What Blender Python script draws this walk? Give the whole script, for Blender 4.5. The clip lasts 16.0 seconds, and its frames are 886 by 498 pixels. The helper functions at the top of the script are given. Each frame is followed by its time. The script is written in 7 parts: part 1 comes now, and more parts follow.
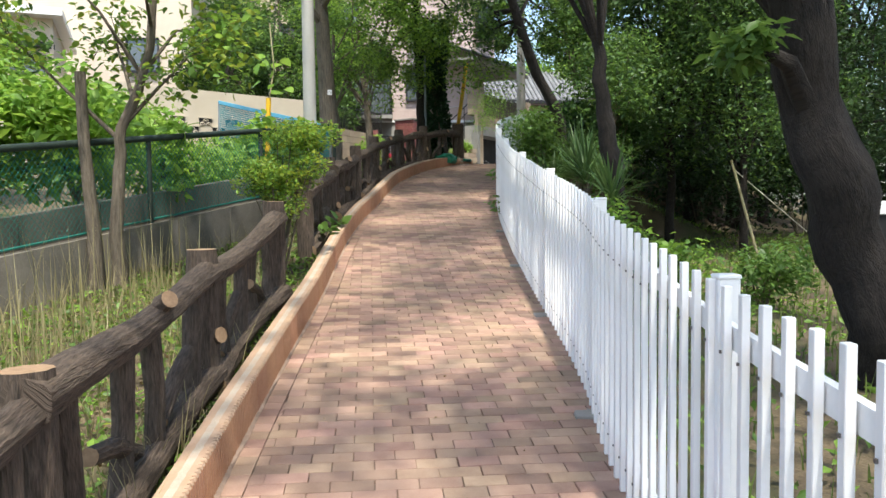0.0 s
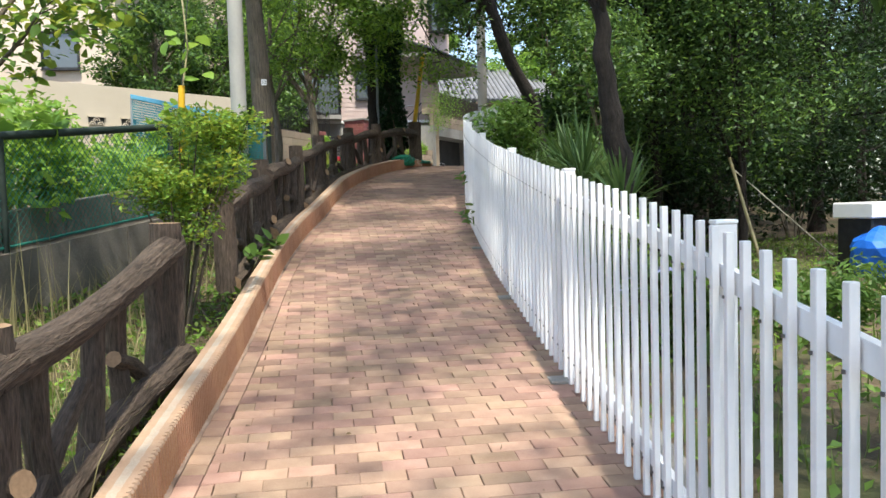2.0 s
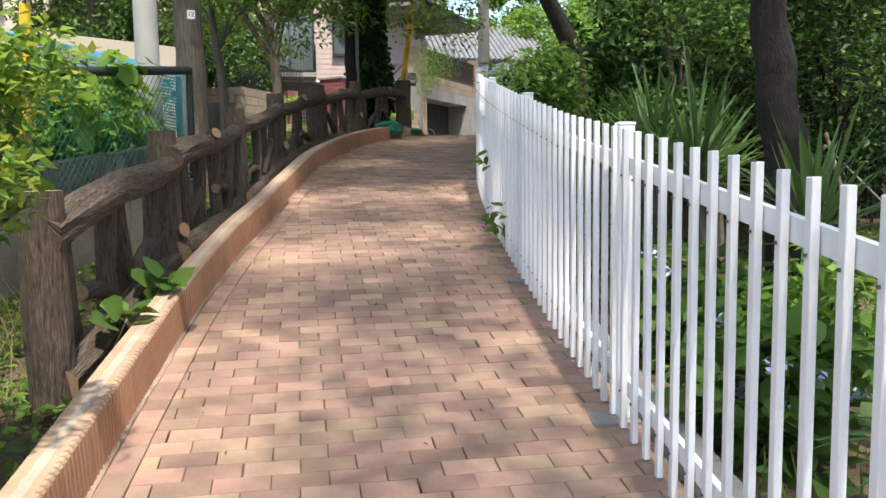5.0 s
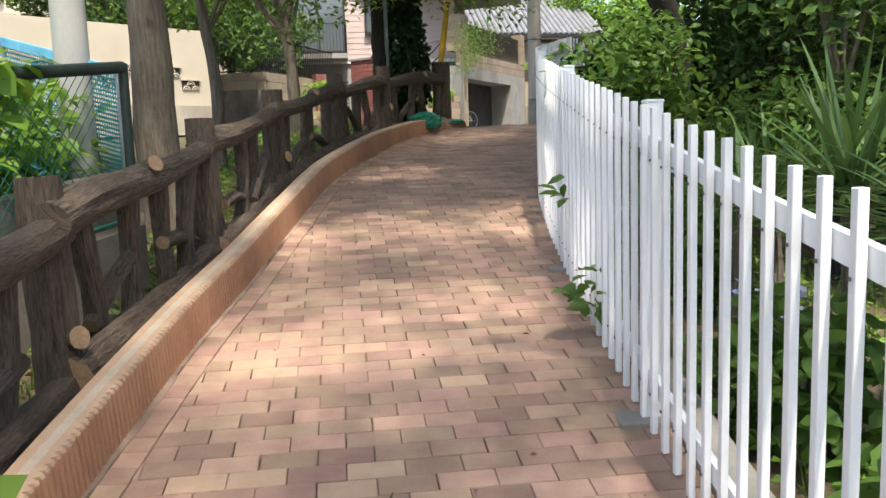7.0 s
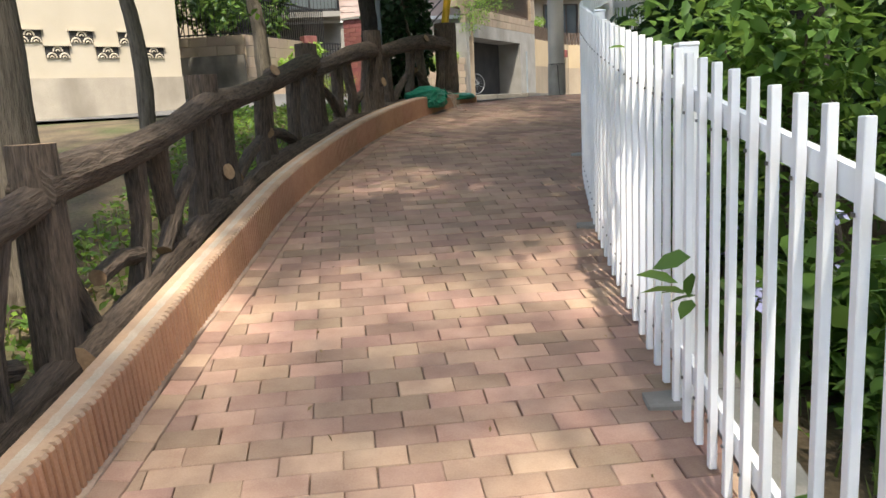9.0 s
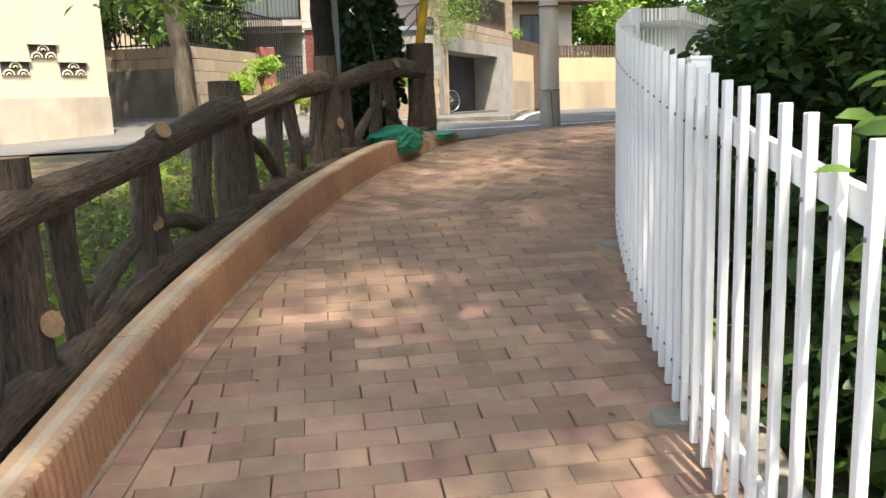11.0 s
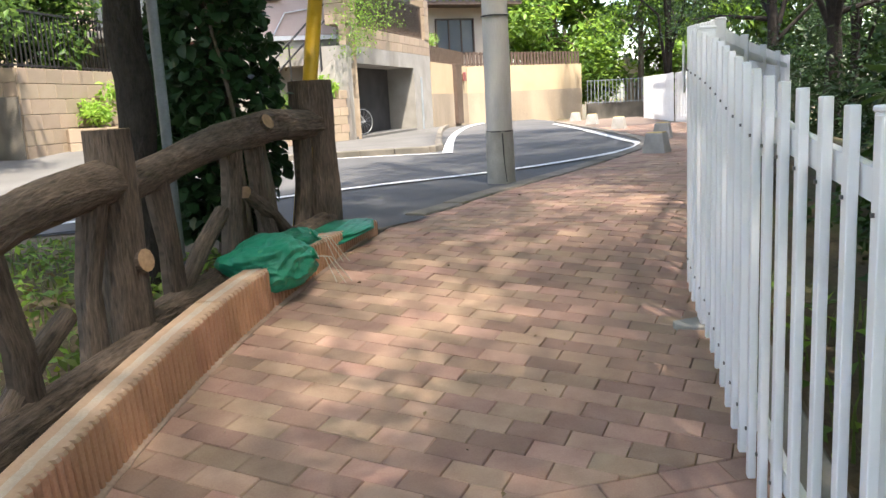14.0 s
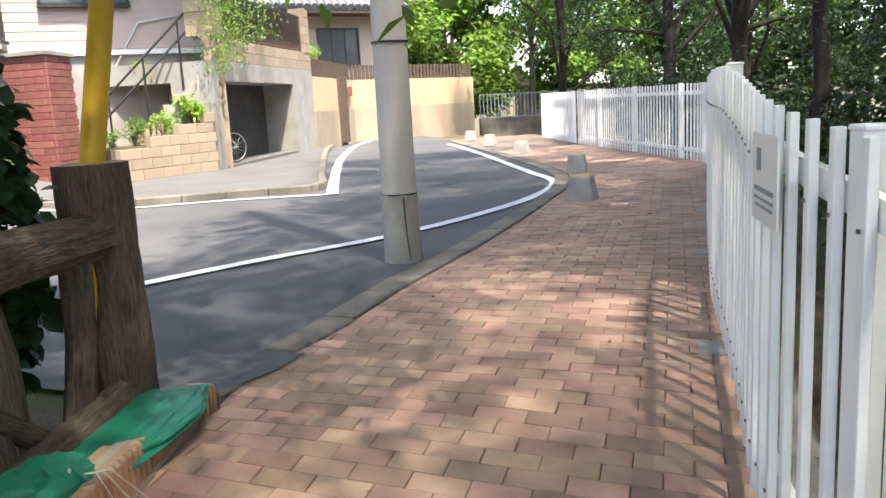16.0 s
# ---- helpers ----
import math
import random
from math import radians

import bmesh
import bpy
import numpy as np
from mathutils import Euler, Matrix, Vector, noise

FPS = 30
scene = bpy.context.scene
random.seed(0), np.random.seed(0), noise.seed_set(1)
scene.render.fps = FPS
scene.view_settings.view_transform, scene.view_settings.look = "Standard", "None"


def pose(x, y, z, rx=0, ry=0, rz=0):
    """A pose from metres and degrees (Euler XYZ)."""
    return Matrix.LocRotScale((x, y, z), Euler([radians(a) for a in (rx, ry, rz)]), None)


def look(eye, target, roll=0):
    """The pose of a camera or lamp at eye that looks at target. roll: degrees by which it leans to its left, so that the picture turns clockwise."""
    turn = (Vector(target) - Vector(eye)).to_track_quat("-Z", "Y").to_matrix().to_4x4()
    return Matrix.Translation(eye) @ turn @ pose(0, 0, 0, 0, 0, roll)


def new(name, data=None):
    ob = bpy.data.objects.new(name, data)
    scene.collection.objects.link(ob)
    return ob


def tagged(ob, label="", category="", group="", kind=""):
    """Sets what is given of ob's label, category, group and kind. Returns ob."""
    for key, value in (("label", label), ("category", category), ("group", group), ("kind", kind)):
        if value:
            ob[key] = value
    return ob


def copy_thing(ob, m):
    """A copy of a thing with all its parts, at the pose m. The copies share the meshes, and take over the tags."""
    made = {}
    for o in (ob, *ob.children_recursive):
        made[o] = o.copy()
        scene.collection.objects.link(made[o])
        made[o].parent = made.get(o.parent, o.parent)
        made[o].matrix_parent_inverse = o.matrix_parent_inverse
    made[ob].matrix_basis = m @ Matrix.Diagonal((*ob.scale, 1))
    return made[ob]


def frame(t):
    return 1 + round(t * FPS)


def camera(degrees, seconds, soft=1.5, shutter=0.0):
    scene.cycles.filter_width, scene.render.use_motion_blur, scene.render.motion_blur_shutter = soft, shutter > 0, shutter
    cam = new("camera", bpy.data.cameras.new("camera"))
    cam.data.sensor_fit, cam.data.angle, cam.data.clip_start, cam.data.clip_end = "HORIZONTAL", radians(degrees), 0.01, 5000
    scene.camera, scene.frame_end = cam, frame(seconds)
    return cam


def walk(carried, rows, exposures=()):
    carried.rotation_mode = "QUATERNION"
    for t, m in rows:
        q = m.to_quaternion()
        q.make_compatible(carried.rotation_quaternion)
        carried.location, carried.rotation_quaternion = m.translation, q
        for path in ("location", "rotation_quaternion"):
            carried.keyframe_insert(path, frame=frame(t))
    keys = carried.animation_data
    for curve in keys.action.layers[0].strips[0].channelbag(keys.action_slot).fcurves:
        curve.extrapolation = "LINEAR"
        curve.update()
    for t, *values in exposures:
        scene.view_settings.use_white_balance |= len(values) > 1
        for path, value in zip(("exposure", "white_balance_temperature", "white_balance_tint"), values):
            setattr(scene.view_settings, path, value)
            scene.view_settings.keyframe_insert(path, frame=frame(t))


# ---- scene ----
cam = camera(57.6, 16.0)
METRES, EYE, TILT, LEAN, TURN = 18.0, 1.53, 0.0, 0.0, -5.1
ROWS = [
    (0.0, 0.0, 0.0, 0.0, -0.04, -3.39, 0.63),
    (0.5, -0.0048, 0.03, 0.001, -1.21, -3.99, 0.58),
    (1.0, -0.0053, 0.0611, 0.0029, -1.14, -3.59, 1.32),
    (1.5, -0.0067, 0.0922, 0.0037, -1.63, -2.92, 1.23),
    (2.0, -0.0062, 0.1221, 0.0048, -3.47, -3.24, 1.63),
    (2.5, -0.0052, 0.1509, 0.0071, -2.55, -2.87, 1.25),
    (3.0, -0.0063, 0.1818, 0.0092, -2.89, -1.94, 0.62),
    (3.5, -0.0059, 0.2139, 0.0109, -4.76, -2.61, 0.45),
    (6.0, -0.0069, 0.3798, 0.0301, -3.89, -7.44, 1.85),
    (6.5, -0.0036, 0.4101, 0.0355, -2.57, -7.76, 2.52),
    (7.0, -0.0021, 0.4428, 0.0392, -2.0, -7.43, 1.9),
    (7.5, 0.0007, 0.4759, 0.0429, -2.14, -7.66, 2.6),
    (8.0, 0.001, 0.5073, 0.0456, -0.85, -9.29, 2.43),
    (8.5, 0.0009, 0.5388, 0.0506, -1.39, -10.43, 2.58),
    (11.0, 0.0028, 0.6887, 0.0752, -3.93, -10.14, 2.07),
    (11.5, 0.0056, 0.7195, 0.0799, -6.2, -9.33, 2.23),
    (12.0, 0.0069, 0.7503, 0.0836, -6.35, -9.29, 2.53),
    (12.5, 0.0083, 0.7813, 0.0887, -7.76, -9.71, 2.61),
    (13.0, 0.0122, 0.8117, 0.0938, -8.22, -10.12, 3.02),
    (13.5, 0.0147, 0.8429, 0.0974, -8.44, -10.37, 2.9),
    (14.0, 0.0185, 0.8734, 0.1008, -10.14, -10.31, 3.1),
    (14.5, 0.024, 0.9031, 0.1061, -11.75, -11.84, 3.36),
    (15.0, 0.0285, 0.9315, 0.1117, -14.09, -11.3, 3.43),
    (15.5, 0.036, 0.96, 0.1165, -16.26, -10.94, 3.61),
    (16.0, 0.0429, 0.9873, 0.1204, -18.11, -10.35, 3.09),
]
walk(cam, [(t, pose(0, 0, EYE, TILT, LEAN, TURN) @ pose(METRES * x, METRES * y, METRES * z, 90 + pitch, roll, yaw)) for t, x, y, z, yaw, pitch, roll in ROWS],
     [(0.0, 1.25, 6600, 5), (3.5, 1.3, 6600, 7), (6.0, 1.45, 6800, 8), (7.0, 1.55, 6900, 8), (8.0, 1.55, 6900, 8), (8.5, 1.55, 6900, 8), (11.0, 2.1, 7400, 9), (12.5, 2.3, 7200, 10), (14.5, 2.35, 6950, 11), (16.0, 2.35, 6900, 11)])

# ---- world and sun ----
SUN_EL, SUN_FROM = radians(65), Vector((0.12, -0.993, 0)).normalized()
world = bpy.data.worlds.new("sky")
scene.world = world
world.use_nodes = True
wn = world.node_tree
sky = wn.nodes.new("ShaderNodeTexSky")
sky.sky_type, sky.sun_disc = "NISHITA", False
sky.sun_elevation, sky.sun_rotation = SUN_EL, math.atan2(SUN_FROM.x, SUN_FROM.y)
sky.air_density, sky.dust_density = 1.0, 2.0
wn.nodes["Background"].inputs["Strength"].default_value = 0.15
wn.links.new(sky.outputs[0], wn.nodes["Background"].inputs[0])
sun = new("sun", bpy.data.lights.new("sun", "SUN"))
sun.data.energy, sun.data.angle, sun.data.color = 2.8, radians(1.6), (1.0, 0.95, 0.87)
sd = SUN_FROM * math.cos(SUN_EL) + Vector((0, 0, math.sin(SUN_EL)))
sun.matrix_world = look(sd * 60, (0, 0, 0))


# ---- materials ----
def mat(name, c1, c2, scale=6.0, rough=0.8, bump=0.3, fine=60.0, metal=0.0, stretch=(1, 1, 1), coords="Object", vary=0.0, dirt=None, spec=0.4, dist=0.01, c_fine=0.35):
    """Two colours mixed by coarse and fine noise, with a bump; vary: spread of lightness from piece to piece."""
    m = bpy.data.materials.new(name)
    m.use_nodes = True
    n, l = m.node_tree.nodes, m.node_tree.links
    b = n["Principled BSDF"]
    tc = n.new("ShaderNodeTexCoord")
    mp = n.new("ShaderNodeMapping")
    mp.inputs["Scale"].default_value = stretch
    l.new(tc.outputs[coords], mp.inputs[0])
    n1, n2 = n.new("ShaderNodeTexNoise"), n.new("ShaderNodeTexNoise")
    n1.inputs["Scale"].default_value, n2.inputs["Scale"].default_value = scale, fine
    n1.inputs["Detail"].default_value, n2.inputs["Detail"].default_value = 5, 3
    for q in (n1, n2):
        l.new(mp.outputs[0], q.inputs["Vector"])
    ad = n.new("ShaderNodeMix")
    ad.inputs[0].default_value = c_fine
    l.new(n1.outputs[0], ad.inputs[2])
    l.new(n2.outputs[0], ad.inputs[3])
    rp = n.new("ShaderNodeMapRange")
    rp.inputs[1].default_value, rp.inputs[2].default_value = 0.34, 0.66
    l.new(ad.outputs[0], rp.inputs[0])
    mx = n.new("ShaderNodeMix")
    mx.data_type = "RGBA"
    mx.inputs[6].default_value, mx.inputs[7].default_value = (*c1, 1), (*c2, 1)
    l.new(rp.outputs[0], mx.inputs[0])
    col = mx.outputs[2]
    if dirt:
        n3 = n.new("ShaderNodeTexNoise")
        n3.inputs["Scale"].default_value, n3.inputs["Detail"].default_value = dirt[1], 6
        mp3 = n.new("ShaderNodeMapping")
        mp3.inputs["Scale"].default_value = dirt[3] if len(dirt) > 3 else (1, 1, 1)
        l.new(tc.outputs["Object"], mp3.inputs[0])
        l.new(mp3.outputs[0], n3.inputs["Vector"])
        r3 = n.new("ShaderNodeMapRange")
        r3.inputs[1].default_value, r3.inputs[2].default_value, r3.inputs[4].default_value = 0.5, 0.68, dirt[2]
        l.new(n3.outputs[0], r3.inputs[0])
        m3 = n.new("ShaderNodeMix")
        m3.data_type = "RGBA"
        l.new(r3.outputs[0], m3.inputs[0])
        l.new(col, m3.inputs[6])
        m3.inputs[7].default_value = (*dirt[0], 1)
        col = m3.outputs[2]
    if vary:
        oi, geo = n.new("ShaderNodeObjectInfo"), n.new("ShaderNodeNewGeometry")
        sm = n.new("ShaderNodeMath")
        sm.operation = "ADD"
        l.new(oi.outputs["Random"], sm.inputs[0])
        l.new(geo.outputs["Random Per Island"], sm.inputs[1])
        fr = n.new("ShaderNodeMath")
        fr.operation = "FRACT"
        l.new(sm.outputs[0], fr.inputs[0])
        mr = n.new("ShaderNodeMapRange")
        mr.inputs[3].default_value, mr.inputs[4].default_value = 1 - vary, 1 + vary
        l.new(fr.outputs[0], mr.inputs[0])
        hs = n.new("ShaderNodeHueSaturation")
        h2 = n.new("ShaderNodeMapRange")
        h2.inputs[3].default_value, h2.inputs[4].default_value = 0.5 - vary * 0.06, 0.5 + vary * 0.06
        f2 = n.new("ShaderNodeMath")
        f2.operation = "MULTIPLY_ADD"
        f2.inputs[1].default_value, f2.inputs[2].default_value = 7.31, 0.17
        l.new(fr.outputs[0], f2.inputs[0])
        f3 = n.new("ShaderNodeMath")
        f3.operation = "FRACT"
        l.new(f2.outputs[0], f3.inputs[0])
        l.new(f3.outputs[0], h2.inputs[0])
        l.new(h2.outputs[0], hs.inputs["Hue"])
        l.new(mr.outputs[0], hs.inputs["Value"])
        l.new(col, hs.inputs["Color"])
        col = hs.outputs[0]
    l.new(col, b.inputs["Base Color"])
    b.inputs["Roughness"].default_value, b.inputs["Metallic"].default_value = rough, metal
    b.inputs["Specular IOR Level"].default_value = spec
    if bump:
        bp = n.new("ShaderNodeBump")
        bp.inputs["Strength"].default_value, bp.inputs["Distance"].default_value = bump, dist
        l.new(ad.outputs[0], bp.inputs["Height"])
        l.new(bp.outputs[0], b.inputs["Normal"])
    return m


def leaf_mat(name, c1, c2, trans=0.4, vary=0.3, rough=0.45):
    m = bpy.data.materials.new(name)
    m.use_nodes = True
    n, l = m.node_tree.nodes, m.node_tree.links
    b, out = n["Principled BSDF"], n["Material Output"]
    geo = n.new("ShaderNodeNewGeometry")
    tc = n.new("ShaderNodeTexCoord")
    nz = n.new("ShaderNodeTexNoise")
    nz.inputs["Scale"].default_value = 0.9
    l.new(tc.outputs["Object"], nz.inputs["Vector"])
    ad = n.new("ShaderNodeMath")
    ad.operation = "MULTIPLY_ADD"
    ad.inputs[1].default_value, ad.inputs[2].default_value = 0.6, -0.1
    l.new(geo.outputs["Random Per Island"], ad.inputs[0])
    ad2 = n.new("ShaderNodeMath")
    ad2.operation = "MULTIPLY_ADD"
    ad2.inputs[1].default_value = 0.5
    l.new(nz.outputs[0], ad2.inputs[0])
    l.new(ad.outputs[0], ad2.inputs[2])
    mx = n.new("ShaderNodeMix")
    mx.data_type = "RGBA"
    mx.inputs[6].default_value, mx.inputs[7].default_value = (*c1, 1), (*c2, 1)
    l.new(ad2.outputs[0], mx.inputs[0])
    l.new(mx.outputs[2], b.inputs["Base Color"])
    b.inputs["Roughness"].default_value = rough
    b.inputs["Specular IOR Level"].default_value = 0.35
    tr = n.new("ShaderNodeBsdfTranslucent")
    hs = n.new("ShaderNodeHueSaturation")
    hs.inputs["Value"].default_value, hs.inputs["Hue"].default_value = 1.5, 0.48
    l.new(mx.outputs[2], hs.inputs["Color"])
    l.new(hs.outputs[0], tr.inputs[0])
    ms = n.new("ShaderNodeMixShader")
    ms.inputs[0].default_value = trans
    l.new(b.outputs[0], ms.inputs[1])
    l.new(tr.outputs[0], ms.inputs[2])
    l.new(ms.outputs[0], out.inputs[0])
    return m


M_PAVER = mat("clay_paver", (0.285, 0.172, 0.125), (0.385, 0.255, 0.185), 9, 0.85, 0.35, 160, vary=0.24, dirt=((0.20, 0.137, 0.11), 1.3, 0.45), dist=0.004)
M_JOINT = mat("sand_joint", (0.14, 0.10, 0.08), (0.21, 0.16, 0.125), 14, 0.95, 0.3)
M_KERB = mat("kerb_block", (0.35, 0.175, 0.10), (0.47, 0.265, 0.16), 5, 0.85, 0.4, 90, vary=0.07, dirt=((0.2, 0.12, 0.09), 2.5, 0.5), dist=0.005)
M_MORTAR = mat("pale_mortar", (0.27, 0.18, 0.13), (0.42, 0.31, 0.24), 9, 0.95, 0.6, 90, dirt=((0.17, 0.115, 0.085), 2.2, 0.9), dist=0.006)
M_KWORN = mat("kerb_worn_top", (0.38, 0.31, 0.24), (0.52, 0.44, 0.36), 8, 0.9, 0.5, 110, dirt=((0.40, 0.26, 0.17), 4.0, 0.8), dist=0.005)
M_KTOP = mat("kerb_top", (0.385, 0.245, 0.157), (0.48, 0.335, 0.23), 7, 0.85, 0.4, 90, vary=0.03, dirt=((0.26, 0.2, 0.16), 3.0, 0.6), dist=0.005)
M_LOG = mat("moulded_bark", (0.028, 0.020, 0.015), (0.155, 0.112, 0.083), 5, 0.85, 1.0, 14, stretch=(3.0, 1.0, 1), coords="UV", dist=0.03, c_fine=0.45)
M_LOGEND = mat("log_end", (0.24, 0.15, 0.085), (0.34, 0.22, 0.13), 30, 0.8, 0.3)
M_WHITE = mat("white_paint", (0.82, 0.825, 0.835), (0.87, 0.87, 0.87), 3, 0.42, 0.06, 60, vary=0.03, dirt=((0.62, 0.62, 0.58), 4, 0.25))
M_SCREW = mat("screw_steel", (0.1, 0.1, 0.1), (0.2, 0.2, 0.2), 40, 0.5, 0, metal=0.6)
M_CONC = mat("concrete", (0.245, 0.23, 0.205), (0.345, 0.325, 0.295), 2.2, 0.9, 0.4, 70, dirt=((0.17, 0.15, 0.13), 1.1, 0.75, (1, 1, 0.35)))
M_CONCD = mat("concrete_old", (0.12, 0.107, 0.088), (0.23, 0.20, 0.165), 3, 0.9, 0.5, 60, dirt=((0.08, 0.075, 0.06), 1.6, 0.85, (1, 1, 0.4)))
M_POLE = mat("pole_concrete", (0.41, 0.385, 0.35), (0.50, 0.475, 0.44), 3, 0.85, 0.2, 80, stretch=(1, 1, 0.25), dirt=((0.3, 0.28, 0.25), 2, 0.5, (1, 1, 0.2)))
M_ASPH = mat("asphalt", (0.058, 0.059, 0.062), (0.092, 0.092, 0.094), 1.2, 0.9, 0.5, 220, dirt=((0.12, 0.117, 0.113), 0.5, 0.6), dist=0.006)
M_ASPH2 = mat("asphalt_pale", (0.085, 0.082, 0.078), (0.13, 0.126, 0.12), 1.0, 0.92, 0.5, 220, dirt=((0.10, 0.10, 0.095), 0.7, 0.5), dist=0.006)
M_LINE = mat("road_paint", (0.62, 0.62, 0.60), (0.76, 0.76, 0.74), 8, 0.7, 0.3, 150, dirt=((0.3, 0.3, 0.29), 12, 0.5))
M_SOIL = mat("soil_ground", (0.055, 0.04, 0.026), (0.16, 0.12, 0.07), 2.5, 0.95, 0.8, 40, dirt=((0.06, 0.085, 0.022), 0.9, 0.85), dist=0.03)
M_CREAM = mat("cream_render", (0.49, 0.42, 0.32), (0.56, 0.49, 0.385), 1.6, 0.9, 0.3, 120, dirt=((0.5, 0.43, 0.33), 0.8, 0.4, (1, 1, 0.4)))
M_CREAMB = mat("cream_base", (0.36, 0.31, 0.25), (0.48, 0.42, 0.34), 2.5, 0.9, 0.4, 80, dirt=((0.22, 0.19, 0.15), 1.2, 0.7, (1, 1, 0.3)))
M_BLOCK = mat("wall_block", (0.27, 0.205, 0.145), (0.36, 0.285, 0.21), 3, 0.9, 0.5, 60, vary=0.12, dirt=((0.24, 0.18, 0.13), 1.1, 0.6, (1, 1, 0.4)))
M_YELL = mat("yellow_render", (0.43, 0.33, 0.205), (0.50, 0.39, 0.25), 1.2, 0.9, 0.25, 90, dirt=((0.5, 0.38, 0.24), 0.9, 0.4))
M_YELLB = mat("stained_render", (0.25, 0.20, 0.145), (0.40, 0.325, 0.24), 1.0, 0.9, 0.3, 60, stretch=(1, 1, 0.3), dirt=((0.44, 0.35, 0.235), 0.8, 0.6, (1, 1, 0.3)))
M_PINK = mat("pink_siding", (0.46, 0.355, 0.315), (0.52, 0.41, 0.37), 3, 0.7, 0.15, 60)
M_SIDING = mat("cream_siding", (0.58, 0.48, 0.375), (0.65, 0.55, 0.44), 2, 0.8, 0.2, 60)
M_BRICK = mat("maroon_tile", (0.17, 0.055, 0.05), (0.26, 0.10, 0.085), 8, 0.6, 0.3, 60, vary=0.15)
M_DARK = mat("dark_metal", (0.018, 0.018, 0.02), (0.04, 0.04, 0.042), 8, 0.5, 0.1, 60, metal=0.3)
M_BROWNM = mat("brown_metal", (0.07, 0.045, 0.035), (0.11, 0.08, 0.06), 8, 0.55, 0.1, 60)
# near-black that stands in for the shade inside the garage and pierced blocks
M_INNER = mat("hollow_shade", (0.03, 0.028, 0.026), (0.06, 0.055, 0.05), 2, 0.9, 0.2)
M_ROOF = mat("roof_tile", (0.085, 0.09, 0.105), (0.15, 0.155, 0.175), 5, 0.5, 0.2, 60, vary=0.15)
M_ROOFW = mat("pale_roof", (0.15, 0.15, 0.155), (0.22, 0.22, 0.225), 4, 0.6, 0.2, 40, vary=0.1)
M_YEL = mat("yellow_plastic", (0.62, 0.36, 0.015), (0.74, 0.45, 0.03), 4, 0.42, 0.08, 40, dirt=((0.35, 0.2, 0.03), 5, 0.4))
M_GREENM = mat("green_coat", (0.012, 0.11, 0.085), (0.02, 0.17, 0.13), 6, 0.5, 0.1, 40)
M_DGREEN = mat("dark_rail", (0.012, 0.022, 0.018), (0.03, 0.045, 0.035), 6, 0.6, 0.2, 40)
M_NET = mat("blue_net", (0.012, 0.17, 0.21), (0.03, 0.28, 0.33), 6, 0.7, 0.3, 60)
M_NETE = mat("blue_band", (0.10, 0.42, 0.62), (0.2, 0.52, 0.72), 6, 0.6, 0.2, 60)
M_SACK = mat("green_sack", (0.006, 0.15, 0.085), (0.015, 0.25, 0.15), 7, 0.5, 0.5, 180, dist=0.006)
M_BARK = mat("tree_bark", (0.085, 0.067, 0.049), (0.205, 0.168, 0.126), 3, 0.95, 1.0, 12, stretch=(2.5, 1, 1), coords="UV", dist=0.03)
# dark bark, with the shade on the big trunk put into its colour
M_BARKD = mat("dark_shaded_bark", (0.011, 0.008, 0.007), (0.036, 0.029, 0.024), 3, 0.95, 1.0, 12, stretch=(1.5, 2.0, 1), coords="UV", dist=0.03)
M_STEM = mat("dry_stem", (0.30, 0.25, 0.13), (0.45, 0.40, 0.24), 9, 0.8, 0.2)
M_TEAL = mat("grey_pipe", (0.2, 0.23, 0.25), (0.3, 0.33, 0.35), 5, 0.6, 0.1)
M_BLUE = mat("blue_tarp", (0.01, 0.1, 0.5), (0.02, 0.16, 0.65), 5, 0.5, 0.4)
M_POLEB = mat("pole_base", (0.24, 0.23, 0.21), (0.36, 0.35, 0.32), 5, 0.9, 0.5, 80, dirt=((0.12, 0.11, 0.10), 3, 0.7, (1, 1, 0.3)))
M_STONE = mat("bollard_stone", (0.27, 0.26, 0.24), (0.40, 0.385, 0.36), 6, 0.9, 0.5, 120, dirt=((0.26, 0.24, 0.22), 4, 0.5))
M_OCHRE = mat("ochre_cap", (0.42, 0.30, 0.11), (0.5, 0.38, 0.17), 8, 0.85, 0.4, 90)
M_RED = mat("red_petal", (0.5, 0.02, 0.05), (0.65, 0.05, 0.09), 8, 0.6, 0)
M_LILAC = mat("lilac_petal", (0.42, 0.42, 0.68), (0.6, 0.6, 0.78), 8, 0.6, 0)
M_TERRA = mat("pot_clay", (0.55, 0.45, 0.38), (0.65, 0.55, 0.47), 8, 0.8, 0.2)
M_RUBBER = mat("black_rubber", (0.01, 0.01, 0.01), (0.02, 0.02, 0.02), 8, 0.7, 0)
M_STEEL = mat("bright_steel", (0.5, 0.5, 0.5), (0.62, 0.62, 0.62), 8, 0.3, 0, metal=0.9)
M_TEXT = mat("black_print", (0.02, 0.02, 0.025), (0.03, 0.03, 0.03), 8, 0.6, 0)
M_PLATE = mat("white_plate", (0.75, 0.75, 0.75), (0.8, 0.8, 0.8), 8, 0.4, 0)
M_STRING = mat("pale_string", (0.5, 0.46, 0.36), (0.6, 0.56, 0.46), 30, 0.8, 0)
L_MID = leaf_mat("leaf_mid", (0.045, 0.10, 0.022), (0.155, 0.275, 0.055))
L_LIGHT = leaf_mat("leaf_light", (0.10, 0.22, 0.03), (0.30, 0.47, 0.08), 0.45)
L_YELLOW = leaf_mat("leaf_yellow", (0.13, 0.21, 0.03), (0.33, 0.38, 0.05), 0.45)
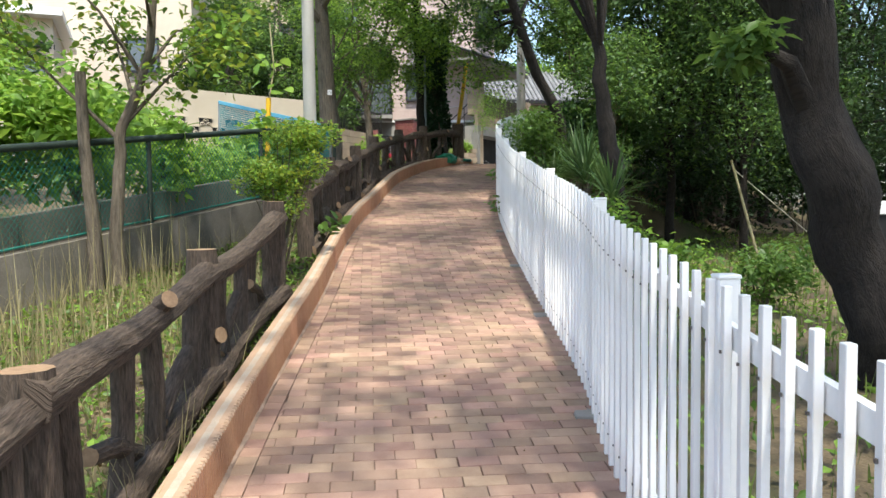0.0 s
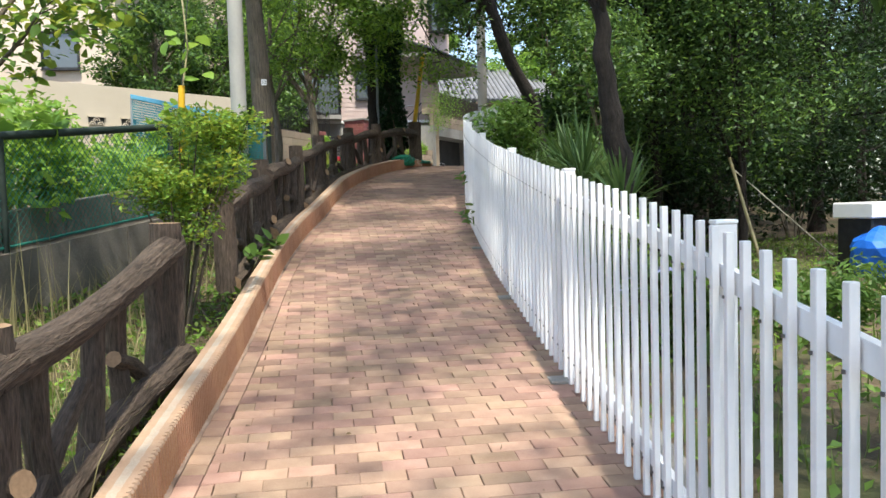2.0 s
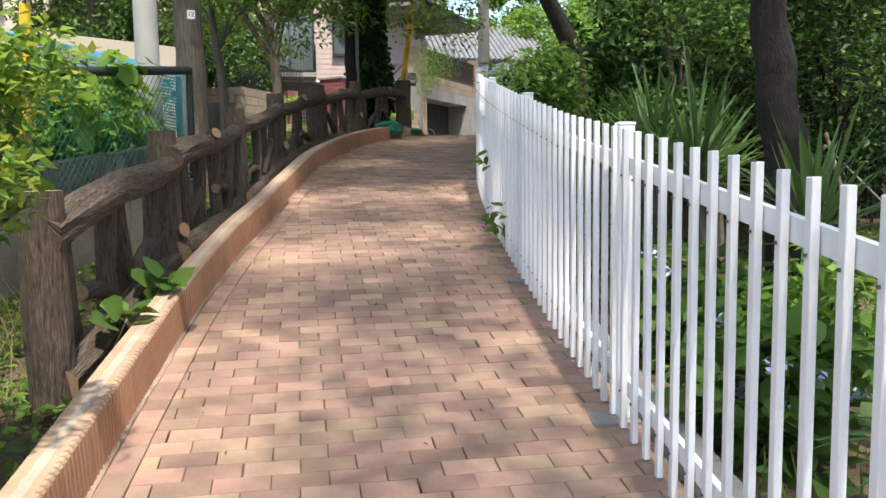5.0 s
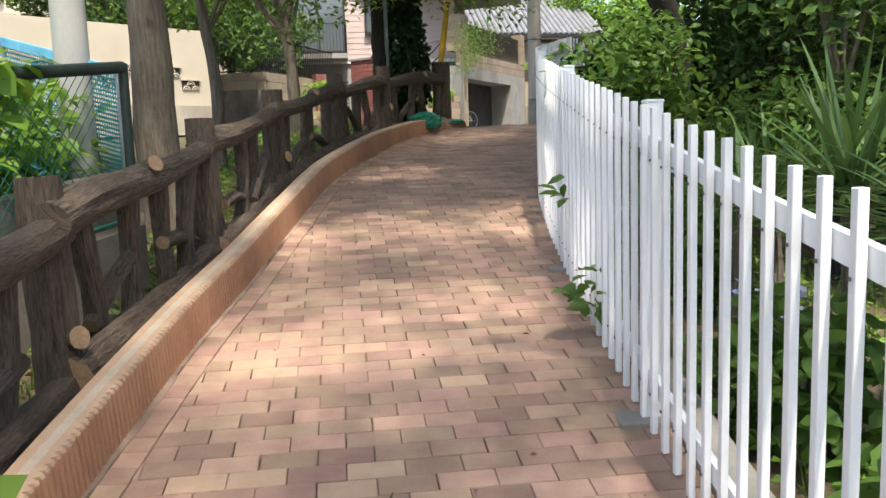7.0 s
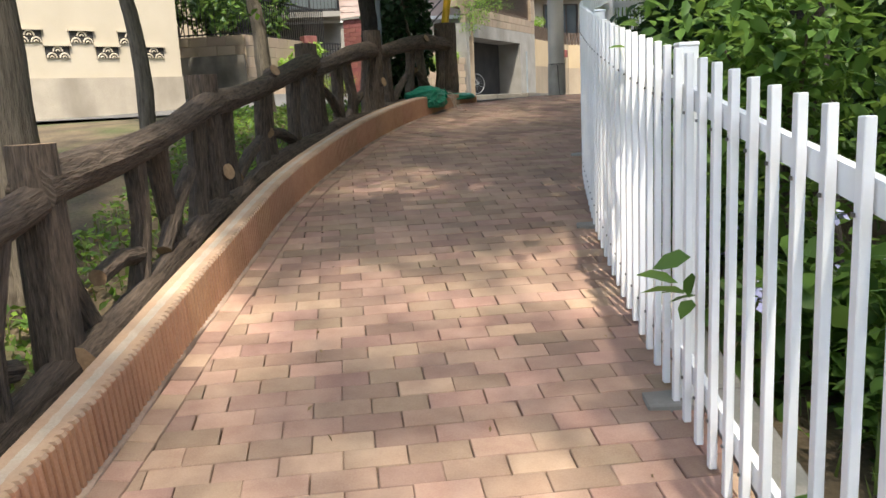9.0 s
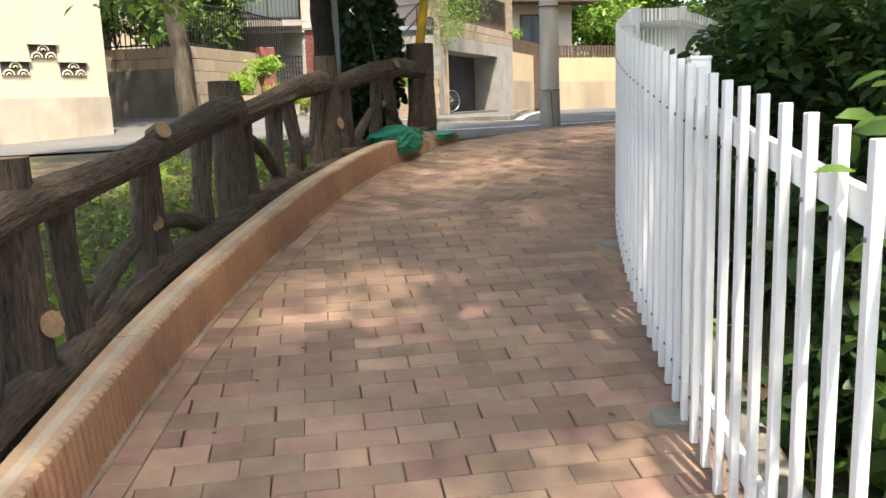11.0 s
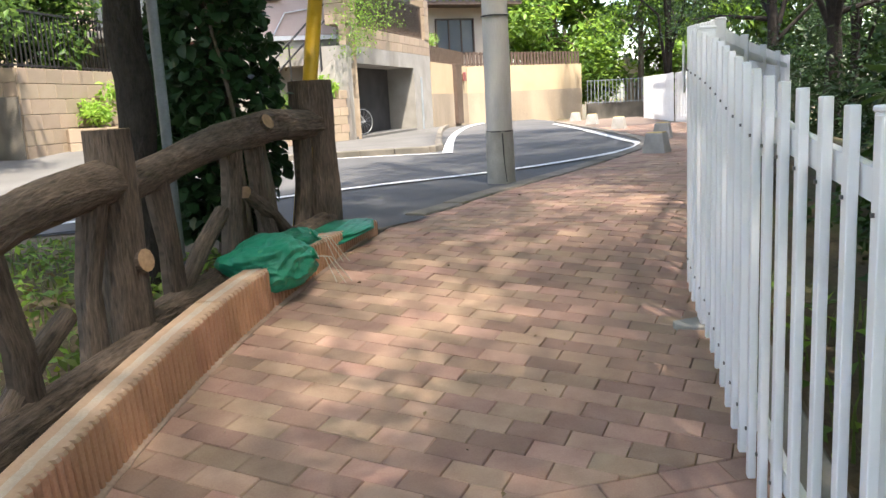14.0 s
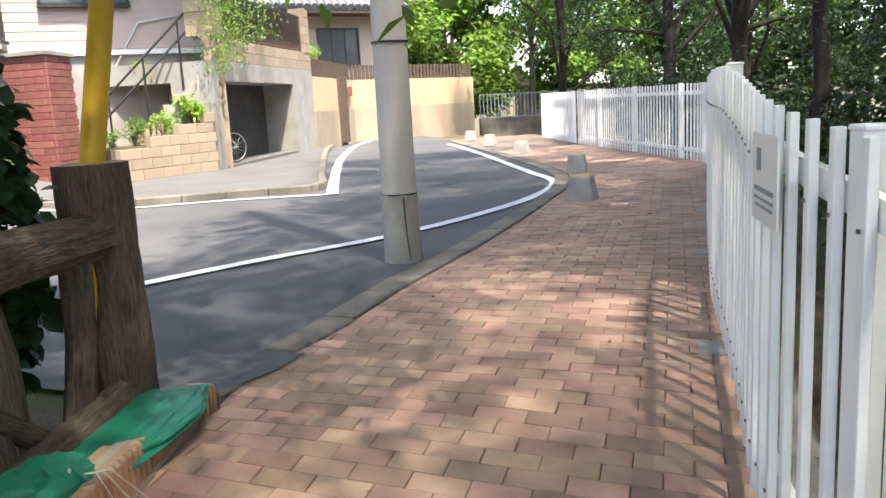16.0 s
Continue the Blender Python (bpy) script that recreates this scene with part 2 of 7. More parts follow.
# the shade of the closed wood is put into this leaf colour
L_SHADED = leaf_mat("leaf_wood_shade", (0.012, 0.030, 0.010), (0.030, 0.068, 0.02), 0.25)
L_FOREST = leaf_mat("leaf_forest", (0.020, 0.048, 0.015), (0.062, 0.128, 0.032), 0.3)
L_IVY = leaf_mat("leaf_ivy", (0.012, 0.04, 0.015), (0.035, 0.085, 0.03), 0.25)
L_GRASS = leaf_mat("grass_blade", (0.07, 0.11, 0.025), (0.2, 0.27, 0.07), 0.35)
L_DRY = leaf_mat("dry_blade", (0.20, 0.17, 0.08), (0.40, 0.35, 0.18), 0.3)
L_LITTER = leaf_mat("leaf_litter", (0.10, 0.06, 0.025), (0.26, 0.18, 0.08), 0.1)
L_YUCCA = leaf_mat("yucca_blade", (0.035, 0.085, 0.025), (0.15, 0.24, 0.07), 0.25)
M_GLASS = bpy.data.materials.new("window_glass")
M_GLASS.use_nodes = True
gb = M_GLASS.node_tree.nodes["Principled BSDF"]
# base colour lifted to stand for pale sky reflected in the panes
gb.inputs["Base Color"].default_value, gb.inputs["Roughness"].default_value = (0.10, 0.115, 0.125, 1), 0.06
gb.inputs["Specular IOR Level"].default_value = 0.8

# ---- the plan ----
G_Y = [-60, -3, 0, 2.27, 3.85, 6.84, 9.7, 12.4, 15.5, 17.8, 20.5, 22, 60]
G_Z = [-2.8, -0.3, -0.1, 0.035, 0.2, 0.54, 0.91, 1.35, 1.84, 2.16, 2.47, 2.53, 2.53]
KERB = [(-0.95, -6), (-0.88, 0), (-0.73, 3.72), (-0.65, 5.09), (-0.57, 6.28), (-0.46, 7.76), (-0.33, 10.02), (-0.13, 11.7), (0.07, 12.83),
        (0.28, 14.18), (0.57, 15.86), (0.98, 17.35), (1.44, 18.65), (1.85, 19.54), (2.29, 20.31), (2.69, 21.02), (3.03, 21.42)]
EDGE = [(3.03, 21.42), (3.44, 21.75), (4.13, 22.5), (5.18, 23.55), (6.2, 24.65), (7.17, 25.75), (7.95, 26.7), (8.9, 28.3), (9.8, 31.0), (10.8, 34.5), (11.6, 37.3), (12.6, 41.0)]
WHITE = [(0.65, -6), (0.85, 0), (1.14, 3.56), (1.34, 4.96), (1.46, 6.25), (1.57, 7.81), (1.73, 9.87), (1.9, 11.75), (2.1, 13.3), (2.3, 14.5),
         (2.5, 15.4), (2.74, 16.32), (3.11, 17.43), (3.56, 18.39), (3.97, 19.22), (4.61, 20.05), (5.29, 20.94), (6.03, 21.82), (7.3, 23.3), (9.5, 25.8),
         (11.0, 27.6), (11.5, 29.1), (11.94, 30.67), (12.96, 34.28), (14.3, 38.3)]


def gz(y):
    return float(np.interp(y, G_Y, G_Z))


def smooth(a, b, v):
    v = min(1, max(0, (v - a) / (b - a)))
    return v * v * (3 - 2 * v)


class Line:
    """A smooth line in plan through the given points, walked by its length."""

    def __init__(self, pts, shift=0.0):
        p = np.array(pts, float)
        fine = []
        for i in range(len(p) - 1):
            a, b, c, d = p[max(i - 1, 0)], p[i], p[i + 1], p[min(i + 2, len(p) - 1)]
            for u in np.linspace(0, 1, 12, endpoint=False):
                fine.append(0.5 * (2 * b + (c - a) * u + (2 * a - 5 * b + 4 * c - d) * u * u + (3 * b - 3 * c + d - a) * u ** 3))
        p = np.array(fine + [p[-1]])
        g = np.gradient(p, axis=0)
        g /= np.linalg.norm(g, axis=1)[:, None]
        self.p = p + shift * np.stack([g[:, 1], -g[:, 0]], 1)
        self.s = np.concatenate([[0], np.cumsum(np.linalg.norm(np.diff(self.p, axis=0), axis=1))])
        self.length = float(self.s[-1])

    def at(self, s):
        return np.array([np.interp(s, self.s, self.p[:, 0]), np.interp(s, self.s, self.p[:, 1])])

    def way(self, s):
        d = self.at(s + 0.05) - self.at(s - 0.05)
        return d / (np.linalg.norm(d) + 1e-9)

    def by_y(self, y):
        return float(np.interp(y, self.p[:, 1], self.p[:, 0]))

    def s_at_y(self, y):
        return float(np.interp(y, self.p[:, 1], self.s))


KERB_L, WHITE_L = Line(KERB), Line(WHITE)
LEFT_L = Line(KERB + EDGE[1:])


def road_z(x, y):
    return 2.53 + 0.06 * max(0.0, y - 24.3) * min(1.0, max(0.0, (2.2 - x) / 2.5))


def land(x, y):
    """Height of the land: the ramp, the strip beside it, the side road, and the lower wood on the far side of the pickets."""
    base = gz(y)
    if y > 20:
        base = max(base, road_z(x, y) if y > 24.3 else base)
    xr = WHITE_L.by_y(min(y, 38.2))
    d = (x - xr) * (0.65 if y > 18 else 1.0)
    if d > 0.3:
        low = min(base, 0.12 + 0.22 * base)
        f = smooth(0.3, 3.6, d)
        base = base * (1 - f) + low * f - 0.05
        base += 0.08 * noise.noise((x * 0.5, y * 0.5, 0)) * min(1, d)
    return base


# ---- mesh helpers ----
def obj(name, verts, faces, mats, parent=None, smooth_on=False, slots=None, uvs=None):
    me = bpy.data.meshes.new(name)
    me.from_pydata([tuple(v) for v in verts], [], faces)
    for m in (mats if isinstance(mats, (list, tuple)) else [mats]):
        me.materials.append(m)
    if slots is not None:
        me.polygons.foreach_set("material_index", slots)
    if smooth_on:
        me.polygons.foreach_set("use_smooth", [True] * len(me.polygons))
    if uvs is not None:
        uv = me.uv_layers.new(name="UVMap")
        idx = np.zeros(len(me.loops), dtype=np.int32)
        me.loops.foreach_get("vertex_index", idx)
        uv.data.foreach_set("uv", np.array(uvs, np.float32)[idx].ravel())
    me.update()
    o = new(name, me)
    if parent is not None:
        o.parent = parent
    return o


class Build:
    """Collects shapes into one mesh."""

    def __init__(self):
        self.v, self.f, self.m, self.uv = [], [], [], []

    def add(self, verts, faces, slot=0, uvs=None):
        k = len(self.v)
        self.v += [tuple(v) for v in verts]
        self.f += [tuple(i + k for i in f) for f in faces]
        self.m += [slot] * len(faces)
        self.uv += uvs if uvs else [(v[0], v[1]) for v in verts]
        return self

    def box(self, c, s, rz=0.0, slot=0, ch=0.0, tilt=None):
        """A box about its centre, edges chamfered by ch."""
        hx, hy, hz = s[0] / 2, s[1] / 2, s[2] / 2
        m = Matrix.Translation(c) @ (tilt if tilt is not None else Matrix.Rotation(rz, 4, "Z"))
        if not ch:
            q = [(-hx, -hy, -hz), (hx, -hy, -hz), (hx, hy, -hz), (-hx, hy, -hz), (-hx, -hy, hz), (hx, -hy, hz), (hx, hy, hz), (-hx, hy, hz)]
            return self.add([m @ Vector(p) for p in q], [(0, 3, 2, 1), (4, 5, 6, 7), (0, 1, 5, 4), (1, 2, 6, 5), (2, 3, 7, 6), (3, 0, 4, 7)], slot)
        bm = bmesh.new()
        bmesh.ops.create_cube(bm, size=1)
        bmesh.ops.scale(bm, vec=s, verts=bm.verts)
        bmesh.ops.bevel(bm, geom=bm.edges[:], offset=ch, segments=1, affect="EDGES", profile=0.5)
        bm.verts.index_update()
        self.add([m @ v.co for v in bm.verts], [[v.index for v in f.verts] for f in bm.faces], slot)
        bm.free()
        return self

    def tube(self, pts, radii, seg=10, slot=0, cap=None, rough=0.0, seed=0.0):
        """A tube along points; UV u runs round in metres, v along. cap: material slot of the ends."""
        pts = [Vector(p) for p in pts]
        vs, uv, along = [], [], 0.0
        side = None
        for i, p in enumerate(pts):
            d = (pts[min(i + 1, len(pts) - 1)] - pts[max(i - 1, 0)]).normalized()
            if side is None:
                side = d.orthogonal().normalized()
            side = (side - d * side.dot(d)).normalized()
            up = d.cross(side)
            if i:
                along += (p - pts[i - 1]).length
            for k in range(seg):
                a = 2 * math.pi * k / seg
                r = radii[i]
                if rough:
                    r *= 1 + rough * noise.noise((math.cos(a) * 2.2 + seed, math.sin(a) * 2.2, along * 3 + seed)) + rough * 0.6 * noise.noise((math.cos(a) * 6 + seed, math.sin(a) * 6, along * 1.2))
                vs.append(p + (side * math.cos(a) + up * math.sin(a)) * r)
                uv.append((min(a, 2 * math.pi - a) * max(radii[0], 0.03) * 4 + seed, along * 1.5 + seed))
        n = len(pts)
        fs = [(i * seg + k, i * seg + (k + 1) % seg, (i + 1) * seg + (k + 1) % seg, (i + 1) * seg + k) for i in range(n - 1) for k in range(seg)]
        self.add(vs, fs, slot, uv)
        self.add(vs[:seg], [tuple(range(seg))[::-1]], slot if cap is None else cap, uv[:seg])
        self.add(vs[-seg:], [tuple(range(seg))], slot if cap is None else cap, uv[-seg:])
        return self

    def prism(self, poly, z0, z1, slot=0):
        n = len(poly)
        vs = [(x, y, z0) for x, y in poly] + [(x, y, z1) for x, y in poly]
        return self.add(vs, [tuple(range(n))[::-1], tuple(range(n, 2 * n))] + [(i, (i + 1) % n, n + (i + 1) % n, n + i) for i in range(n)], slot)

    def done(self, name, mats, parent=None, smooth_on=False):
        return obj(name, self.v, self.f, mats, parent, smooth_on, self.m, self.uv)


def thing(name, at, label, category, group="", kind=""):
    o = new(name)
    o.location = at
    o.empty_display_size = 0.1
    return tagged(o, label, category, group, kind)


def under(child, parent):
    """Make child a part of parent, keeping its place."""
    child.parent = parent
    child.matrix_parent_inverse = Matrix.Translation(parent.location).inverted()
    return child


def leaves(name, centres, size, mats, parent=None, spread=None, droop=0.3, rng=None, slots=None, ratio=0.5, aim=None, full=False):
    """Many small folded leaves, one island each. centres: n x 3; size: metres, or one for each."""
    rng = rng or np.random.RandomState(3)
    c = np.asarray(centres, float)
    n = len(c)
    d = rng.normal(size=(n, 3)) if aim is None else aim + rng.normal(size=(n, 3)) * 0.35
    if aim is None:
        d[:, 2] = d[:, 2] * 0.5 - droop
    d /= np.linalg.norm(d, axis=1)[:, None]
    up = rng.normal(size=(n, 3)) * 0.45 + [0, 0, 1]
    w = np.cross(d, up)
    w /= np.linalg.norm(w, axis=1)[:, None] + 1e-9
    nrm = np.cross(w, d)
    s = (np.full(n, size) if np.isscalar(size) else np.asarray(size)) * rng.uniform(0.65, 1.25, n)
    s = s[:, None]
    a = c
    b = c + d * s * 0.45 + w * s * ratio * 0.5 + nrm * s * 0.08
    t = c + d * s - nrm * s * 0.10
    e = c + d * s * 0.45 - w * s * ratio * 0.5 + nrm * s * 0.08
    me = bpy.data.meshes.new(name)
    if full:
        m1 = c + d * s * 0.55 - nrm * s * 0.01
        b1, e1 = c + d * s * 0.28 + w * s * ratio * 0.48 + nrm * s * 0.06, c + d * s * 0.28 - w * s * ratio * 0.48 + nrm * s * 0.06
        b2, e2 = c + d * s * 0.66 + w * s * ratio * 0.40 + nrm * s * 0.04, c + d * s * 0.66 - w * s * ratio * 0.40 + nrm * s * 0.04
        v = np.stack([a, b1, b2, t, e2, e1, m1], 1).reshape(-1, 3)
        k = np.arange(n) * 7
        tri = np.stack([k, k + 1, k + 6, k + 1, k + 2, k + 6, k + 2, k + 3, k + 6, k + 6, k + 3, k + 4, k + 6, k + 4, k + 5, k + 6, k + 5, k], 1).ravel()
        nf = 6
    else:
        v = np.stack([a, b, t, e], 1).reshape(-1, 3)
        k = np.arange(n) * 4
        tri = np.stack([k, k + 1, k + 2, k, k + 2, k + 3], 1).ravel()
        nf = 2
    me.vertices.add(len(v))
    me.vertices.foreach_set("co", v.ravel())
    me.loops.add(3 * nf * n)
    me.loops.foreach_set("vertex_index", tri.astype(np.int32))
    me.polygons.add(nf * n)
    me.polygons.foreach_set("loop_start", (np.arange(nf * n) * 3).astype(np.int32))
    me.polygons.foreach_set("loop_total", np.full(nf * n, 3, np.int32))
    for m in (mats if isinstance(mats, (list, tuple)) else [mats]):
        me.materials.append(m)
    if isinstance(mats, (list, tuple)) and len(mats) > 1:
        pick = np.repeat(rng.randint(0, len(mats), n), nf)
        me.polygons.foreach_set("material_index", pick.astype(np.int32))
    me.update(calc_edges=True)
    me.validate()
    o = new(name, me)
    o["kind"] = "stuff"
    if parent is not None:
        under(o, parent)
    return o


def clump(rng, c, r, n, flat=0.7):
    """Points within an uneven ball, denser towards its skin."""
    p = rng.normal(size=(n, 3))
    p /= np.linalg.norm(p, axis=1)[:, None]
    p *= (rng.uniform(0.15, 1, n) ** 0.5)[:, None] * r
    p[:, 2] *= flat
    return p + np.asarray(c)


def tree(base, label, trunk, radius, limbs, leaf, leaf_size, per, bark=None, seed=1, clump_r=0.5, twigs=4, name="tree", category="tree", group="", ratio=0.5, shell=0.8, flat=0.7, full=False):
    """trunk: points from the ground up; limbs: (start height along the trunk 0..1, tip, tip clump radius)."""
    rng = np.random.RandomState(seed)
    bark = bark or M_BARK
    t = thing(name, base, label, category, group)
    pts = [Vector(p) for p in trunk]
    fine, rad = [], []
    n = len(pts) * 5
    for i in range(n + 1):
        u = i / n * (len(pts) - 1)
        k = min(int(u), len(pts) - 2)
        p = pts[k].lerp(pts[k + 1], u - k)
        fine.append(p + Vector((noise.noise((i * 0.35, seed, 0)), noise.noise((i * 0.35, seed, 9)), 0)) * radius * 0.5 * (i > 0))
        rad.append(radius * ((1.35 if i == 0 else 1.12 if i == 1 else 1.0) - 0.55 * i / n))
    b = Build()
    b.tube(fine, rad, 12, rough=0.18, seed=seed)
    under(b.done("trunk", bark, smooth_on=True), t)
    br, cs = Build(), []
    for h, tip, r in limbs:
        a = fine[min(n, int(h * n))]
        tip = Vector(tip)
        mid = a.lerp(tip, 0.5) + Vector(rng.normal(size=3)) * 0.08 * (tip - a).length + Vector((0, 0, 0.06 * (tip - a).length))
        r0 = max(0.012, rad[min(n, int(h * n))] * 0.5)
        br.tube([a, a.lerp(mid, 0.5), mid, mid.lerp(tip, 0.55), tip], [r0, r0 * 0.8, r0 * 0.6, r0 * 0.4, r0 * 0.15], 7, rough=0.15, seed=seed)
        for k in range(twigs):
            q = tip + Vector(clump(rng, (0, 0, 0), r, 1, flat)[0])
            st = mid.lerp(tip, rng.uniform(0.2, 1))
            br.tube([st, st.lerp(q, 0.5) + Vector((0, 0, 0.05)), q], [r0 * 0.3, r0 * 0.2, 0.004], 5)
            cs.append((q, r * clump_r))
        cs.append((tip, r * clump_r))
    if limbs:
        under(br.done("branches", bark, smooth_on=True), t)
        pts = np.concatenate([clump(rng, c, r, per, shell) for c, r in cs])
        leaves("foliage", pts, leaf_size, leaf, t, rng=rng, ratio=ratio, full=full)
    return t


def plan_wall(name, pts, z0, z1, thick, material, label="", parent=None):
    """A wall along a line in plan; z0 and z1 are numbers or functions of the point."""
    p = [Vector((x, y)) for x, y in pts]
    b = Build()
    for a, c in zip(p[:-1], p[1:]):
        d = (c - a).normalized()
        o = Vector((-d.y, d.x)) * thick
        q = [a, c, c + o, a + o]
        lo = [z0(v.x, v.y) if callable(z0) else z0 for v in q]
        hi = [z1(v.x, v.y) if callable(z1) else z1 for v in q]
        b.add([(v.x, v.y, l) for v, l in zip(q, lo)] + [(v.x, v.y, h) for v, h in zip(q, hi)], [(3, 2, 1, 0), (4, 5, 6, 7), (0, 1, 5, 4), (1, 2, 6, 5), (2, 3, 7, 6), (3, 0, 4, 7)])
    o = b.done(name, material)
    if parent is None:
        tagged(o, label, "wall", kind="structure")
    else:
        under(o, parent)
    return o


# ---- ground, path, road ----
def grid_sheet(name, x0, x1, y0, y1, nx, ny, height, material, label):
    xs, ys = np.linspace(x0, x1, nx), np.linspace(y0, y1, ny)
    v = [(x, y, height(x, y)) for y in ys for x in xs]
    f = [(j * nx + i, j * nx + i + 1, (j + 1) * nx + i + 1, (j + 1) * nx + i) for j in range(ny - 1) for i in range(nx - 1)]
    o = obj(name, v, f, material, smooth_on=True)
    return tagged(o, label, "ground", kind="structure")


def ground_h(x, y):
    edge = float(np.interp(x, [-9.5, -6, -3.2, -1.2, 0.4, 1.3, 2.0], [18.4, 20.1, 21.2, 21.9, 22.35, 22.7, 21.6]))
    if y > edge + 0.35 and x < LEFT_L.by_y(min(y, 40.9)):
        return land(x, y) - 0.09
    on_path = LEFT_L.by_y(min(max(y, -6), 40.9)) - 0.1 < x < WHITE_L.by_y(min(max(y, -6), 38.2)) + 0.35
    return land(x, y) - (0.12 if on_path else 0.03)


far = [-400, -200, -100, -60, -40]
gx = far + list(np.arange(-30, 30.01, 0.4)) + [40, 60, 100, 200, 400]
gy = [-400, -200, -100, -60, -40, -30] + list(np.arange(-24, 60.01, 0.4)) + [70, 100, 200, 400]
gv = [(x, y, ground_h(x, y)) for y in gy for x in gx]
gf = [(j * len(gx) + i, j * len(gx) + i + 1, (j + 1) * len(gx) + i + 1, (j + 1) * len(gx) + i) for j in range(len(gy) - 1) for i in range(len(gx) - 1)]
tagged(obj("ground", gv, gf, M_SOIL, smooth_on=True), "bare brown soil with moss and weeds", "ground", kind="structure")


def strip(name, left, right, n, height, material, label, category="road", drop=0.0):
    """A surface between two lines in plan, with the height function of the place."""
    v, f = [], []
    cols = 8
    for i in range(n + 1):
        a, b = left.at(left.length * i / n), right.at(right.length * i / n)
        for k in range(cols + 1):
            q = a + (b - a) * k / cols
            v.append((q[0], q[1], height(q[0], q[1])))
    w = cols + 1
    f = [(i * w + k, i * w + k + 1, (i + 1) * w + k + 1, (i + 1) * w + k) for i in range(n) for k in range(cols)]
    return tagged(obj(name, v, f, material, smooth_on=True), label, category, kind="structure")


# bed of the paved path
strip("path_bed", LEFT_L, Line([(x, y) for x, y in WHITE] + [(15.2, 41.0)], 0.3), 160, lambda x, y: gz(y) - 0.022, M_JOINT, "dark sand bed between the pavers", "path")
# the roads
ROAD_OUT = Line([(-9, 18.6), (-6.0, 20.3), (-3.2, 21.4), (-1.2, 22.0), (0.4, 22.3), (1.2, 22.2), (1.8, 21.8), (2.3, 21.3), (2.78, 21.12)] + EDGE[1:] + [(13.5, 46), (14, 52)])
ROAD_IN = Line([(-9, 34), (-6.0, 34), (-2.5, 36), (-1.0, 37), (0.4, 38), (1.5, 38), (3, 38), (4.5, 38), (6.0, 39), (7.5, 41), (8.8, 43), (10.0, 46), (11.0, 48), (12, 50), (13, 54)])


def road_h(x, y):
    return road_z(x, y) - 0.02


strip("road", ROAD_OUT, ROAD_IN, 120, road_h, M_ASPH, "dark grey asphalt road at the bend", "road")
strip("side_road", Line([(-9.5, 18.4), (-6, 20.1), (-3.2, 21.2), (-1.2, 21.9), (0.4, 22.35), (1.3, 22.7)]), Line([(-9.5, 34), (-6, 34), (-3, 36), (-1, 37), (0, 37), (1.2, 36)]), 40,
      lambda x, y: road_z(x, y) - 0.012, M_ASPH2, "pale worn asphalt of the side road", "road")


def ribbon(name, line, s0, s1, w, z, material, label, category="line"):
    b = Build()
    n = max(2, int((s1 - s0) / 0.3))
    v = []
    for i in range(n + 1):
        s = s0 + (s1 - s0) * i / n
        p, d = line.at(s), line.way(s)
        for k in (-0.5, 0.5):
            q = p + np.array([d[1], -d[0]]) * w * k
            v.append((q[0], q[1], z(q[0], q[1])))
    b.add(v, [(2 * i, 2 * i + 1, 2 * i + 3, 2 * i + 2) for i in range(n)])
    return tagged(b.done(name, material), label, category, kind="structure")


LINE_A = Line([(-0.3, 22.75), (1.2, 23.15), (2.15, 23.55), (2.5, 23.72), (3.44, 24.1), (4.68, 24.5), (5.86, 25.15), (7.0, 26.0), (7.85, 26.9), (8.25, 27.6), (8.6, 28.8), (9.17, 30.67), (10.0, 33.4), (10.82, 36.24), (11.4, 38.5)])
ribbon("road_line", LINE_A, 0.3, LINE_A.length, 0.14, lambda x, y: road_z(x, y) - 0.004, M_LINE, "white painted edge line on the asphalt")
LINE_B = Line([(1.5, 29.25), (2.66, 29.15), (4.0, 28.95), (5.2, 28.5)])
LINE_C = Line([(5.25, 28.45), (6.3, 32.0), (7.4, 35.5), (8.5, 38.6), (9.6, 41.4), (10.9, 44.0)])
ribbon("road_line_far", LINE_B, 0, LINE_B.length, 0.10, lambda x, y: road_z(x, y) - 0.004, M_LINE, "white painted edge line along the far kerb")
ribbon("road_line_bend", LINE_C, 0, LINE_C.length, 0.17, lambda x, y: road_z(x, y) - 0.003, M_LINE, "broad white painted line along the far kerb")

# far pavement with its kerb
PAVE = Line([(1.0, 29.9), (2.66, 29.5), (4.2, 29.35), (5.0, 29.2), (5.4, 29.6), (5.75, 30.9), (6.6, 34.0), (7.9, 38.6), (9.2, 42.4), (10.4, 45.2)])
strip("pavement", PAVE, Line([(1.0, 36), (2.7, 36), (4.2, 37), (5, 38), (5.6, 39), (6.4, 39.5), (7.4, 40), (8.0, 40.5), (9.2, 43), (10.3, 45.6)]), 60, lambda x, y: road_z(x, y) + 0.075, M_ASPH2, "grey asphalt pavement before the garage", "pavement")
b = Build()
for i in range(int(PAVE.length / 0.6)):
    s = 0.6 * i + 0.3
    p, d = PAVE.at(s), PAVE.way(s)
    b.box((p[0], p[1], road_z(*p) + 0.02), (0.596, 0.13, 0.14), math.atan2(d[1], d[0]), ch=0.015)
tagged(b.done("kerb_far", M_CONCD), "worn grey concrete kerb stones", "kerb", kind="structure")
# flush concrete edging between road and pavers
b = Build()
ED = Line([(2.72, 21.06)] + EDGE[1:], -0.12)
for i in range(int(ED.length / 0.6)):
    s = 0.6 * i + 0.3
    p, d = ED.at(s), ED.way(s)
    b.box((p[0], p[1], gz(p[1]) - 0.05), (0.592, 0.2, 0.11), math.atan2(d[1], d[0]), ch=0.01)
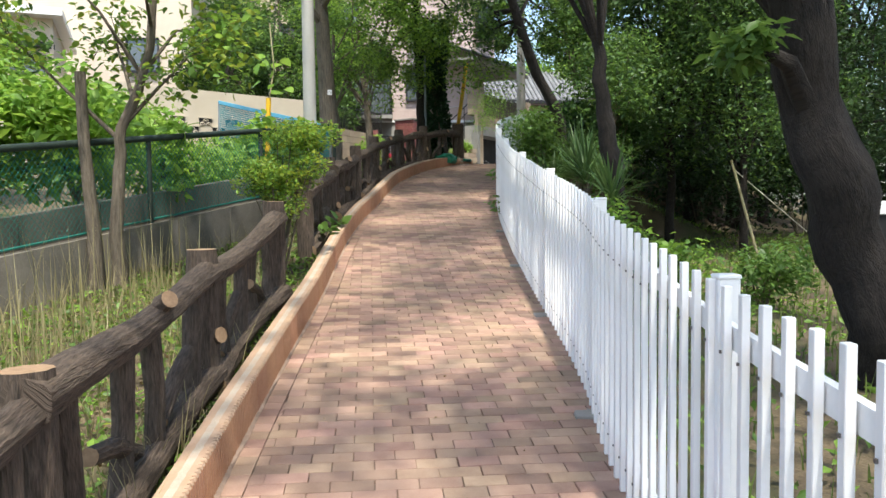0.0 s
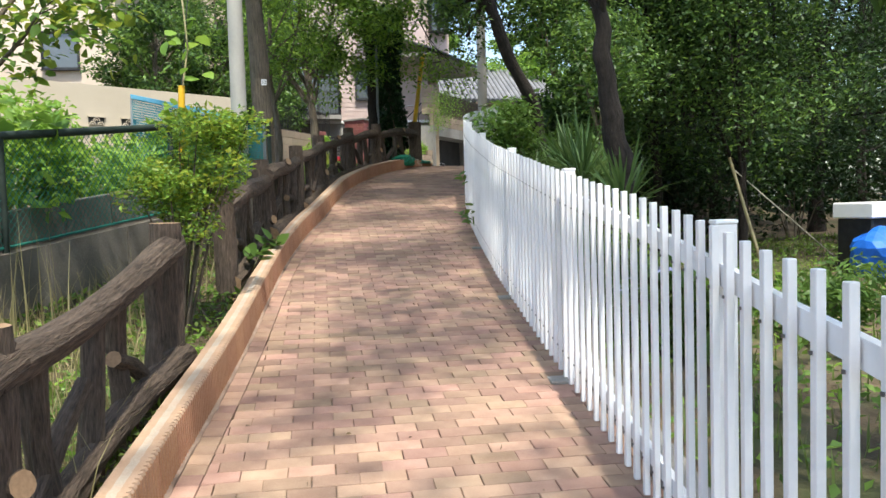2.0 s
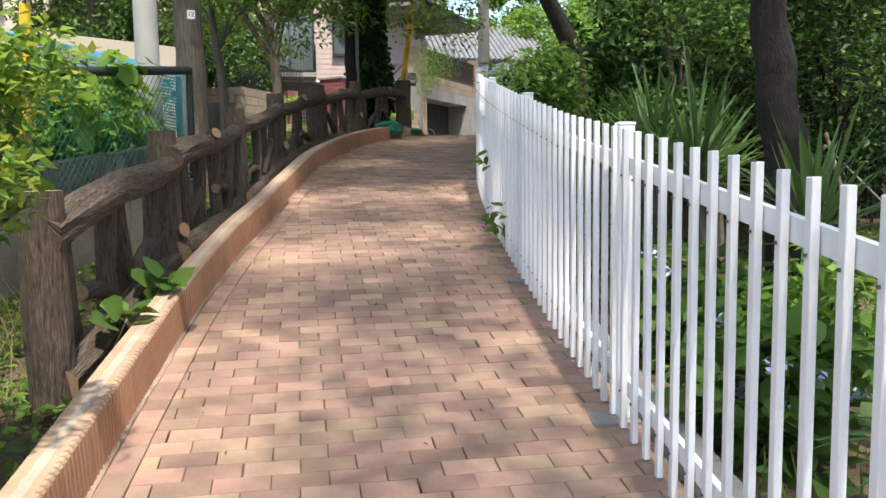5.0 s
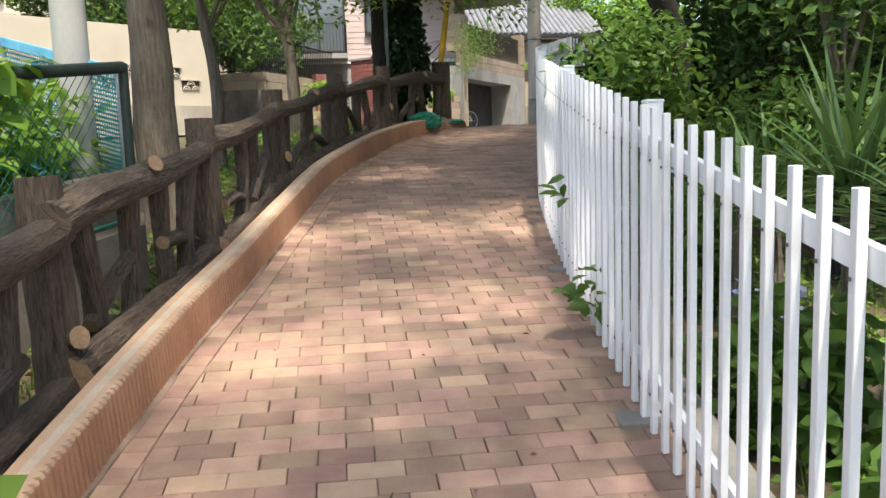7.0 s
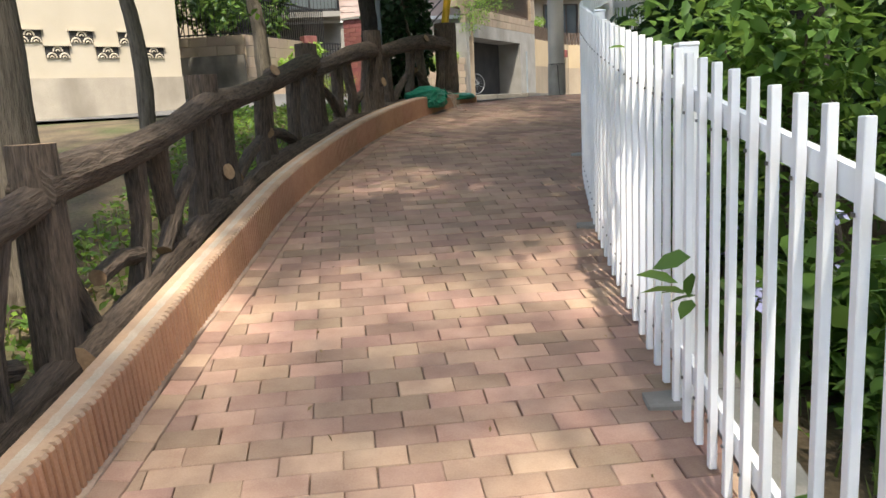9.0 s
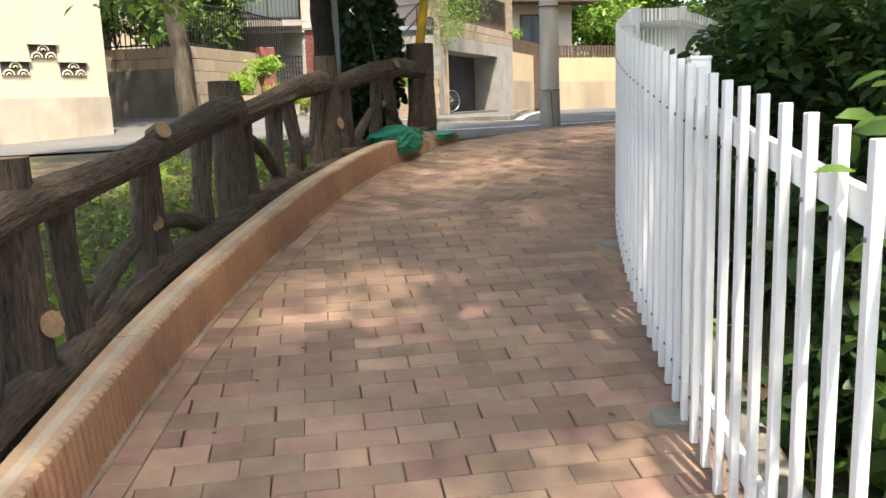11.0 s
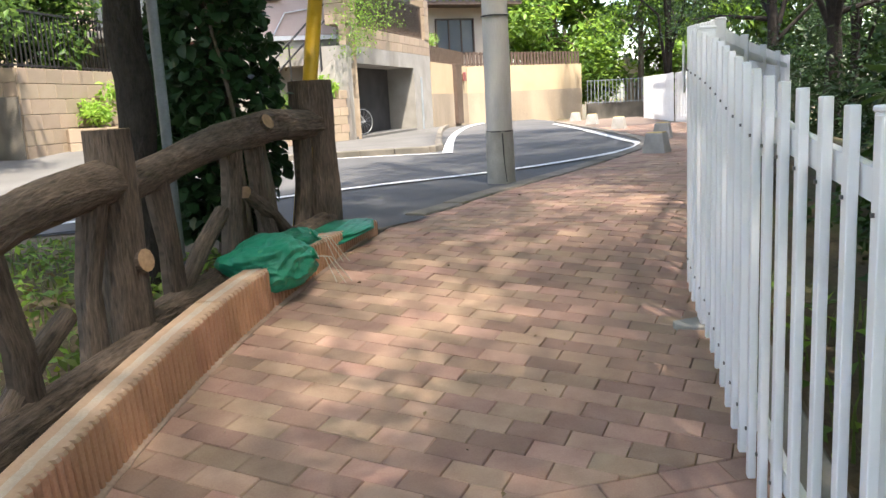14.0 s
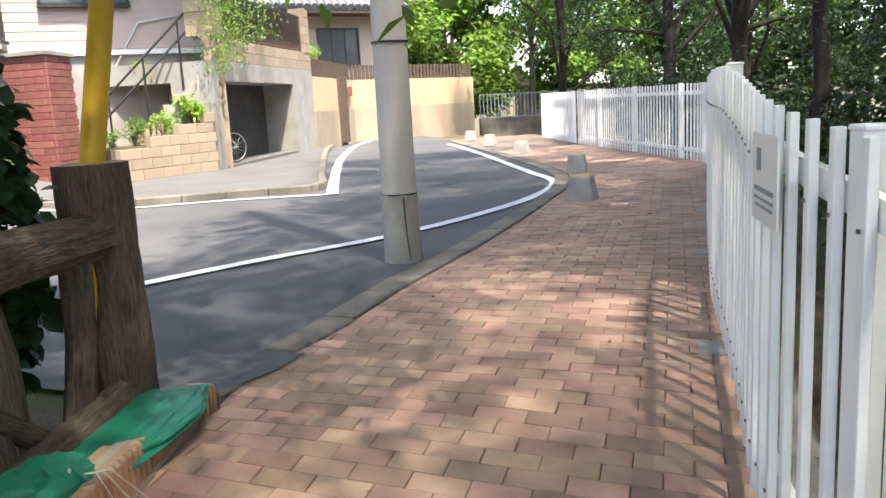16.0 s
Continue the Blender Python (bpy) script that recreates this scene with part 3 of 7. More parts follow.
tagged(b.done("edging", M_CONCD), "flush grey concrete edging beside the pavers", "kerb", kind="structure")

# ---- low kerb of ribbed blocks on the log-fence side ----
KH, KW = 0.23, 0.13


def kerb_block(length):
    n = 8
    b = Build()
    front = []
    for i in range(n):
        for u, y in ((0.0, 0.018), (0.18, 0.018), (0.3, 0.002), (0.62, 0.0), (0.88, 0.002)):
            front.append((-length / 2 + (i + u) / n * length, y))
    front.append((length / 2, 0.018))
    v = [(x, y, -0.05) for x, y in front] + [(x, y, KH - 0.012) for x, y in front]
    m = len(front)
    b.add(v, [(i + 1, i, m + i, m + i + 1) for i in range(m - 1)], 0)
    v2 = [(x, y, KH - 0.012) for x, y in front] + [(x, y + 0.008, KH) for x, y in front] + [(-length / 2, KW, KH), (length / 2, KW, KH)]
    b.add(v2, [(i + 1, i, m + i, m + i + 1) for i in range(m - 1)] + [tuple(list(range(2 * m - 1, m - 1, -1)) + [2 * m, 2 * m + 1])], 1)
    b.add([(-length / 2, KW, KH), (length / 2, KW, KH), (length / 2, KW, -0.05), (-length / 2, KW, -0.05)], [(0, 1, 2, 3)], 0)
    b.add([(-length / 2, 0, -0.05), (-length / 2, KW, -0.05), (-length / 2, KW, KH), (-length / 2, 0, KH - 0.012)], [(0, 3, 2, 1)], 0)
    b.add([(length / 2, 0, -0.05), (length / 2, KW, -0.05), (length / 2, KW, KH), (length / 2, 0, KH - 0.012)], [(0, 1, 2, 3)], 0)
    w = [(-length / 2 + length * i / 8, 0.007 * noise.noise((i * 0.9, 4, 0))) for i in range(9)]
    w[8] = (w[8][0], w[0][1])
    b.add([(x, 0.05 + o, KH + 0.0012) for x, o in w] + [(x, 0.088 + o, KH + 0.0012) for x, o in w], [(i, i + 1, 10 + i, 9 + i) for i in range(8)], 2)
    me = b.done("kerb_block", [M_KERB, M_KTOP, M_KWORN])
    return me


def kerb_z(s):
    return gz(KERB_L.at(s)[1]) - 0.17 * smooth(KERB_L.length - 2.6, KERB_L.length + 0.2, s)


kerb = thing("kerb", (KERB[1][0], KERB[1][1], 0), "ribbed terracotta kerb blocks with a pale worn top", "kerb", kind="structure")
first = kerb_block(0.304)
s, i = 1.0, 0
while s < KERB_L.length - 0.6:
    o = first if i == 0 else new("kerb_block", first.data)
    p, d = KERB_L.at(s), KERB_L.way(s)
    rise = math.atan2(kerb_z(s + 0.15) - kerb_z(s - 0.15), 0.3)
    # the block's length runs against the walk, so that its ribbed face looks to the path
    o.matrix_basis = Matrix.Translation((p[0], p[1], kerb_z(s))) @ Matrix.Rotation(math.atan2(d[1], d[0]), 4, "Z") @ Matrix.Rotation(-rise, 4, "Y")
    o.parent = kerb
    o.matrix_parent_inverse = Matrix.Translation(kerb.location).inverted()
    s += 0.30
    i += 1

# rough mortar fillet between kerb and pavers
b = Build()
v, n = [], 0
for s in np.arange(1.0, KERB_L.length - 0.7, 0.06):
    p, d = KERB_L.at(s), KERB_L.way(s)
    nrm = np.array([d[1], -d[0]])
    w = 0.012 + 0.03 * noise.noise((s * 1.3, 3, 0)) + 0.012 * noise.noise((s * 9, 5, 0))
    for off, dz in ((-0.03, 0.018), (0.0, 0.012), (w, 0.004), (w + 0.004, -0.02)):
        v.append((p[0] + nrm[0] * off, p[1] + nrm[1] * off, gz(p[1]) + dz + (0.004 * noise.noise((s * 11, off * 50, 1)) if dz > 0 else 0)))
    n += 1
b.add(v, [(4 * i + k, 4 * i + k + 1, 4 * i + k + 5, 4 * i + k + 4) for i in range(n - 1) for k in range(3)])
tagged(b.done("mortar_fillet", M_MORTAR), "rough pale mortar between kerb and pavers", "mortar", kind="structure")

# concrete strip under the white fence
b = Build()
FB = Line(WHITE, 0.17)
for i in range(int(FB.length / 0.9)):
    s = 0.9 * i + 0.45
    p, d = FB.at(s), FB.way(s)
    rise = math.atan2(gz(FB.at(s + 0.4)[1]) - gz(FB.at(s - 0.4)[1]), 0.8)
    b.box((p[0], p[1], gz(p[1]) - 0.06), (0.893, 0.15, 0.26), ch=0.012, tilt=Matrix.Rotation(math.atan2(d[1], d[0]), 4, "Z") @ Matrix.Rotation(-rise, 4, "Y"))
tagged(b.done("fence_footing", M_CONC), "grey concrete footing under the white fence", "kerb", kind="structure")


# ---- white picket fence ----
def picket_mesh(w, t, h):
    return Build().box((0, 0, h / 2), (w, t, h), ch=0.0022).done("picket", M_WHITE)


PH, PITCH = 1.235, 0.1372


def fz(y):
    return gz(y) + 0.07 * smooth(17.4, 18.8, y) * (1 - smooth(20.3, 22.5, y))


post_s = [WHITE_L.s_at_y(y) for y in (-1.85, 0.22, 2.33, 4.56, 6.85, 8.89, 10.97, 12.9, 14.94, 16.9)]
while post_s[-1] < WHITE_L.length - 2.2:
    post_s.append(post_s[-1] + 2.1)
gate_y = 34.3


def white_fence(s_from, s_to, label, group):
    f = thing("picket_fence", (*WHITE_L.at(s_from), gz(WHITE_L.at(s_from)[1])), label, "fence", group)
    return f


fence_near = white_fence(4.0, 30.0, "white painted wooden picket fence along the brick path", "white fences")
fence_far = white_fence(30.0, WHITE_L.length, "white picket fence with a gate gap along the wood", "white fences")
pk = picket_mesh(0.029, 0.024, PH)
pkx = picket_mesh(0.030, 0.024, PH)
count, s = 0, 3.0
split = WHITE_L.s_at_y(22.6)
while s < WHITE_L.length:
    p, d = WHITE_L.at(s), WHITE_L.way(s)
    if abs(p[1] - gate_y) > 0.06:
        if count == 0:
            o = pk
        elif count == 1:
            o = pkx
        else:
            o = new("picket", pk.data if count % 3 else pkx.data)
        o.matrix_basis = Matrix.Translation((p[0], p[1], fz(p[1]) + 0.012 + 0.006 * noise.noise((s * 3, 0, 0)))) @ Matrix.Rotation(math.atan2(d[1], d[0]), 4, "Z") @ Matrix.Rotation(0.008 * noise.noise((s * 5, 1, 0)), 4, "Y")
        under(o, fence_near if s < split else fence_far)
        count += 1
    s += PITCH
for k, (a, c) in enumerate(zip(post_s[:-1], post_s[1:])):
    host = fence_near if a < split else fence_far
    p = WHITE_L.at(a)
    d = WHITE_L.way(a)
    q = p + np.array([d[1], -d[0]]) * 0.042
    ang = math.atan2(d[1], d[0])
    pb = Build().box((q[0], q[1], fz(q[1]) + 0.60), (0.066, 0.066, 1.30), ang, ch=0.004).box((q[0], q[1], fz(q[1]) + 1.255), (0.072, 0.072, 0.014), ang, ch=0.004)
    under(pb.done("post", M_WHITE), host)
    fp = p - np.array([d[1], -d[0]]) * 0.005
    under(Build().box((fp[0], fp[1], gz(fp[1]) - 0.03), (0.19, 0.21, 0.075), ang, ch=0.006).done("footing_pad", M_CONC), host)
    for h, nm in ((1.085, "rail"), (0.165, "rail")):
        rb = Build()
        for u0, u1 in ((0, 0.25), (0.25, 0.5), (0.5, 0.75), (0.75, 1.0)):
            e0, e1 = a + (c - a) * u0, a + (c - a) * u1
            w0, w1 = WHITE_L.at(e0), WHITE_L.at(e1)
            n0, n1 = WHITE_L.way(e0), WHITE_L.way(e1)
            v = []
            for w, n in ((w0, n0), (w1, n1)):
                if abs(w[1] - gate_y) < 0.05:
                    continue
                for off in (0.017, 0.042):
                    for hz in (h - 0.034, h + 0.034):
                        v.append((w[0] + n[1] * off, w[1] - n[0] * off, fz(w[1]) + hz + 0.012))
            if len(v) == 8:
                rb.add(v, [(0, 1, 3, 2), (4, 6, 7, 5), (0, 4, 5, 1), (2, 3, 7, 6), (1, 5, 7, 3), (0, 2, 6, 4)])
        under(rb.done(nm, M_WHITE), host)
# screw heads on both rails
for host, lo, hi in ((fence_near, 3.0, split), (fence_far, split, WHITE_L.length)):
    sb, s = Build(), 3.0
    while s < WHITE_L.length:
        if lo <= s < hi:
            p, d = WHITE_L.at(s), WHITE_L.way(s)
            q = p - np.array([d[1], -d[0]]) * 0.017
            for h in (1.06, 0.17):
                sb.box((q[0], q[1], fz(q[1]) + h), (0.009, 0.005, 0.009), math.atan2(d[1], d[0]))
        s += PITCH
    sc = sb.done("screws", M_SCREW)
    tagged(sc, kind="stuff")
    under(sc, host)

# ---- log-pattern fence ----
LOG_L = Line(KERB, -0.37)


def lz(y):
    return gz(y) - 0.02


def log_run(ys, label, seed):
    rng = np.random.RandomState(seed)
    y0 = ys[0]
    f = thing("log_fence", (LOG_L.by_y(y0), y0, lz(y0)), label, "fence", "log fences")

    def pt(s, h, off=0.0):
        p, d = LOG_L.at(s), LOG_L.way(s)
        return Vector((p[0] + d[1] * off, p[1] - d[0] * off, lz(p[1]) + h))

    ss = [LOG_L.s_at_y(y) for y in ys]
    for k, s in enumerate(ss):
        last = k == len(ss) - 1 and seed == 2
        h = float(np.interp(ys[k], [0, 2.79, 5.02, 7.27, 9.35, 11.4, 13.35, 15.33, 17.45, 19.2, 21.2], [0.96, 0.91, 0.94, 0.97, 0.97, 0.99, 0.97, 0.965, 0.98, 1.01, 1.06]))
        r = 0.145 if last else 0.095
        top = pt(s, h) + Vector((0.01 * rng.randn(), 0.01 * rng.randn(), 0))
        base = pt(s, -0.15)
        b = Build()
        b.tube([base.lerp(top, u) for u in np.linspace(0, 1, 10)], [r * 1.06] * 2 + [r] * 6 + [r * 0.98, r * 0.95], 20, cap=1, rough=0.13, seed=k + seed * 7.0)
        under(b.done("post", [M_LOG, M_LOGEND], smooth_on=False), f)
        if k % 2 == 0 and not last:
            continue
        stub_h = 0.42 + 0.06 * rng.randn()
        a = pt(s, stub_h, 0.06)
        b = Build()
        b.tube([a, a + Vector((0.045, -0.03, 0.012))], [0.052, 0.05], 12, cap=1, rough=0.1, seed=k)
        under(b.done("knot", [M_LOG, M_LOGEND]), f)
    for k, (a, c) in enumerate(zip(ss[:-1], ss[1:])):
        L = c - a
        b = Build()
        n = 14
        b.tube([pt(a + L * (u * 1.06 - 0.03), 0.785 + 0.03 * math.sin(u * 5 + k), 0.02 + 0.02 * math.sin(u * 3 + k * 2)) for u in np.linspace(0, 1, n)], [0.082 + 0.012 * math.sin(4 * u + k) for u in np.linspace(0, 1, n)], 18, rough=0.16, seed=k * 3.1 + seed)
        us = 0.35 + 0.35 * rng.rand()
        if (k + seed) % 2:
            a1 = pt(a + L * us, 0.825, 0.04)
            b.tube([a1, a1 + Vector((0.055, -0.05, 0.035))], [0.05, 0.045], 12, cap=1, rough=0.1, seed=k)
        under(b.done("top_rail", [M_LOG, M_LOGEND]), f)
        b = Build()
        b.tube([pt(a + L * (u * 1.04 - 0.02), 0.13 + 0.03 * math.sin(u * 4 + k * 1.7), 0.05 + 0.03 * math.sin(u * 4 + k)) for u in np.linspace(0, 1, n)], [0.08 + 0.01 * math.sin(5 * u + k) for u in np.linspace(0, 1, n)], 16, cap=1, rough=0.16, seed=k * 1.3 + seed)
        under(b.done("bottom_rail", [M_LOG, M_LOGEND]), f)
        for j in range(4):
            u = 0.16 + j * 0.225 + 0.03 * rng.randn()
            lean = (0.10 * (1 if j % 2 else -1)) + 0.05 * rng.randn()
            p0, p1 = pt(a + L * u, 0.05, 0.0), pt(a + L * (u + lean / L * 1.2), 0.78, 0.0)
            mid = p0.lerp(p1, 0.5) + Vector((0.02 * rng.randn(), 0.03 * rng.randn(), 0))
            b = Build()
            r = 0.052 + 0.008 * rng.rand()
            b.tube([p0, p0.lerp(mid, 0.5), mid, mid.lerp(p1, 0.5), p1], [r * 1.15, r, r * 0.92, r, r * 1.1], 13, cap=1, rough=0.18, seed=j + k * 5 + seed)
            under(b.done("upright", [M_LOG, M_LOGEND]), f)
        for j in range(2):
            u0 = 0.12 + 0.4 * j + 0.1 * rng.rand()
            h0, h1 = (0.2, 0.45) if (j + k) % 2 else (0.42, 0.22)
            b = Build()
            p0, p1 = pt(a + L * u0, h0 + 0.05 * rng.randn(), 0.01), pt(a + L * (u0 + 0.24), h1 + 0.05 * rng.randn(), 0.01)
            b.tube([p0, p0.lerp(p1, 0.5) + Vector((0, 0, 0.03)), p1], [0.04, 0.045, 0.04], 11, cap=1, rough=0.18, seed=j + k * 2)
            under(b.done("brace", [M_LOG, M_LOGEND]), f)
    return f


log_run([-1.7, 0.55, 2.79, 5.02, 7.27], "brown moulded log-pattern concrete fence beside the kerb", 1)
log_run([9.35, 11.4, 13.35, 15.33, 17.45, 19.2, 21.13], "brown moulded log-pattern concrete fence with cut branch ends", 2)


# ---- chain-link fence, low wall and net beside the garden ----
CL0, CLD = np.array([-0.55, 12.83]), np.array([-1.79, -3.98]) / 4.364
CL_LEN = 11.0


def cl(k, dz=0.0, off=0.0):
    p = CL0 + CLD * k
    return Vector((p[0] + CLD[1] * off, p[1] - CLD[0] * off, 2.73 - 0.115 * k + dz))


wall_b = Build()
for i in range(11):
    k0, k1 = float(i), float(i) + 0.985
    for off, top in ((0.0, -0.90), (0.16, -0.60)):
        q = [(k0, off - 0.07), (k1, off - 0.07), (k1, off + 0.07), (k0, off + 0.07)]
        lo = [cl(k, -1.9, o2) for k, o2 in q]
        hi = [cl(k, top, o2) for k, o2 in q]
        wall_b.add(lo + hi, [(3, 2, 1, 0), (4, 5, 6, 7), (0, 1, 5, 4), (1, 2, 6, 5), (2, 3, 7, 6), (3, 0, 4, 7)])
tagged(wall_b.done("garden_wall", M_CONCD), "low stained concrete wall under the wire fence", "wall", kind="structure")
cf = thing("chain_link_fence", cl(0, -0.9), "green chain-link fence with a dark top rail", "fence")
for k in (0.0, 2.15, 4.36, 6.5, 8.7, 10.9):
    under(Build().tube([cl(k, -0.92), cl(k, 0.02)], [0.028, 0.028], 10).done("post", M_DGREEN, smooth_on=True), cf)
under(Build().tube([cl(k) for k in np.linspace(0, CL_LEN, 12)], [0.034] * 12, 8).done("top_rail", M_DGREEN, smooth_on=True), cf)
under(Build().tube([cl(k, -0.86) for k in np.linspace(0, CL_LEN, 12)], [0.012] * 12, 6).done("bottom_rail", M_GREENM, smooth_on=True), cf)
wb = Build()
H, PT = 0.84, 0.062
for sgn in (1, -1):
    a = -H if sgn > 0 else 0.0
    while a < CL_LEN + (0 if sgn > 0 else H):
        pts = []
        for u in np.linspace(0, 1, 2):
            k = a + u * H * sgn * 0.9
            if 0 <= k <= CL_LEN:
                pts.append(cl(k, -0.85 + u * H, 0.004 * sgn))
        if len(pts) == 2:
            wb.tube(pts, [0.0029, 0.0029], 3)
        a += PT
o = under(wb.done("wire_mesh", M_GREENM), cf)
o["kind"] = "stuff"

net = thing("net_screen", (-0.62, 12.95, 1.4), "blue-green netting screen with a pale blue edge band", "net")
NA, NB = Vector((-0.62, 13.0, 0)), Vector((-2.75, 15.3, 0))
nb = Build()


def npt(u, h):
    p = NA.lerp(NB, u)
    zt = 2.72 + 0.68 * u
    sag = 0.04 * math.sin(u * 17) * (1 - h)
    return Vector((p.x + sag, p.y + sag * 0.7, 1.25 + (zt - 1.25) * h))


for i in range(110):
    u = i / 109
    for j in range(8):
        a, c = npt(u, j / 8), npt(u, (j + 1) / 8)
        d = (NB - NA).normalized() * 0.0075
        nb.add([a - d, a + d, c + d, c - d], [(0, 1, 2, 3)])
for j in range(56):
    h = j / 55
    for i in range(12):
        a, c = npt(i / 12, h), npt((i + 1) / 12, h)
        d = Vector((0, 0, 0.0065))
        nb.add([a - d, c - d, c + d, a + d], [(0, 1, 2, 3)])
o = under(nb.done("netting", M_NET), net)
o["kind"] = "stuff"
eb = Build()
for i in range(14):
    a, c = npt(i / 14, 1.0), npt((i + 1) / 14, 1.0)
    d, w = Vector((0, 0, 0.03)), Vector((0.012, 0.011, 0))
    eb.add([a - d - w, c - d - w, c + d - w, a + d - w, a - d + w, c - d + w, c + d + w, a + d + w], [(3, 2, 1, 0), (4, 5, 6, 7), (0, 1, 5, 4), (2, 3, 7, 6), (0, 4, 7, 3), (1, 2, 6, 5)])
under(eb.done("edge_band", M_NETE), net)
for u in (0.0, 0.5, 1.0):
    under(Build().tube([npt(u, 0) - Vector((0, 0, 0.3)), npt(u, 1.0)], [0.02, 0.02], 8).done("post", M_TEAL, smooth_on=True), net)


# ---- poles ----
def utility_pole(x, y, z, r, h, label, wrap=False):
    t = thing("utility_pole", (x, y, z), label, "pole", "utility poles")
    n = 16
    under(Build().tube([(x + 0.0 * i, y, z - 0.3 + (h + 0.3) * i / n) for i in range(n + 1)], [r * (1 - 0.25 * i / n) for i in range(n + 1)], 24).done("shaft", M_POLE, smooth_on=True), t)
    if wrap:
        b = Build()
        b.tube([(x, y, z - 0.02), (x, y, z + 0.25), (x, y, z + 0.5)], [r * 1.07, r * 1.05, r * 1.03], 24, rough=0.03)
        under(b.done("base_wrap", M_POLEB, smooth_on=True), t)
        for hz in (0.5, 1.62):
            under(Build().tube([(x, y, z + hz - 0.006), (x, y, z + hz + 0.006)], [r * 1.035, r * 1.035], 24).done("steel_band", M_DARK, smooth_on=True), t)
        under(Build().tube([(x - 0.02, y - r * 1.02, z + 0.48), (x - 0.01, y - r * 1.03, z + 0.2), (x + 0.01, y - r * 1.03, z)], [0.007] * 3, 6).done("ground_wire", M_DARK), t)
    return t


utility_pole(-0.95, 13.25, 1.45, 0.108, 9.0, "slim pale grey concrete utility pole behind the wire fence")
utility_pole(4.42, 23.4, 2.53, 0.135, 9.0, "grey concrete utility pole with a weathered base at the road", True)


def guy_guard(a, c, wire, label, r):
    t = thing("guy_wire", a, label, "wire", "guy wires")
    a, c = Vector(a), Vector(c)
    b = Build().tube([a, a.lerp(c, 0.33), a.lerp(c, 0.66), c], [r, r, r * 0.98, r * 0.95], 14)
    under(b.done("yellow_guard", M_YEL, smooth_on=True), t)
    under(Build().tube([c, wire], [0.006, 0.006], 6).done("wire", M_DARK), t)
    d = (c - a).normalized()
    for u in (0.3, 0.75):
        p = a.lerp(c, u)
        under(Build().tube([p - d * 0.012, p + d * 0.012], [r * 1.08, r * 1.08], 14).done("clip", M_DARK, smooth_on=True), t)


guy_guard((-1.44, 11.3, 1.1), (-1.38, 11.42, 2.98), (-0.96, 13.2, 9.5), "yellow plastic guard on a steel guy wire", 0.038)
guy_guard((2.12, 20.83, 2.4), (2.62, 21.6, 5.2), (3.6, 23.0, 9.8), "tall yellow guard on a guy wire behind the log fence", 0.05)


# ---- buildings ----
def window(t, c, w, h, rz, frame_m, depth=0.08, panes=2, sill=True):
    """A framed window on a wall whose outward side is local -y."""
    m = Matrix.Translation(c) @ Matrix.Rotation(rz, 4, "Z")
    b = Build()
    fw = 0.06
    for cx, cz, sx, sz in ((0, h / 2, w, fw), (0, -h / 2, w, fw), (-w / 2, 0, fw, h + fw), (w / 2, 0, fw, h + fw)):
        q = m @ Vector((cx, -depth / 2, cz))
        b.box(q, (sx, depth, sz), rz)
    for k in range(1, panes):
        q = m @ Vector((-w / 2 + w * k / panes, -depth / 3, 0))
        b.box(q, (fw * 0.8, depth * 0.6, h), rz)
    q = m @ Vector((0, -depth * 0.15, 0))
    g = Build().box(q, (w - fw, 0.02, h - fw), rz)
    under(b.done("window_frame", frame_m), t)
    under(g.done("window_pane", M_GLASS), t)
    if sill:
        q = m @ Vector((0, -depth * 0.8, -h / 2 - 0.04))
        under(Build().box(q, (w + 0.1, depth * 1.4, 0.04), rz, ch=0.005).done("window_sill", frame_m), t)


def siding(t, a, c, z0, z1, course, material, name="siding", thick=0.12, lap=0.01):
    """Horizontal lapped boards from a to c in plan; the outward side is to the right of a to c."""
    a, c = Vector(a), Vector(c)
    d = (c - a).normalized()
    nrm = Vector((d.y, -d.x))
    b = Build()
    z = z0
    while z < z1 - 0.01:
        zt = min(z + course, z1)
        p = [a + nrm * (0.004 + lap), c + nrm * (0.004 + lap), c + nrm * 0.004, a + nrm * 0.004]
        b.add([(p[0].x, p[0].y, z), (p[1].x, p[1].y, z), (p[2].x, p[2].y, zt), (p[3].x, p[3].y, zt), (a.x - nrm.x * thick, a.y - nrm.y * thick, z), (c.x - nrm.x * thick, c.y - nrm.y * thick, z)],
              [(0, 1, 2, 3), (4, 5, 1, 0)])
        z = zt
    return under(b.done(name, material), t)


def solid(t, poly, z0, z1, material, name):
    return under(Build().prism(poly, z0, z1).done(name, material), t)


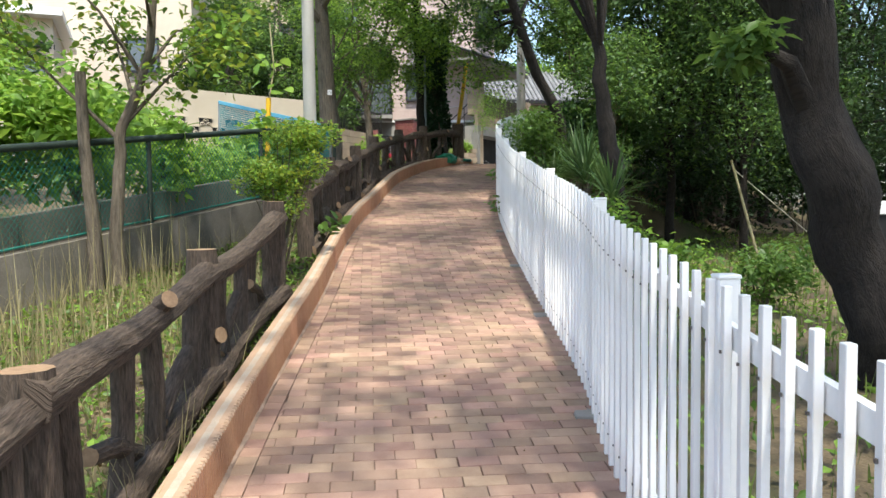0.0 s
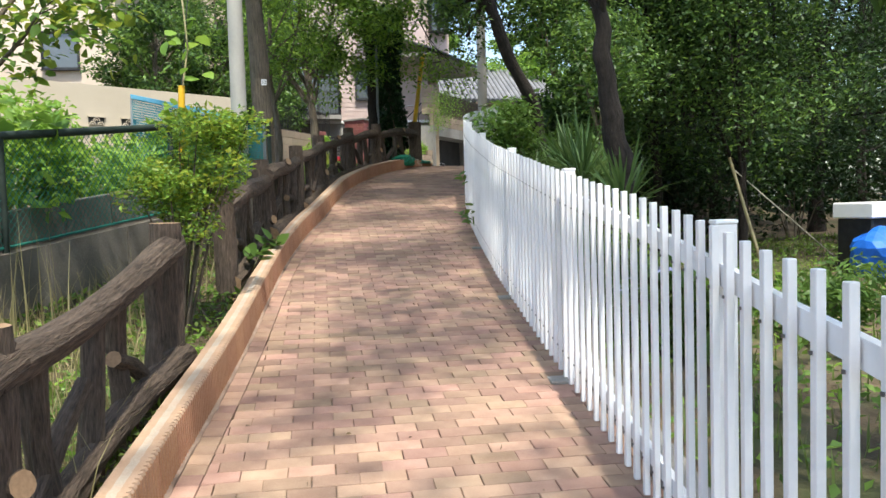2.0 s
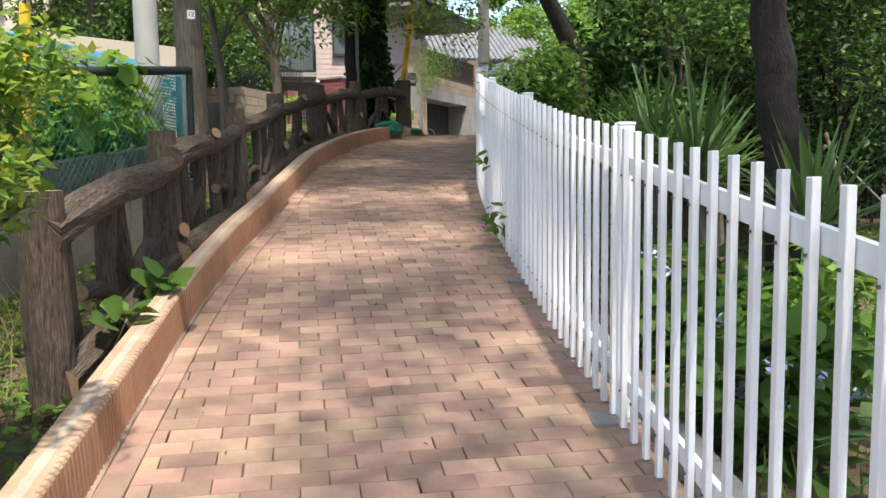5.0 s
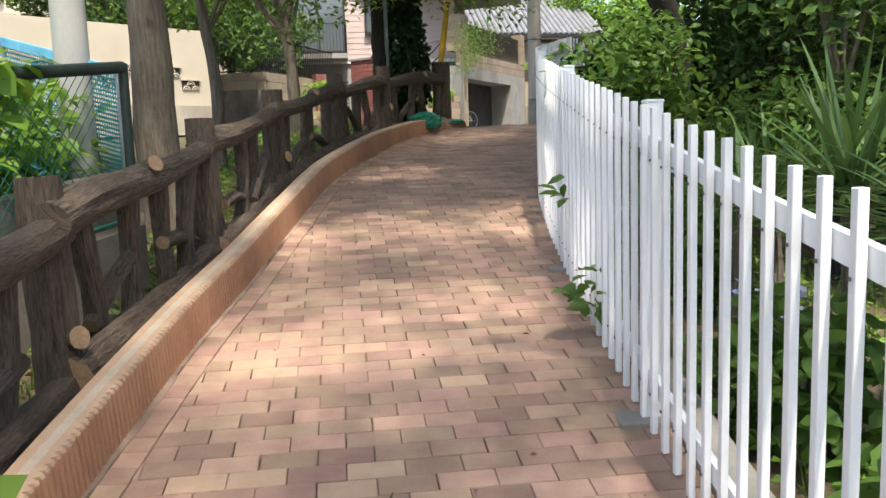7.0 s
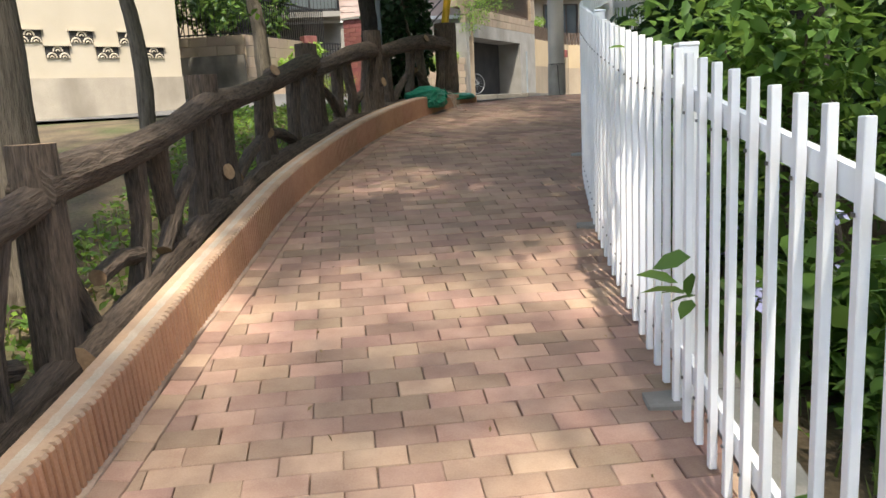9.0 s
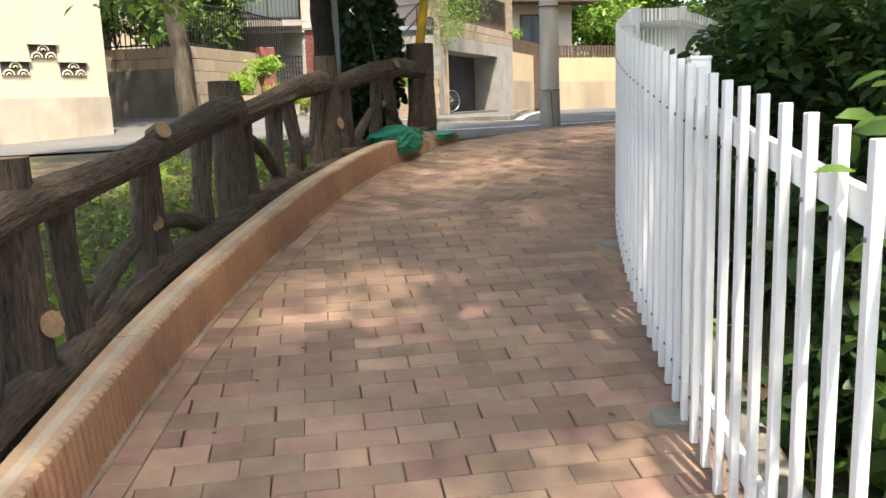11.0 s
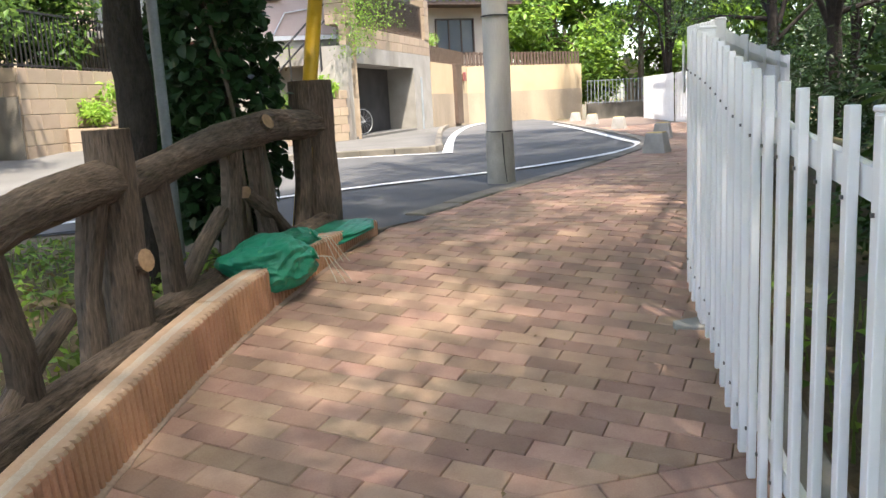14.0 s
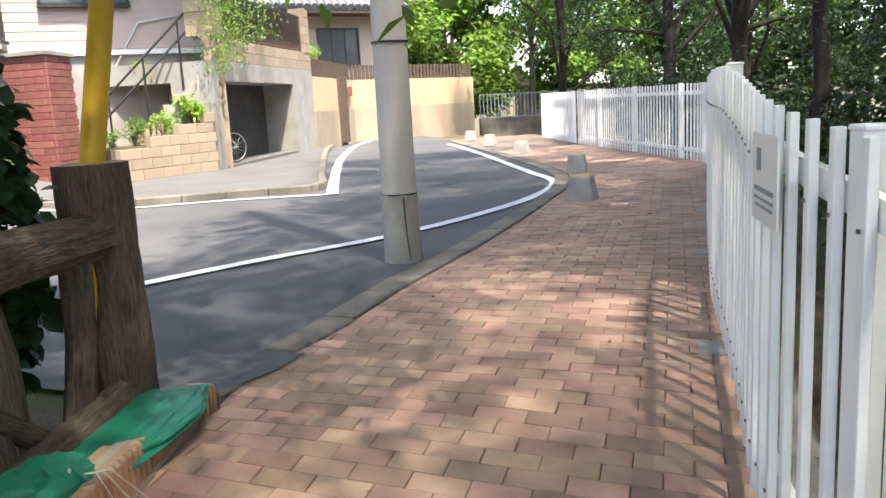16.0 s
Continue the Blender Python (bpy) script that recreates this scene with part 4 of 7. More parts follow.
def blocks(host, a, c, z0, z1, course, length, material, thick=0.14, taper=None, name="block"):
    """Courses of wall blocks from a to c in plan, each an object with its own edges. taper: top height at a."""
    a, c = Vector(a), Vector(c)
    d = (c - a).normalized()
    L = (c - a).length
    ang = math.atan2(d.y, d.x)
    nrm = Vector((-d.y, d.x))
    n = max(1, round((z1 - z0) / course))
    course = (z1 - z0) / n
    cache = {}
    for r in range(n):
        u = -(length / 2) * (r % 2)
        while u < L - 0.02:
            u0, u1 = max(u, 0), min(u + length, L)
            u += length
            if u1 - u0 < 0.05:
                continue
            if taper is not None and z0 + (r + 1) * course > taper + (z1 - taper) * (u0 + u1) / 2 / L + course * 0.6:
                continue
            key = round(u1 - u0, 2)
            if key not in cache:
                cache[key] = Build().box((0, 0, 0), (u1 - u0 - 0.008, thick, course - 0.008), ch=0.006).done(name, material)
                o = cache[key]
            else:
                o = new(name, cache[key].data)
            p = a + d * (u0 + u1) / 2 + nrm * thick / 2
            o.matrix_basis = Matrix.Translation((p.x, p.y, z0 + (r + 0.5) * course)) @ Matrix.Rotation(ang, 4, "Z")
            under(o, host)


def bar_fence(t, pts, z0, z1, gap, material, r=0.009, name="bars"):
    b = Build()
    for (a, c) in zip(pts[:-1], pts[1:]):
        a, c = Vector(a), Vector(c)
        L = (c - a).length
        ang = math.atan2((c - a).y, (c - a).x)
        for zz in (z0 + 0.06, z1 - 0.03):
            m = a.lerp(c, 0.5)
            b.box((m.x, m.y, zz), (L, 0.03, 0.03), ang)
        n = int(L / gap)
        for i in range(n + 1):
            p = a.lerp(c, i / max(n, 1))
            b.box((p.x, p.y, (z0 + z1) / 2), (r * 2, r * 2, z1 - z0), ang)
    return under(b.done(name, material), t)


# cream boundary wall with pierced blocks
CWA, CWD = Vector((-2.0, 25.9)), Vector((-0.766, -0.643))
cw = thing("boundary_wall", (-2.0, 25.9, 2.6), "cream rendered wall with pierced fan blocks and grey base", "wall", kind="structure")
CWE = CWA + CWD * 13
solid(cw, [(CWA.x, CWA.y), (CWE.x, CWE.y), (CWE.x - 0.1, CWE.y + 0.12), (CWA.x - 0.1, CWA.y + 0.12)][::-1], 1.6, 4.75, M_CREAM, "render")
nn = Vector((0.643, -0.766))
q0, q1 = CWA + nn * 0.03, CWE + nn * 0.03
solid(cw, [(q0.x, q0.y), (q1.x, q1.y), (CWE.x, CWE.y), (CWA.x, CWA.y)][::-1], 1.6, 3.2, M_CREAMB, "base_band")
angw = math.atan2(CWD.y, CWD.x)


def fan_block(host, p, z):
    b, g = Build(), Build()
    w, h = 0.39, 0.19
    c = Vector((p.x, p.y, z))
    dx = Vector((CWD.x, CWD.y, 0))
    out = Vector((nn.x, nn.y, 0))
    # flat plate coloured dark for the shade in the block's openings
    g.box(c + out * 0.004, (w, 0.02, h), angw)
    b.box(c + out * 0.02 + Vector((0, 0, h / 2 + 0.015)), (w + 0.06, 0.05, 0.03), angw)
    for cx in (-0.5, 0, 0.5):
        zc = -h / 2 if cx else h * 0.05
        pts = [c + out * 0.02 + dx * (cx * w * 0.52 + math.cos(a) * 0.075) + Vector((0, 0, zc + math.sin(a) * 0.075)) for a in np.linspace(0, math.pi, 9)]
        b.tube(pts, [0.014] * 9, 6)
        pts = [c + out * 0.02 + dx * (cx * w * 0.52 + math.cos(a) * 0.03) + Vector((0, 0, zc + math.sin(a) * 0.03)) for a in np.linspace(0, math.pi, 6)]
        b.tube(pts, [0.012] * 6, 6)
    under(g.done("block_shade_plate", M_INNER), host)
    under(b.done("fan_block", M_CREAM), host)


for k in range(13):
    fan_block(cw, CWA + CWD * (0.52 + 0.42 * k), 3.87 if k % 2 else 3.62)

# cream house beyond it
h1 = thing("house", (-6, 28.7, 2.8), "cream house with horizontal siding and a dark-framed window", "house")
solid(h1, [(-18, 28.72), (-6, 28.72), (-6, 40), (-18, 40)], 2.4, 13.0, M_SIDING, "wall")
siding(h1, (-18, 28.7), (-6.0, 28.7), 4.2, 13.0, 0.09, M_SIDING, lap=0.004)
siding(h1, (-5.99, 28.7), (-5.99, 40), 4.2, 13.0, 0.09, M_SIDING, lap=0.004)
solid(h1, [(-19, 28), (-5.3, 28), (-5.3, 41), (-19, 41)], 13.0, 13.35, M_ROOF, "roof")
window(h1, (-7.65, 28.66, 6.62), 1.05, 1.1, 0, M_DARK, panes=1)
window(h1, (-5.95, 30.6, 7.0), 1.1, 1.1, math.pi / 2, M_DARK, panes=1)
h2 = thing("house", (-12, 19, 1.8), "pale house with a dark window band under white eaves", "house")
solid(h2, [(-18, 19.0), (-8.2, 22.2), (-9.6, 27), (-20, 24)], 1.2, 6.4, M_SIDING, "wall")
solid(h2, [(-18, 18.5), (-7.8, 21.8), (-9.4, 27.4), (-21, 24)], 6.4, 6.6, M_PLATE, "eaves")
rzh = math.atan2(3.2, 9.8)
window(h2, (-10.0, 21.57, 4.9), 3.4, 1.0, rzh, M_DARK, panes=3)
window(h2, (-14.0, 20.27, 4.9), 2.6, 1.0, rzh, M_DARK, panes=3)
solid(h2, [(-18, 18.6), (-8.4, 21.8), (-8.2, 22.3), (-18, 19.0)], 5.62, 5.75, M_DARK, "canopy")

# block wall at the side road, railing above
bw = thing("block_wall", (-1.2, 29.4, 2.8), "stained concrete and block retaining wall with iron railing", "wall", kind="structure")
solid(bw, [(-1.2, 29.44), (0.02, 32.2), (-0.2, 32.3), (-1.5, 29.7), (-9, 32.0), (-9, 31.7)], 2.5, 3.78, M_CONCD, "render")
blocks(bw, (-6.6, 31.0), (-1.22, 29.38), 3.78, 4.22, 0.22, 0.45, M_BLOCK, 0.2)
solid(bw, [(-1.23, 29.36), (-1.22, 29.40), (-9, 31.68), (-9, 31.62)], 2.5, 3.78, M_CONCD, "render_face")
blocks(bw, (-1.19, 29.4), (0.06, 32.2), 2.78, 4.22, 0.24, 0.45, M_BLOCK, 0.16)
solid(bw, [(-1.3, 29.8), (-0.2, 32.3), (-0.2, 40), (-9, 40), (-9, 32.2)], 2.5, 4.15, M_SOIL, "terrace")
bar_fence(bw, [(-7.5, 31.45), (-1.35, 29.62), (-0.1, 32.3), (0.5, 33.6)], 4.22, 5.15, 0.11, M_DARK)

# gate and tiled pillars
gate = thing("gate", (0.6, 32.7, 2.7), "dark metal lattice gate between maroon tiled pillars", "gate")
for (x, y) in ((0.12, 32.15),):
    under(Build().box((x, y, 3.5), (0.35, 0.35, 1.7), 0.4, ch=0.01).done("pillar", M_BRICK), gate)
bar_fence(gate, [(0.3, 32.4), (0.95, 32.9)], 2.85, 4.2, 0.09, M_DARK, 0.008)
lb = Build()
for i in range(10):
    z = 2.95 + i * 0.12
    lb.box((0.62, 32.65, z), (0.8, 0.02, 0.02), math.atan2(0.5, 0.65))
under(lb.done("lattice", M_DARK), gate)
porch = thing("porch_pillar", (1.3, 33.0, 2.6), "broad porch pillar faced with maroon tiles", "pillar")
solid(porch, [(1.12, 33.0), (1.75, 32.46), (2.08, 33.2), (1.5, 33.9)], 2.5, 4.78, M_BRICK, "core")
blocks(porch, (1.05, 33.0), (1.75, 32.4), 2.6, 4.8, 0.115, 0.42, M_BRICK, 0.04, name="tile")
blocks(porch, (1.75, 32.4), (2.12, 33.2), 2.6, 4.8, 0.115, 0.42, M_BRICK, 0.04, name="tile")
solid(porch, [(1.0, 33.0), (1.75, 32.34), (2.17, 33.22), (1.5, 34.0)], 4.8, 4.86, M_CONC, "cap")

# pink house
ph = thing("house", (2.0, 36, 2.6), "pink siding house with dark windows, balcony and tiled porch roof", "house")
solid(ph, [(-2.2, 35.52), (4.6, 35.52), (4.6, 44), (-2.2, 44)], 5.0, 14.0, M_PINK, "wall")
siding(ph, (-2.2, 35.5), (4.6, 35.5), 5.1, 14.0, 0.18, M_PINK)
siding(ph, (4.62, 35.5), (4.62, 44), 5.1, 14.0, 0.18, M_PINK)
solid(ph, [(-2.2, 35.5), (4.6, 35.5), (4.6, 44), (-2.2, 44)], 2.5, 5.0, M_CONC, "foundation")
solid(ph, [(-2.25, 35.42), (4.66, 35.42), (4.66, 35.52), (-2.25, 35.52)], 4.98, 5.08, M_PLATE, "base_strip")
solid(ph, [(-2.8, 34.9), (5.2, 34.9), (5.2, 45), (-2.8, 45)], 14.0, 14.25, M_ROOF, "roof")
window(ph, (2.45, 35.46, 6.55), 1.6, 1.2, 0, M_DARK, panes=2)
window(ph, (0.1, 35.46, 6.4), 1.7, 2.1, 0, M_DARK, panes=2, sill=False)
solid(ph, [(4.63, 35.6), (5.6, 35.9), (5.6, 41), (4.63, 41)], 7.6, 14.0, M_PINK, "upper_bay")
window(ph, (5.1, 35.7, 9.4), 0.75, 1.4, 0.3, M_DARK, 0.25, panes=2)
window(ph, (-1.2, 35.46, 9.4), 1.5, 1.2, 0, M_DARK, panes=2)
window(ph, (4.68, 37.5, 6.3), 1.2, 2.0, math.pi / 2, M_DARK, panes=1, sill=False)
solid(ph, [(-1.4, 34.3), (1.0, 34.3), (1.0, 35.5), (-1.4, 35.5)], 5.05, 5.2, M_CONC, "balcony_slab")
bar_fence(ph, [(-1.38, 35.5), (-1.38, 34.33), (0.98, 34.33), (0.98, 35.5)], 5.2, 6.15, 0.1, M_DARK, name="balcony_rail")
h6 = thing("house", (-4, 42, 3), "pale house glimpsed between the garden trees", "house")
solid(h6, [(-6.2, 41), (-1.8, 44.5), (-1.8, 52), (-6.2, 52)], 2.4, 12.5, M_CREAM, "wall")
window(h6, (-4.0, 42.7, 7.2), 1.4, 1.3, math.atan2(3.5, 4.4), M_DARK, panes=2)
window(h6, (-4.0, 42.7, 10.0), 1.4, 1.3, math.atan2(3.5, 4.4), M_DARK, panes=2)
# porch roof of dark tiles over the terrace
def tq(u, w):
    return (4.6 + 0.512 * u - 0.859 * w, 34.2 + 0.859 * u + 0.512 * w)


pr = Build()
for i in range(17):
    for j in range(10):
        x, y = tq(-0.6 + 0.36 * i, -0.35 + 0.34 * j)
        pr.box((x, y, 7.62 + 0.13 * j), (0.37, 0.40, 0.05), tilt=Matrix.Rotation(math.atan2(0.859, 0.512), 4, "Z") @ Matrix.Rotation(0.36, 4, "X"))
under(pr.done("roof_tiles", M_ROOF), ph)
solid(ph, [tq(-0.7, -0.3), tq(5.6, -0.3), tq(5.6, 3.2), tq(-0.7, 3.2)], 7.40, 7.52, M_CONC, "eaves")
solid(ph, [tq(0.9, 1.9), tq(5.2, 1.9), tq(5.2, 4.8), tq(0.9, 4.8)], 4.75, 7.40, M_PINK, "porch_wall")
# stairs to the door
st = thing("stairs", (2.7, 34.6, 2.6), "outdoor concrete steps with a dark metal handrail", "stairs")
for i in range(12):
    under(Build().box((2.55 + 0.2 * i, 35.0, 2.6 + 0.095 * (i + 1)), (0.24, 0.95, 0.19 * (i + 1)), ch=0.008).done("step", M_BLOCK), st)
sl = Build()
sl.add([(3.55, 34.36, 2.6), (4.72, 34.36, 2.6), (4.72, 34.36, 4.85), (3.6, 34.36, 3.75), (3.55, 34.48, 2.6), (4.72, 34.48, 2.6), (4.72, 34.48, 4.85), (3.6, 34.48, 3.75)],
       [(0, 1, 2, 3), (7, 6, 5, 4), (3, 2, 6, 7), (0, 3, 7, 4), (1, 5, 6, 2)])
under(sl.done("stair_wall", M_CONC), st)
hr = Build()
for off, dz in ((34.48, 0.85), (34.48, 0.5)):
    hr.tube([(2.55, off, 3.2 + dz), (4.75, off, 5.35 + dz)], [0.022, 0.022], 8)
for i in range(4):
    x = 2.65 + 0.7 * i
    hr.tube([(x, 34.48, 2.75 + 0.63 * i), (x, 34.48, 4.14 + 0.68 * i)], [0.02, 0.02], 8)
under(hr.done("handrail", M_DARK, smooth_on=True), st)
hr = Build()
hr.tube([(2.5, 35.44, 4.1), (3.4, 35.44, 5.6), (4.4, 35.44, 5.75)], [0.018] * 3, 8)
under(hr.done("wall_handrail", M_STEEL, smooth_on=True), st)

# planter of blocks before the stairs
pln = thing("planter", (3.4, 33.5, 2.6), "tan block planter full of garden plants", "planter")
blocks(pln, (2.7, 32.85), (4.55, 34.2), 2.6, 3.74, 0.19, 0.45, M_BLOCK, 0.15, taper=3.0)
solid(pln, [(2.55, 32.9), (4.5, 34.3), (3.6, 34.9), (2.4, 34.0)], 2.6, 3.2, M_SOIL, "soil")

# garage under the terrace
F0, FD = Vector((4.6, 34.2)), Vector((0.512, 0.859))
FN = Vector((-0.859, 0.512))
gar = thing("garage", (4.6, 34.2, 2.6), "open concrete garage under a block parapet terrace", "garage")


def gp(u, w):
    p = F0 + FD * u + FN * w
    return (p.x, p.y)


def gbox(u0, u1, w0, w1, z0, z1, material, name):
    return solid(gar, [gp(u0, w0), gp(u1, w0), gp(u1, w1), gp(u0, w1)], z0, z1, material, name)


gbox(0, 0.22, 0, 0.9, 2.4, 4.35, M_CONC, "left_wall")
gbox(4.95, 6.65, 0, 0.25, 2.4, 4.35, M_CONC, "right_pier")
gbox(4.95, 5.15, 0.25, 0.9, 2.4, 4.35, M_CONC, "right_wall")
# back wall coloured near-black for the shade inside the open garage
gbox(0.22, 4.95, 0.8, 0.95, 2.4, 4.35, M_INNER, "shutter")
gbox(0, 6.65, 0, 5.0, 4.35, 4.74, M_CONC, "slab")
gbox(0.22, 4.95, 0.0, 0.8, 2.5, 2.66, M_ASPH2, "floor")
gbox(5.15, 6.65, 0.25, 5.0, 2.4, 4.34, M_CONC, "side_room")
blocks(gar, gp(0.0, 0.0), gp(6.65, 0.0), 4.74, 5.2, 0.23, 0.45, M_BLOCK, 0.16)
blocks(gar, gp(6.2, -0.02), gp(6.66, -0.02), 5.2, 6.35, 0.23, 0.45, M_BLOCK, 0.4)
blocks(gar, gp(0.0, -0.02), gp(0.7, -0.02), 5.2, 6.35, 0.23, 0.45, M_BLOCK, 0.5)
bar_fence(gar, [gp(0.7, 0.1), gp(6.2, 0.1)], 5.2, 6.15, 0.055, M_BROWNM, 0.014, "terrace_rail")
under(Build().box((*gp(5.55, -0.03), 3.35), (0.05, 0.05, 1.5), math.atan2(FD.y, FD.x)).done("drain_pipe", M_TEAL), gar)

# bicycle in the garage mouth
bk = thing("bicycle", (5.15, 34.75, 2.66), "upright bicycle with a pale front basket in the garage", "bicycle")
be = Vector((*gp(1.12, 0.16), 2.66))
bo = Vector((*gp(0.27, 0.64), 2.66))
bd = (be - bo).normalized()
for k in (0.0, 0.98):
    c = bo + bd * k + Vector((0, 0, 0.33))
    b = Build()
    ring = [c + bd * math.cos(a) * 0.315 + Vector((0, 0, math.sin(a) * 0.315)) for a in np.linspace(0, 2 * math.pi, 29)]
    b.tube(ring, [0.017] * 29, 6)
    under(b.done("tyre", M_RUBBER, smooth_on=True), bk)
    b = Build()
    ring = [c + bd * math.cos(a) * 0.295 + Vector((0, 0, math.sin(a) * 0.295)) for a in np.linspace(0, 2 * math.pi, 29)]
    b.tube(ring, [0.010] * 29, 6)
    for i in range(14):
        a = i * 2 * math.pi / 14
        b.tube([c, c + bd * math.cos(a) * 0.29 + Vector((0, 0, math.sin(a) * 0.29))], [0.003, 0.003], 4)
    under(b.done("rim", M_STEEL, smooth_on=True), bk)


def bp(u, h):
    return bo + bd * u + Vector((0, 0, h))


b = Build()
for a, c in (((0, 0.33), (0.18, 0.85)), ((0.18, 0.82), (0.55, 0.45)), ((0.55, 0.28), (0.78, 0.8)), ((0.55, 0.28), (1.05, 0.33)), ((0.74, 0.68), (1.05, 0.33)), ((0.55, 0.28), (0.2, 0.6)), ((0.18, 0.85), (0.12, 1.0))):
    b.tube([bp(*a), bp(*c)], [0.016, 0.016], 8)
under(b.done("bike_frame", M_STEEL, smooth_on=True), bk)
b = Build()
pside = Vector((-bd.y, bd.x, 0))
b.tube([bp(0.2, 1.0) + pside * 0.27, bp(0.12, 1.02) + pside * 0.1, bp(0.12, 1.02) - pside * 0.1, bp(0.2, 1.0) - pside * 0.27], [0.012] * 4, 8)
under(b.done("handlebar", M_STEEL, smooth_on=True), bk)
under(Build().box(bp(0.8, 0.86), (0.25, 0.16, 0.06), math.atan2(bd.y, bd.x), ch=0.02).done("saddle", M_RUBBER), bk)
under(Build().box(bp(-0.08, 0.84), (0.28, 0.36, 0.22), math.atan2(bd.y, bd.x), ch=0.02).done("basket", M_PLATE), bk)

# yellow rendered wall with slatted fence
yw = thing("yellow_wall", (8.05, 40, 2.6), "ochre rendered wall with a stained lower half and slatted fence", "wall", kind="structure")
YP = [(8.05, 39.95), (10.5, 44.3), (15.9, 46.2)]
for a, c in zip(YP[:-1], YP[1:]):
    a, c = Vector(a), Vector(c)
    d = (c - a).normalized()
    n2 = Vector((-d.y, d.x))
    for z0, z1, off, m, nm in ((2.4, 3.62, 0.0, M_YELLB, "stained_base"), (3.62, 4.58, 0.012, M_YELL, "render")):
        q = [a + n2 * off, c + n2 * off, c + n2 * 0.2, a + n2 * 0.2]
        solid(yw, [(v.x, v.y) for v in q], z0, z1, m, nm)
    L = (c - a).length
    n = int(L / 0.16)
    for i in range(n):
        p = a + d * (i + 0.5) * L / n + n2 * 0.1
        under(Build().box((p.x, p.y, 4.83), (0.11, 0.02, 0.5), math.atan2(d.y, d.x)).done("slat", M_BROWNM), yw)
    m0 = a.lerp(c, 0.5) + n2 * 0.13
    for z in (4.66, 5.02):
        under(Build().box((m0.x, m0.y, z), (L, 0.03, 0.04), math.atan2(d.y, d.x)).done("fence_rail", M_BROWNM), yw)
gd = Vector((2.45, 4.35)).normalized()
for u, w in ((3.2, 0.8),):
    p = Vector((8.05, 39.95)) + gd * u
    under(Build().box((p.x + 0.05, p.y - 0.03, 3.6), (w, 0.14, 2.0), math.atan2(gd.y, gd.x), ch=0.01).done("side_gate", M_BROWNM), yw)
    p = Vector((8.05, 39.95)) + gd * 4.3
    under(Build().box((p.x + 0.05, p.y - 0.03, 4.2), (0.2, 0.1, 0.3), math.atan2(gd.y, gd.x), ch=0.01).done("letter_box", M_BRICK), yw)

# old house with pantile roof
oh = thing("house", (9.5, 48, 2.6), "old brown-walled house with a pale pantile roof", "house")
solid(oh, [(6.5, 46.8), (12.6, 47.6), (12, 56), (6, 56)], 2.4, 7.0, M_SIDING, "wall")
window(oh, (11.0, 47.35, 5.9), 1.6, 1.3, 0.13, M_BROWNM, panes=3)
window(oh, (8.3, 47.0, 5.9), 1.4, 1.6, 0.13, M_BROWNM, panes=3)
solid(oh, [(5.6, 45.6), (13.6, 46.6), (13.4, 48), (5.6, 48)], 7.0, 7.12, M_BROWNM, "eaves")
rt = Build()
for i in range(30):
    for j in range(14):
        u = i / 30
        x, y = 5.5 + 8.2 * u, 45.5 + 1.05 * u + 0.34 * j
        rt.tube([(x, y, 7.2 + 0.17 * j), (x, y + 0.36, 7.2 + 0.17 * (j + 1) + 0.02)], [0.13, 0.12], 6)
under(rt.done("roof_tiles", M_ROOFW, smooth_on=True), oh)
h5 = thing("house", (7.6, 56, 2.6), "far white two-storey house with a pale tiled roof", "house")
solid(h5, [(4.5, 60), (14, 60), (14, 68), (4.5, 68)], 2.4, 9.5, M_PLATE, "wall")
rb2 = Build()
rb2.add([(3.8, 59.3, 9.5), (14.7, 59.3, 9.5), (14.7, 68.7, 9.5), (3.8, 68.7, 9.5), (6.5, 64, 12.0), (12, 64, 12.0)], [(0, 1, 5, 4), (1, 2, 5), (2, 3, 4, 5), (3, 0, 4), (3, 2, 1, 0)])
under(rb2.done("roof", M_ROOFW), h5)
hut = thing("hut", (25.7, 56, 2.4), "small hut with a white metal roof among trees", "hut")
solid(hut, [(24, 55), (28.5, 55), (28.5, 58), (24, 58)], 2.0, 4.35, M_BLOCK, "wall")
rb3 = Build()
rb3.add([(23.4, 54.4, 4.35), (29.1, 54.4, 4.35), (29.1, 56.5, 5.5), (23.4, 56.5, 5.5), (29.1, 58.6, 4.35), (23.4, 58.6, 4.35), (23.4, 54.4, 4.25), (29.1, 54.4, 4.25)], [(0, 1, 2, 3), (3, 2, 4, 5), (6, 7, 1, 0)])
under(rb3.done("roof", M_PLATE), hut)
rf = thing("road_railing", (16.2, 46.2, 2.5), "pale green metal railing on a low dark wall", "railing")
bar_fence(rf, [(16.1, 46.1), (19.5, 44.6), (24.0, 43.4)], 2.95, 3.9, 0.14, M_TEAL, 0.014, "rail_bars")
solid(rf, [(16.1, 46.05), (24, 43.3), (24, 43.5), (16.1, 46.25)], 2.0, 2.98, M_CONCD, "low_wall")


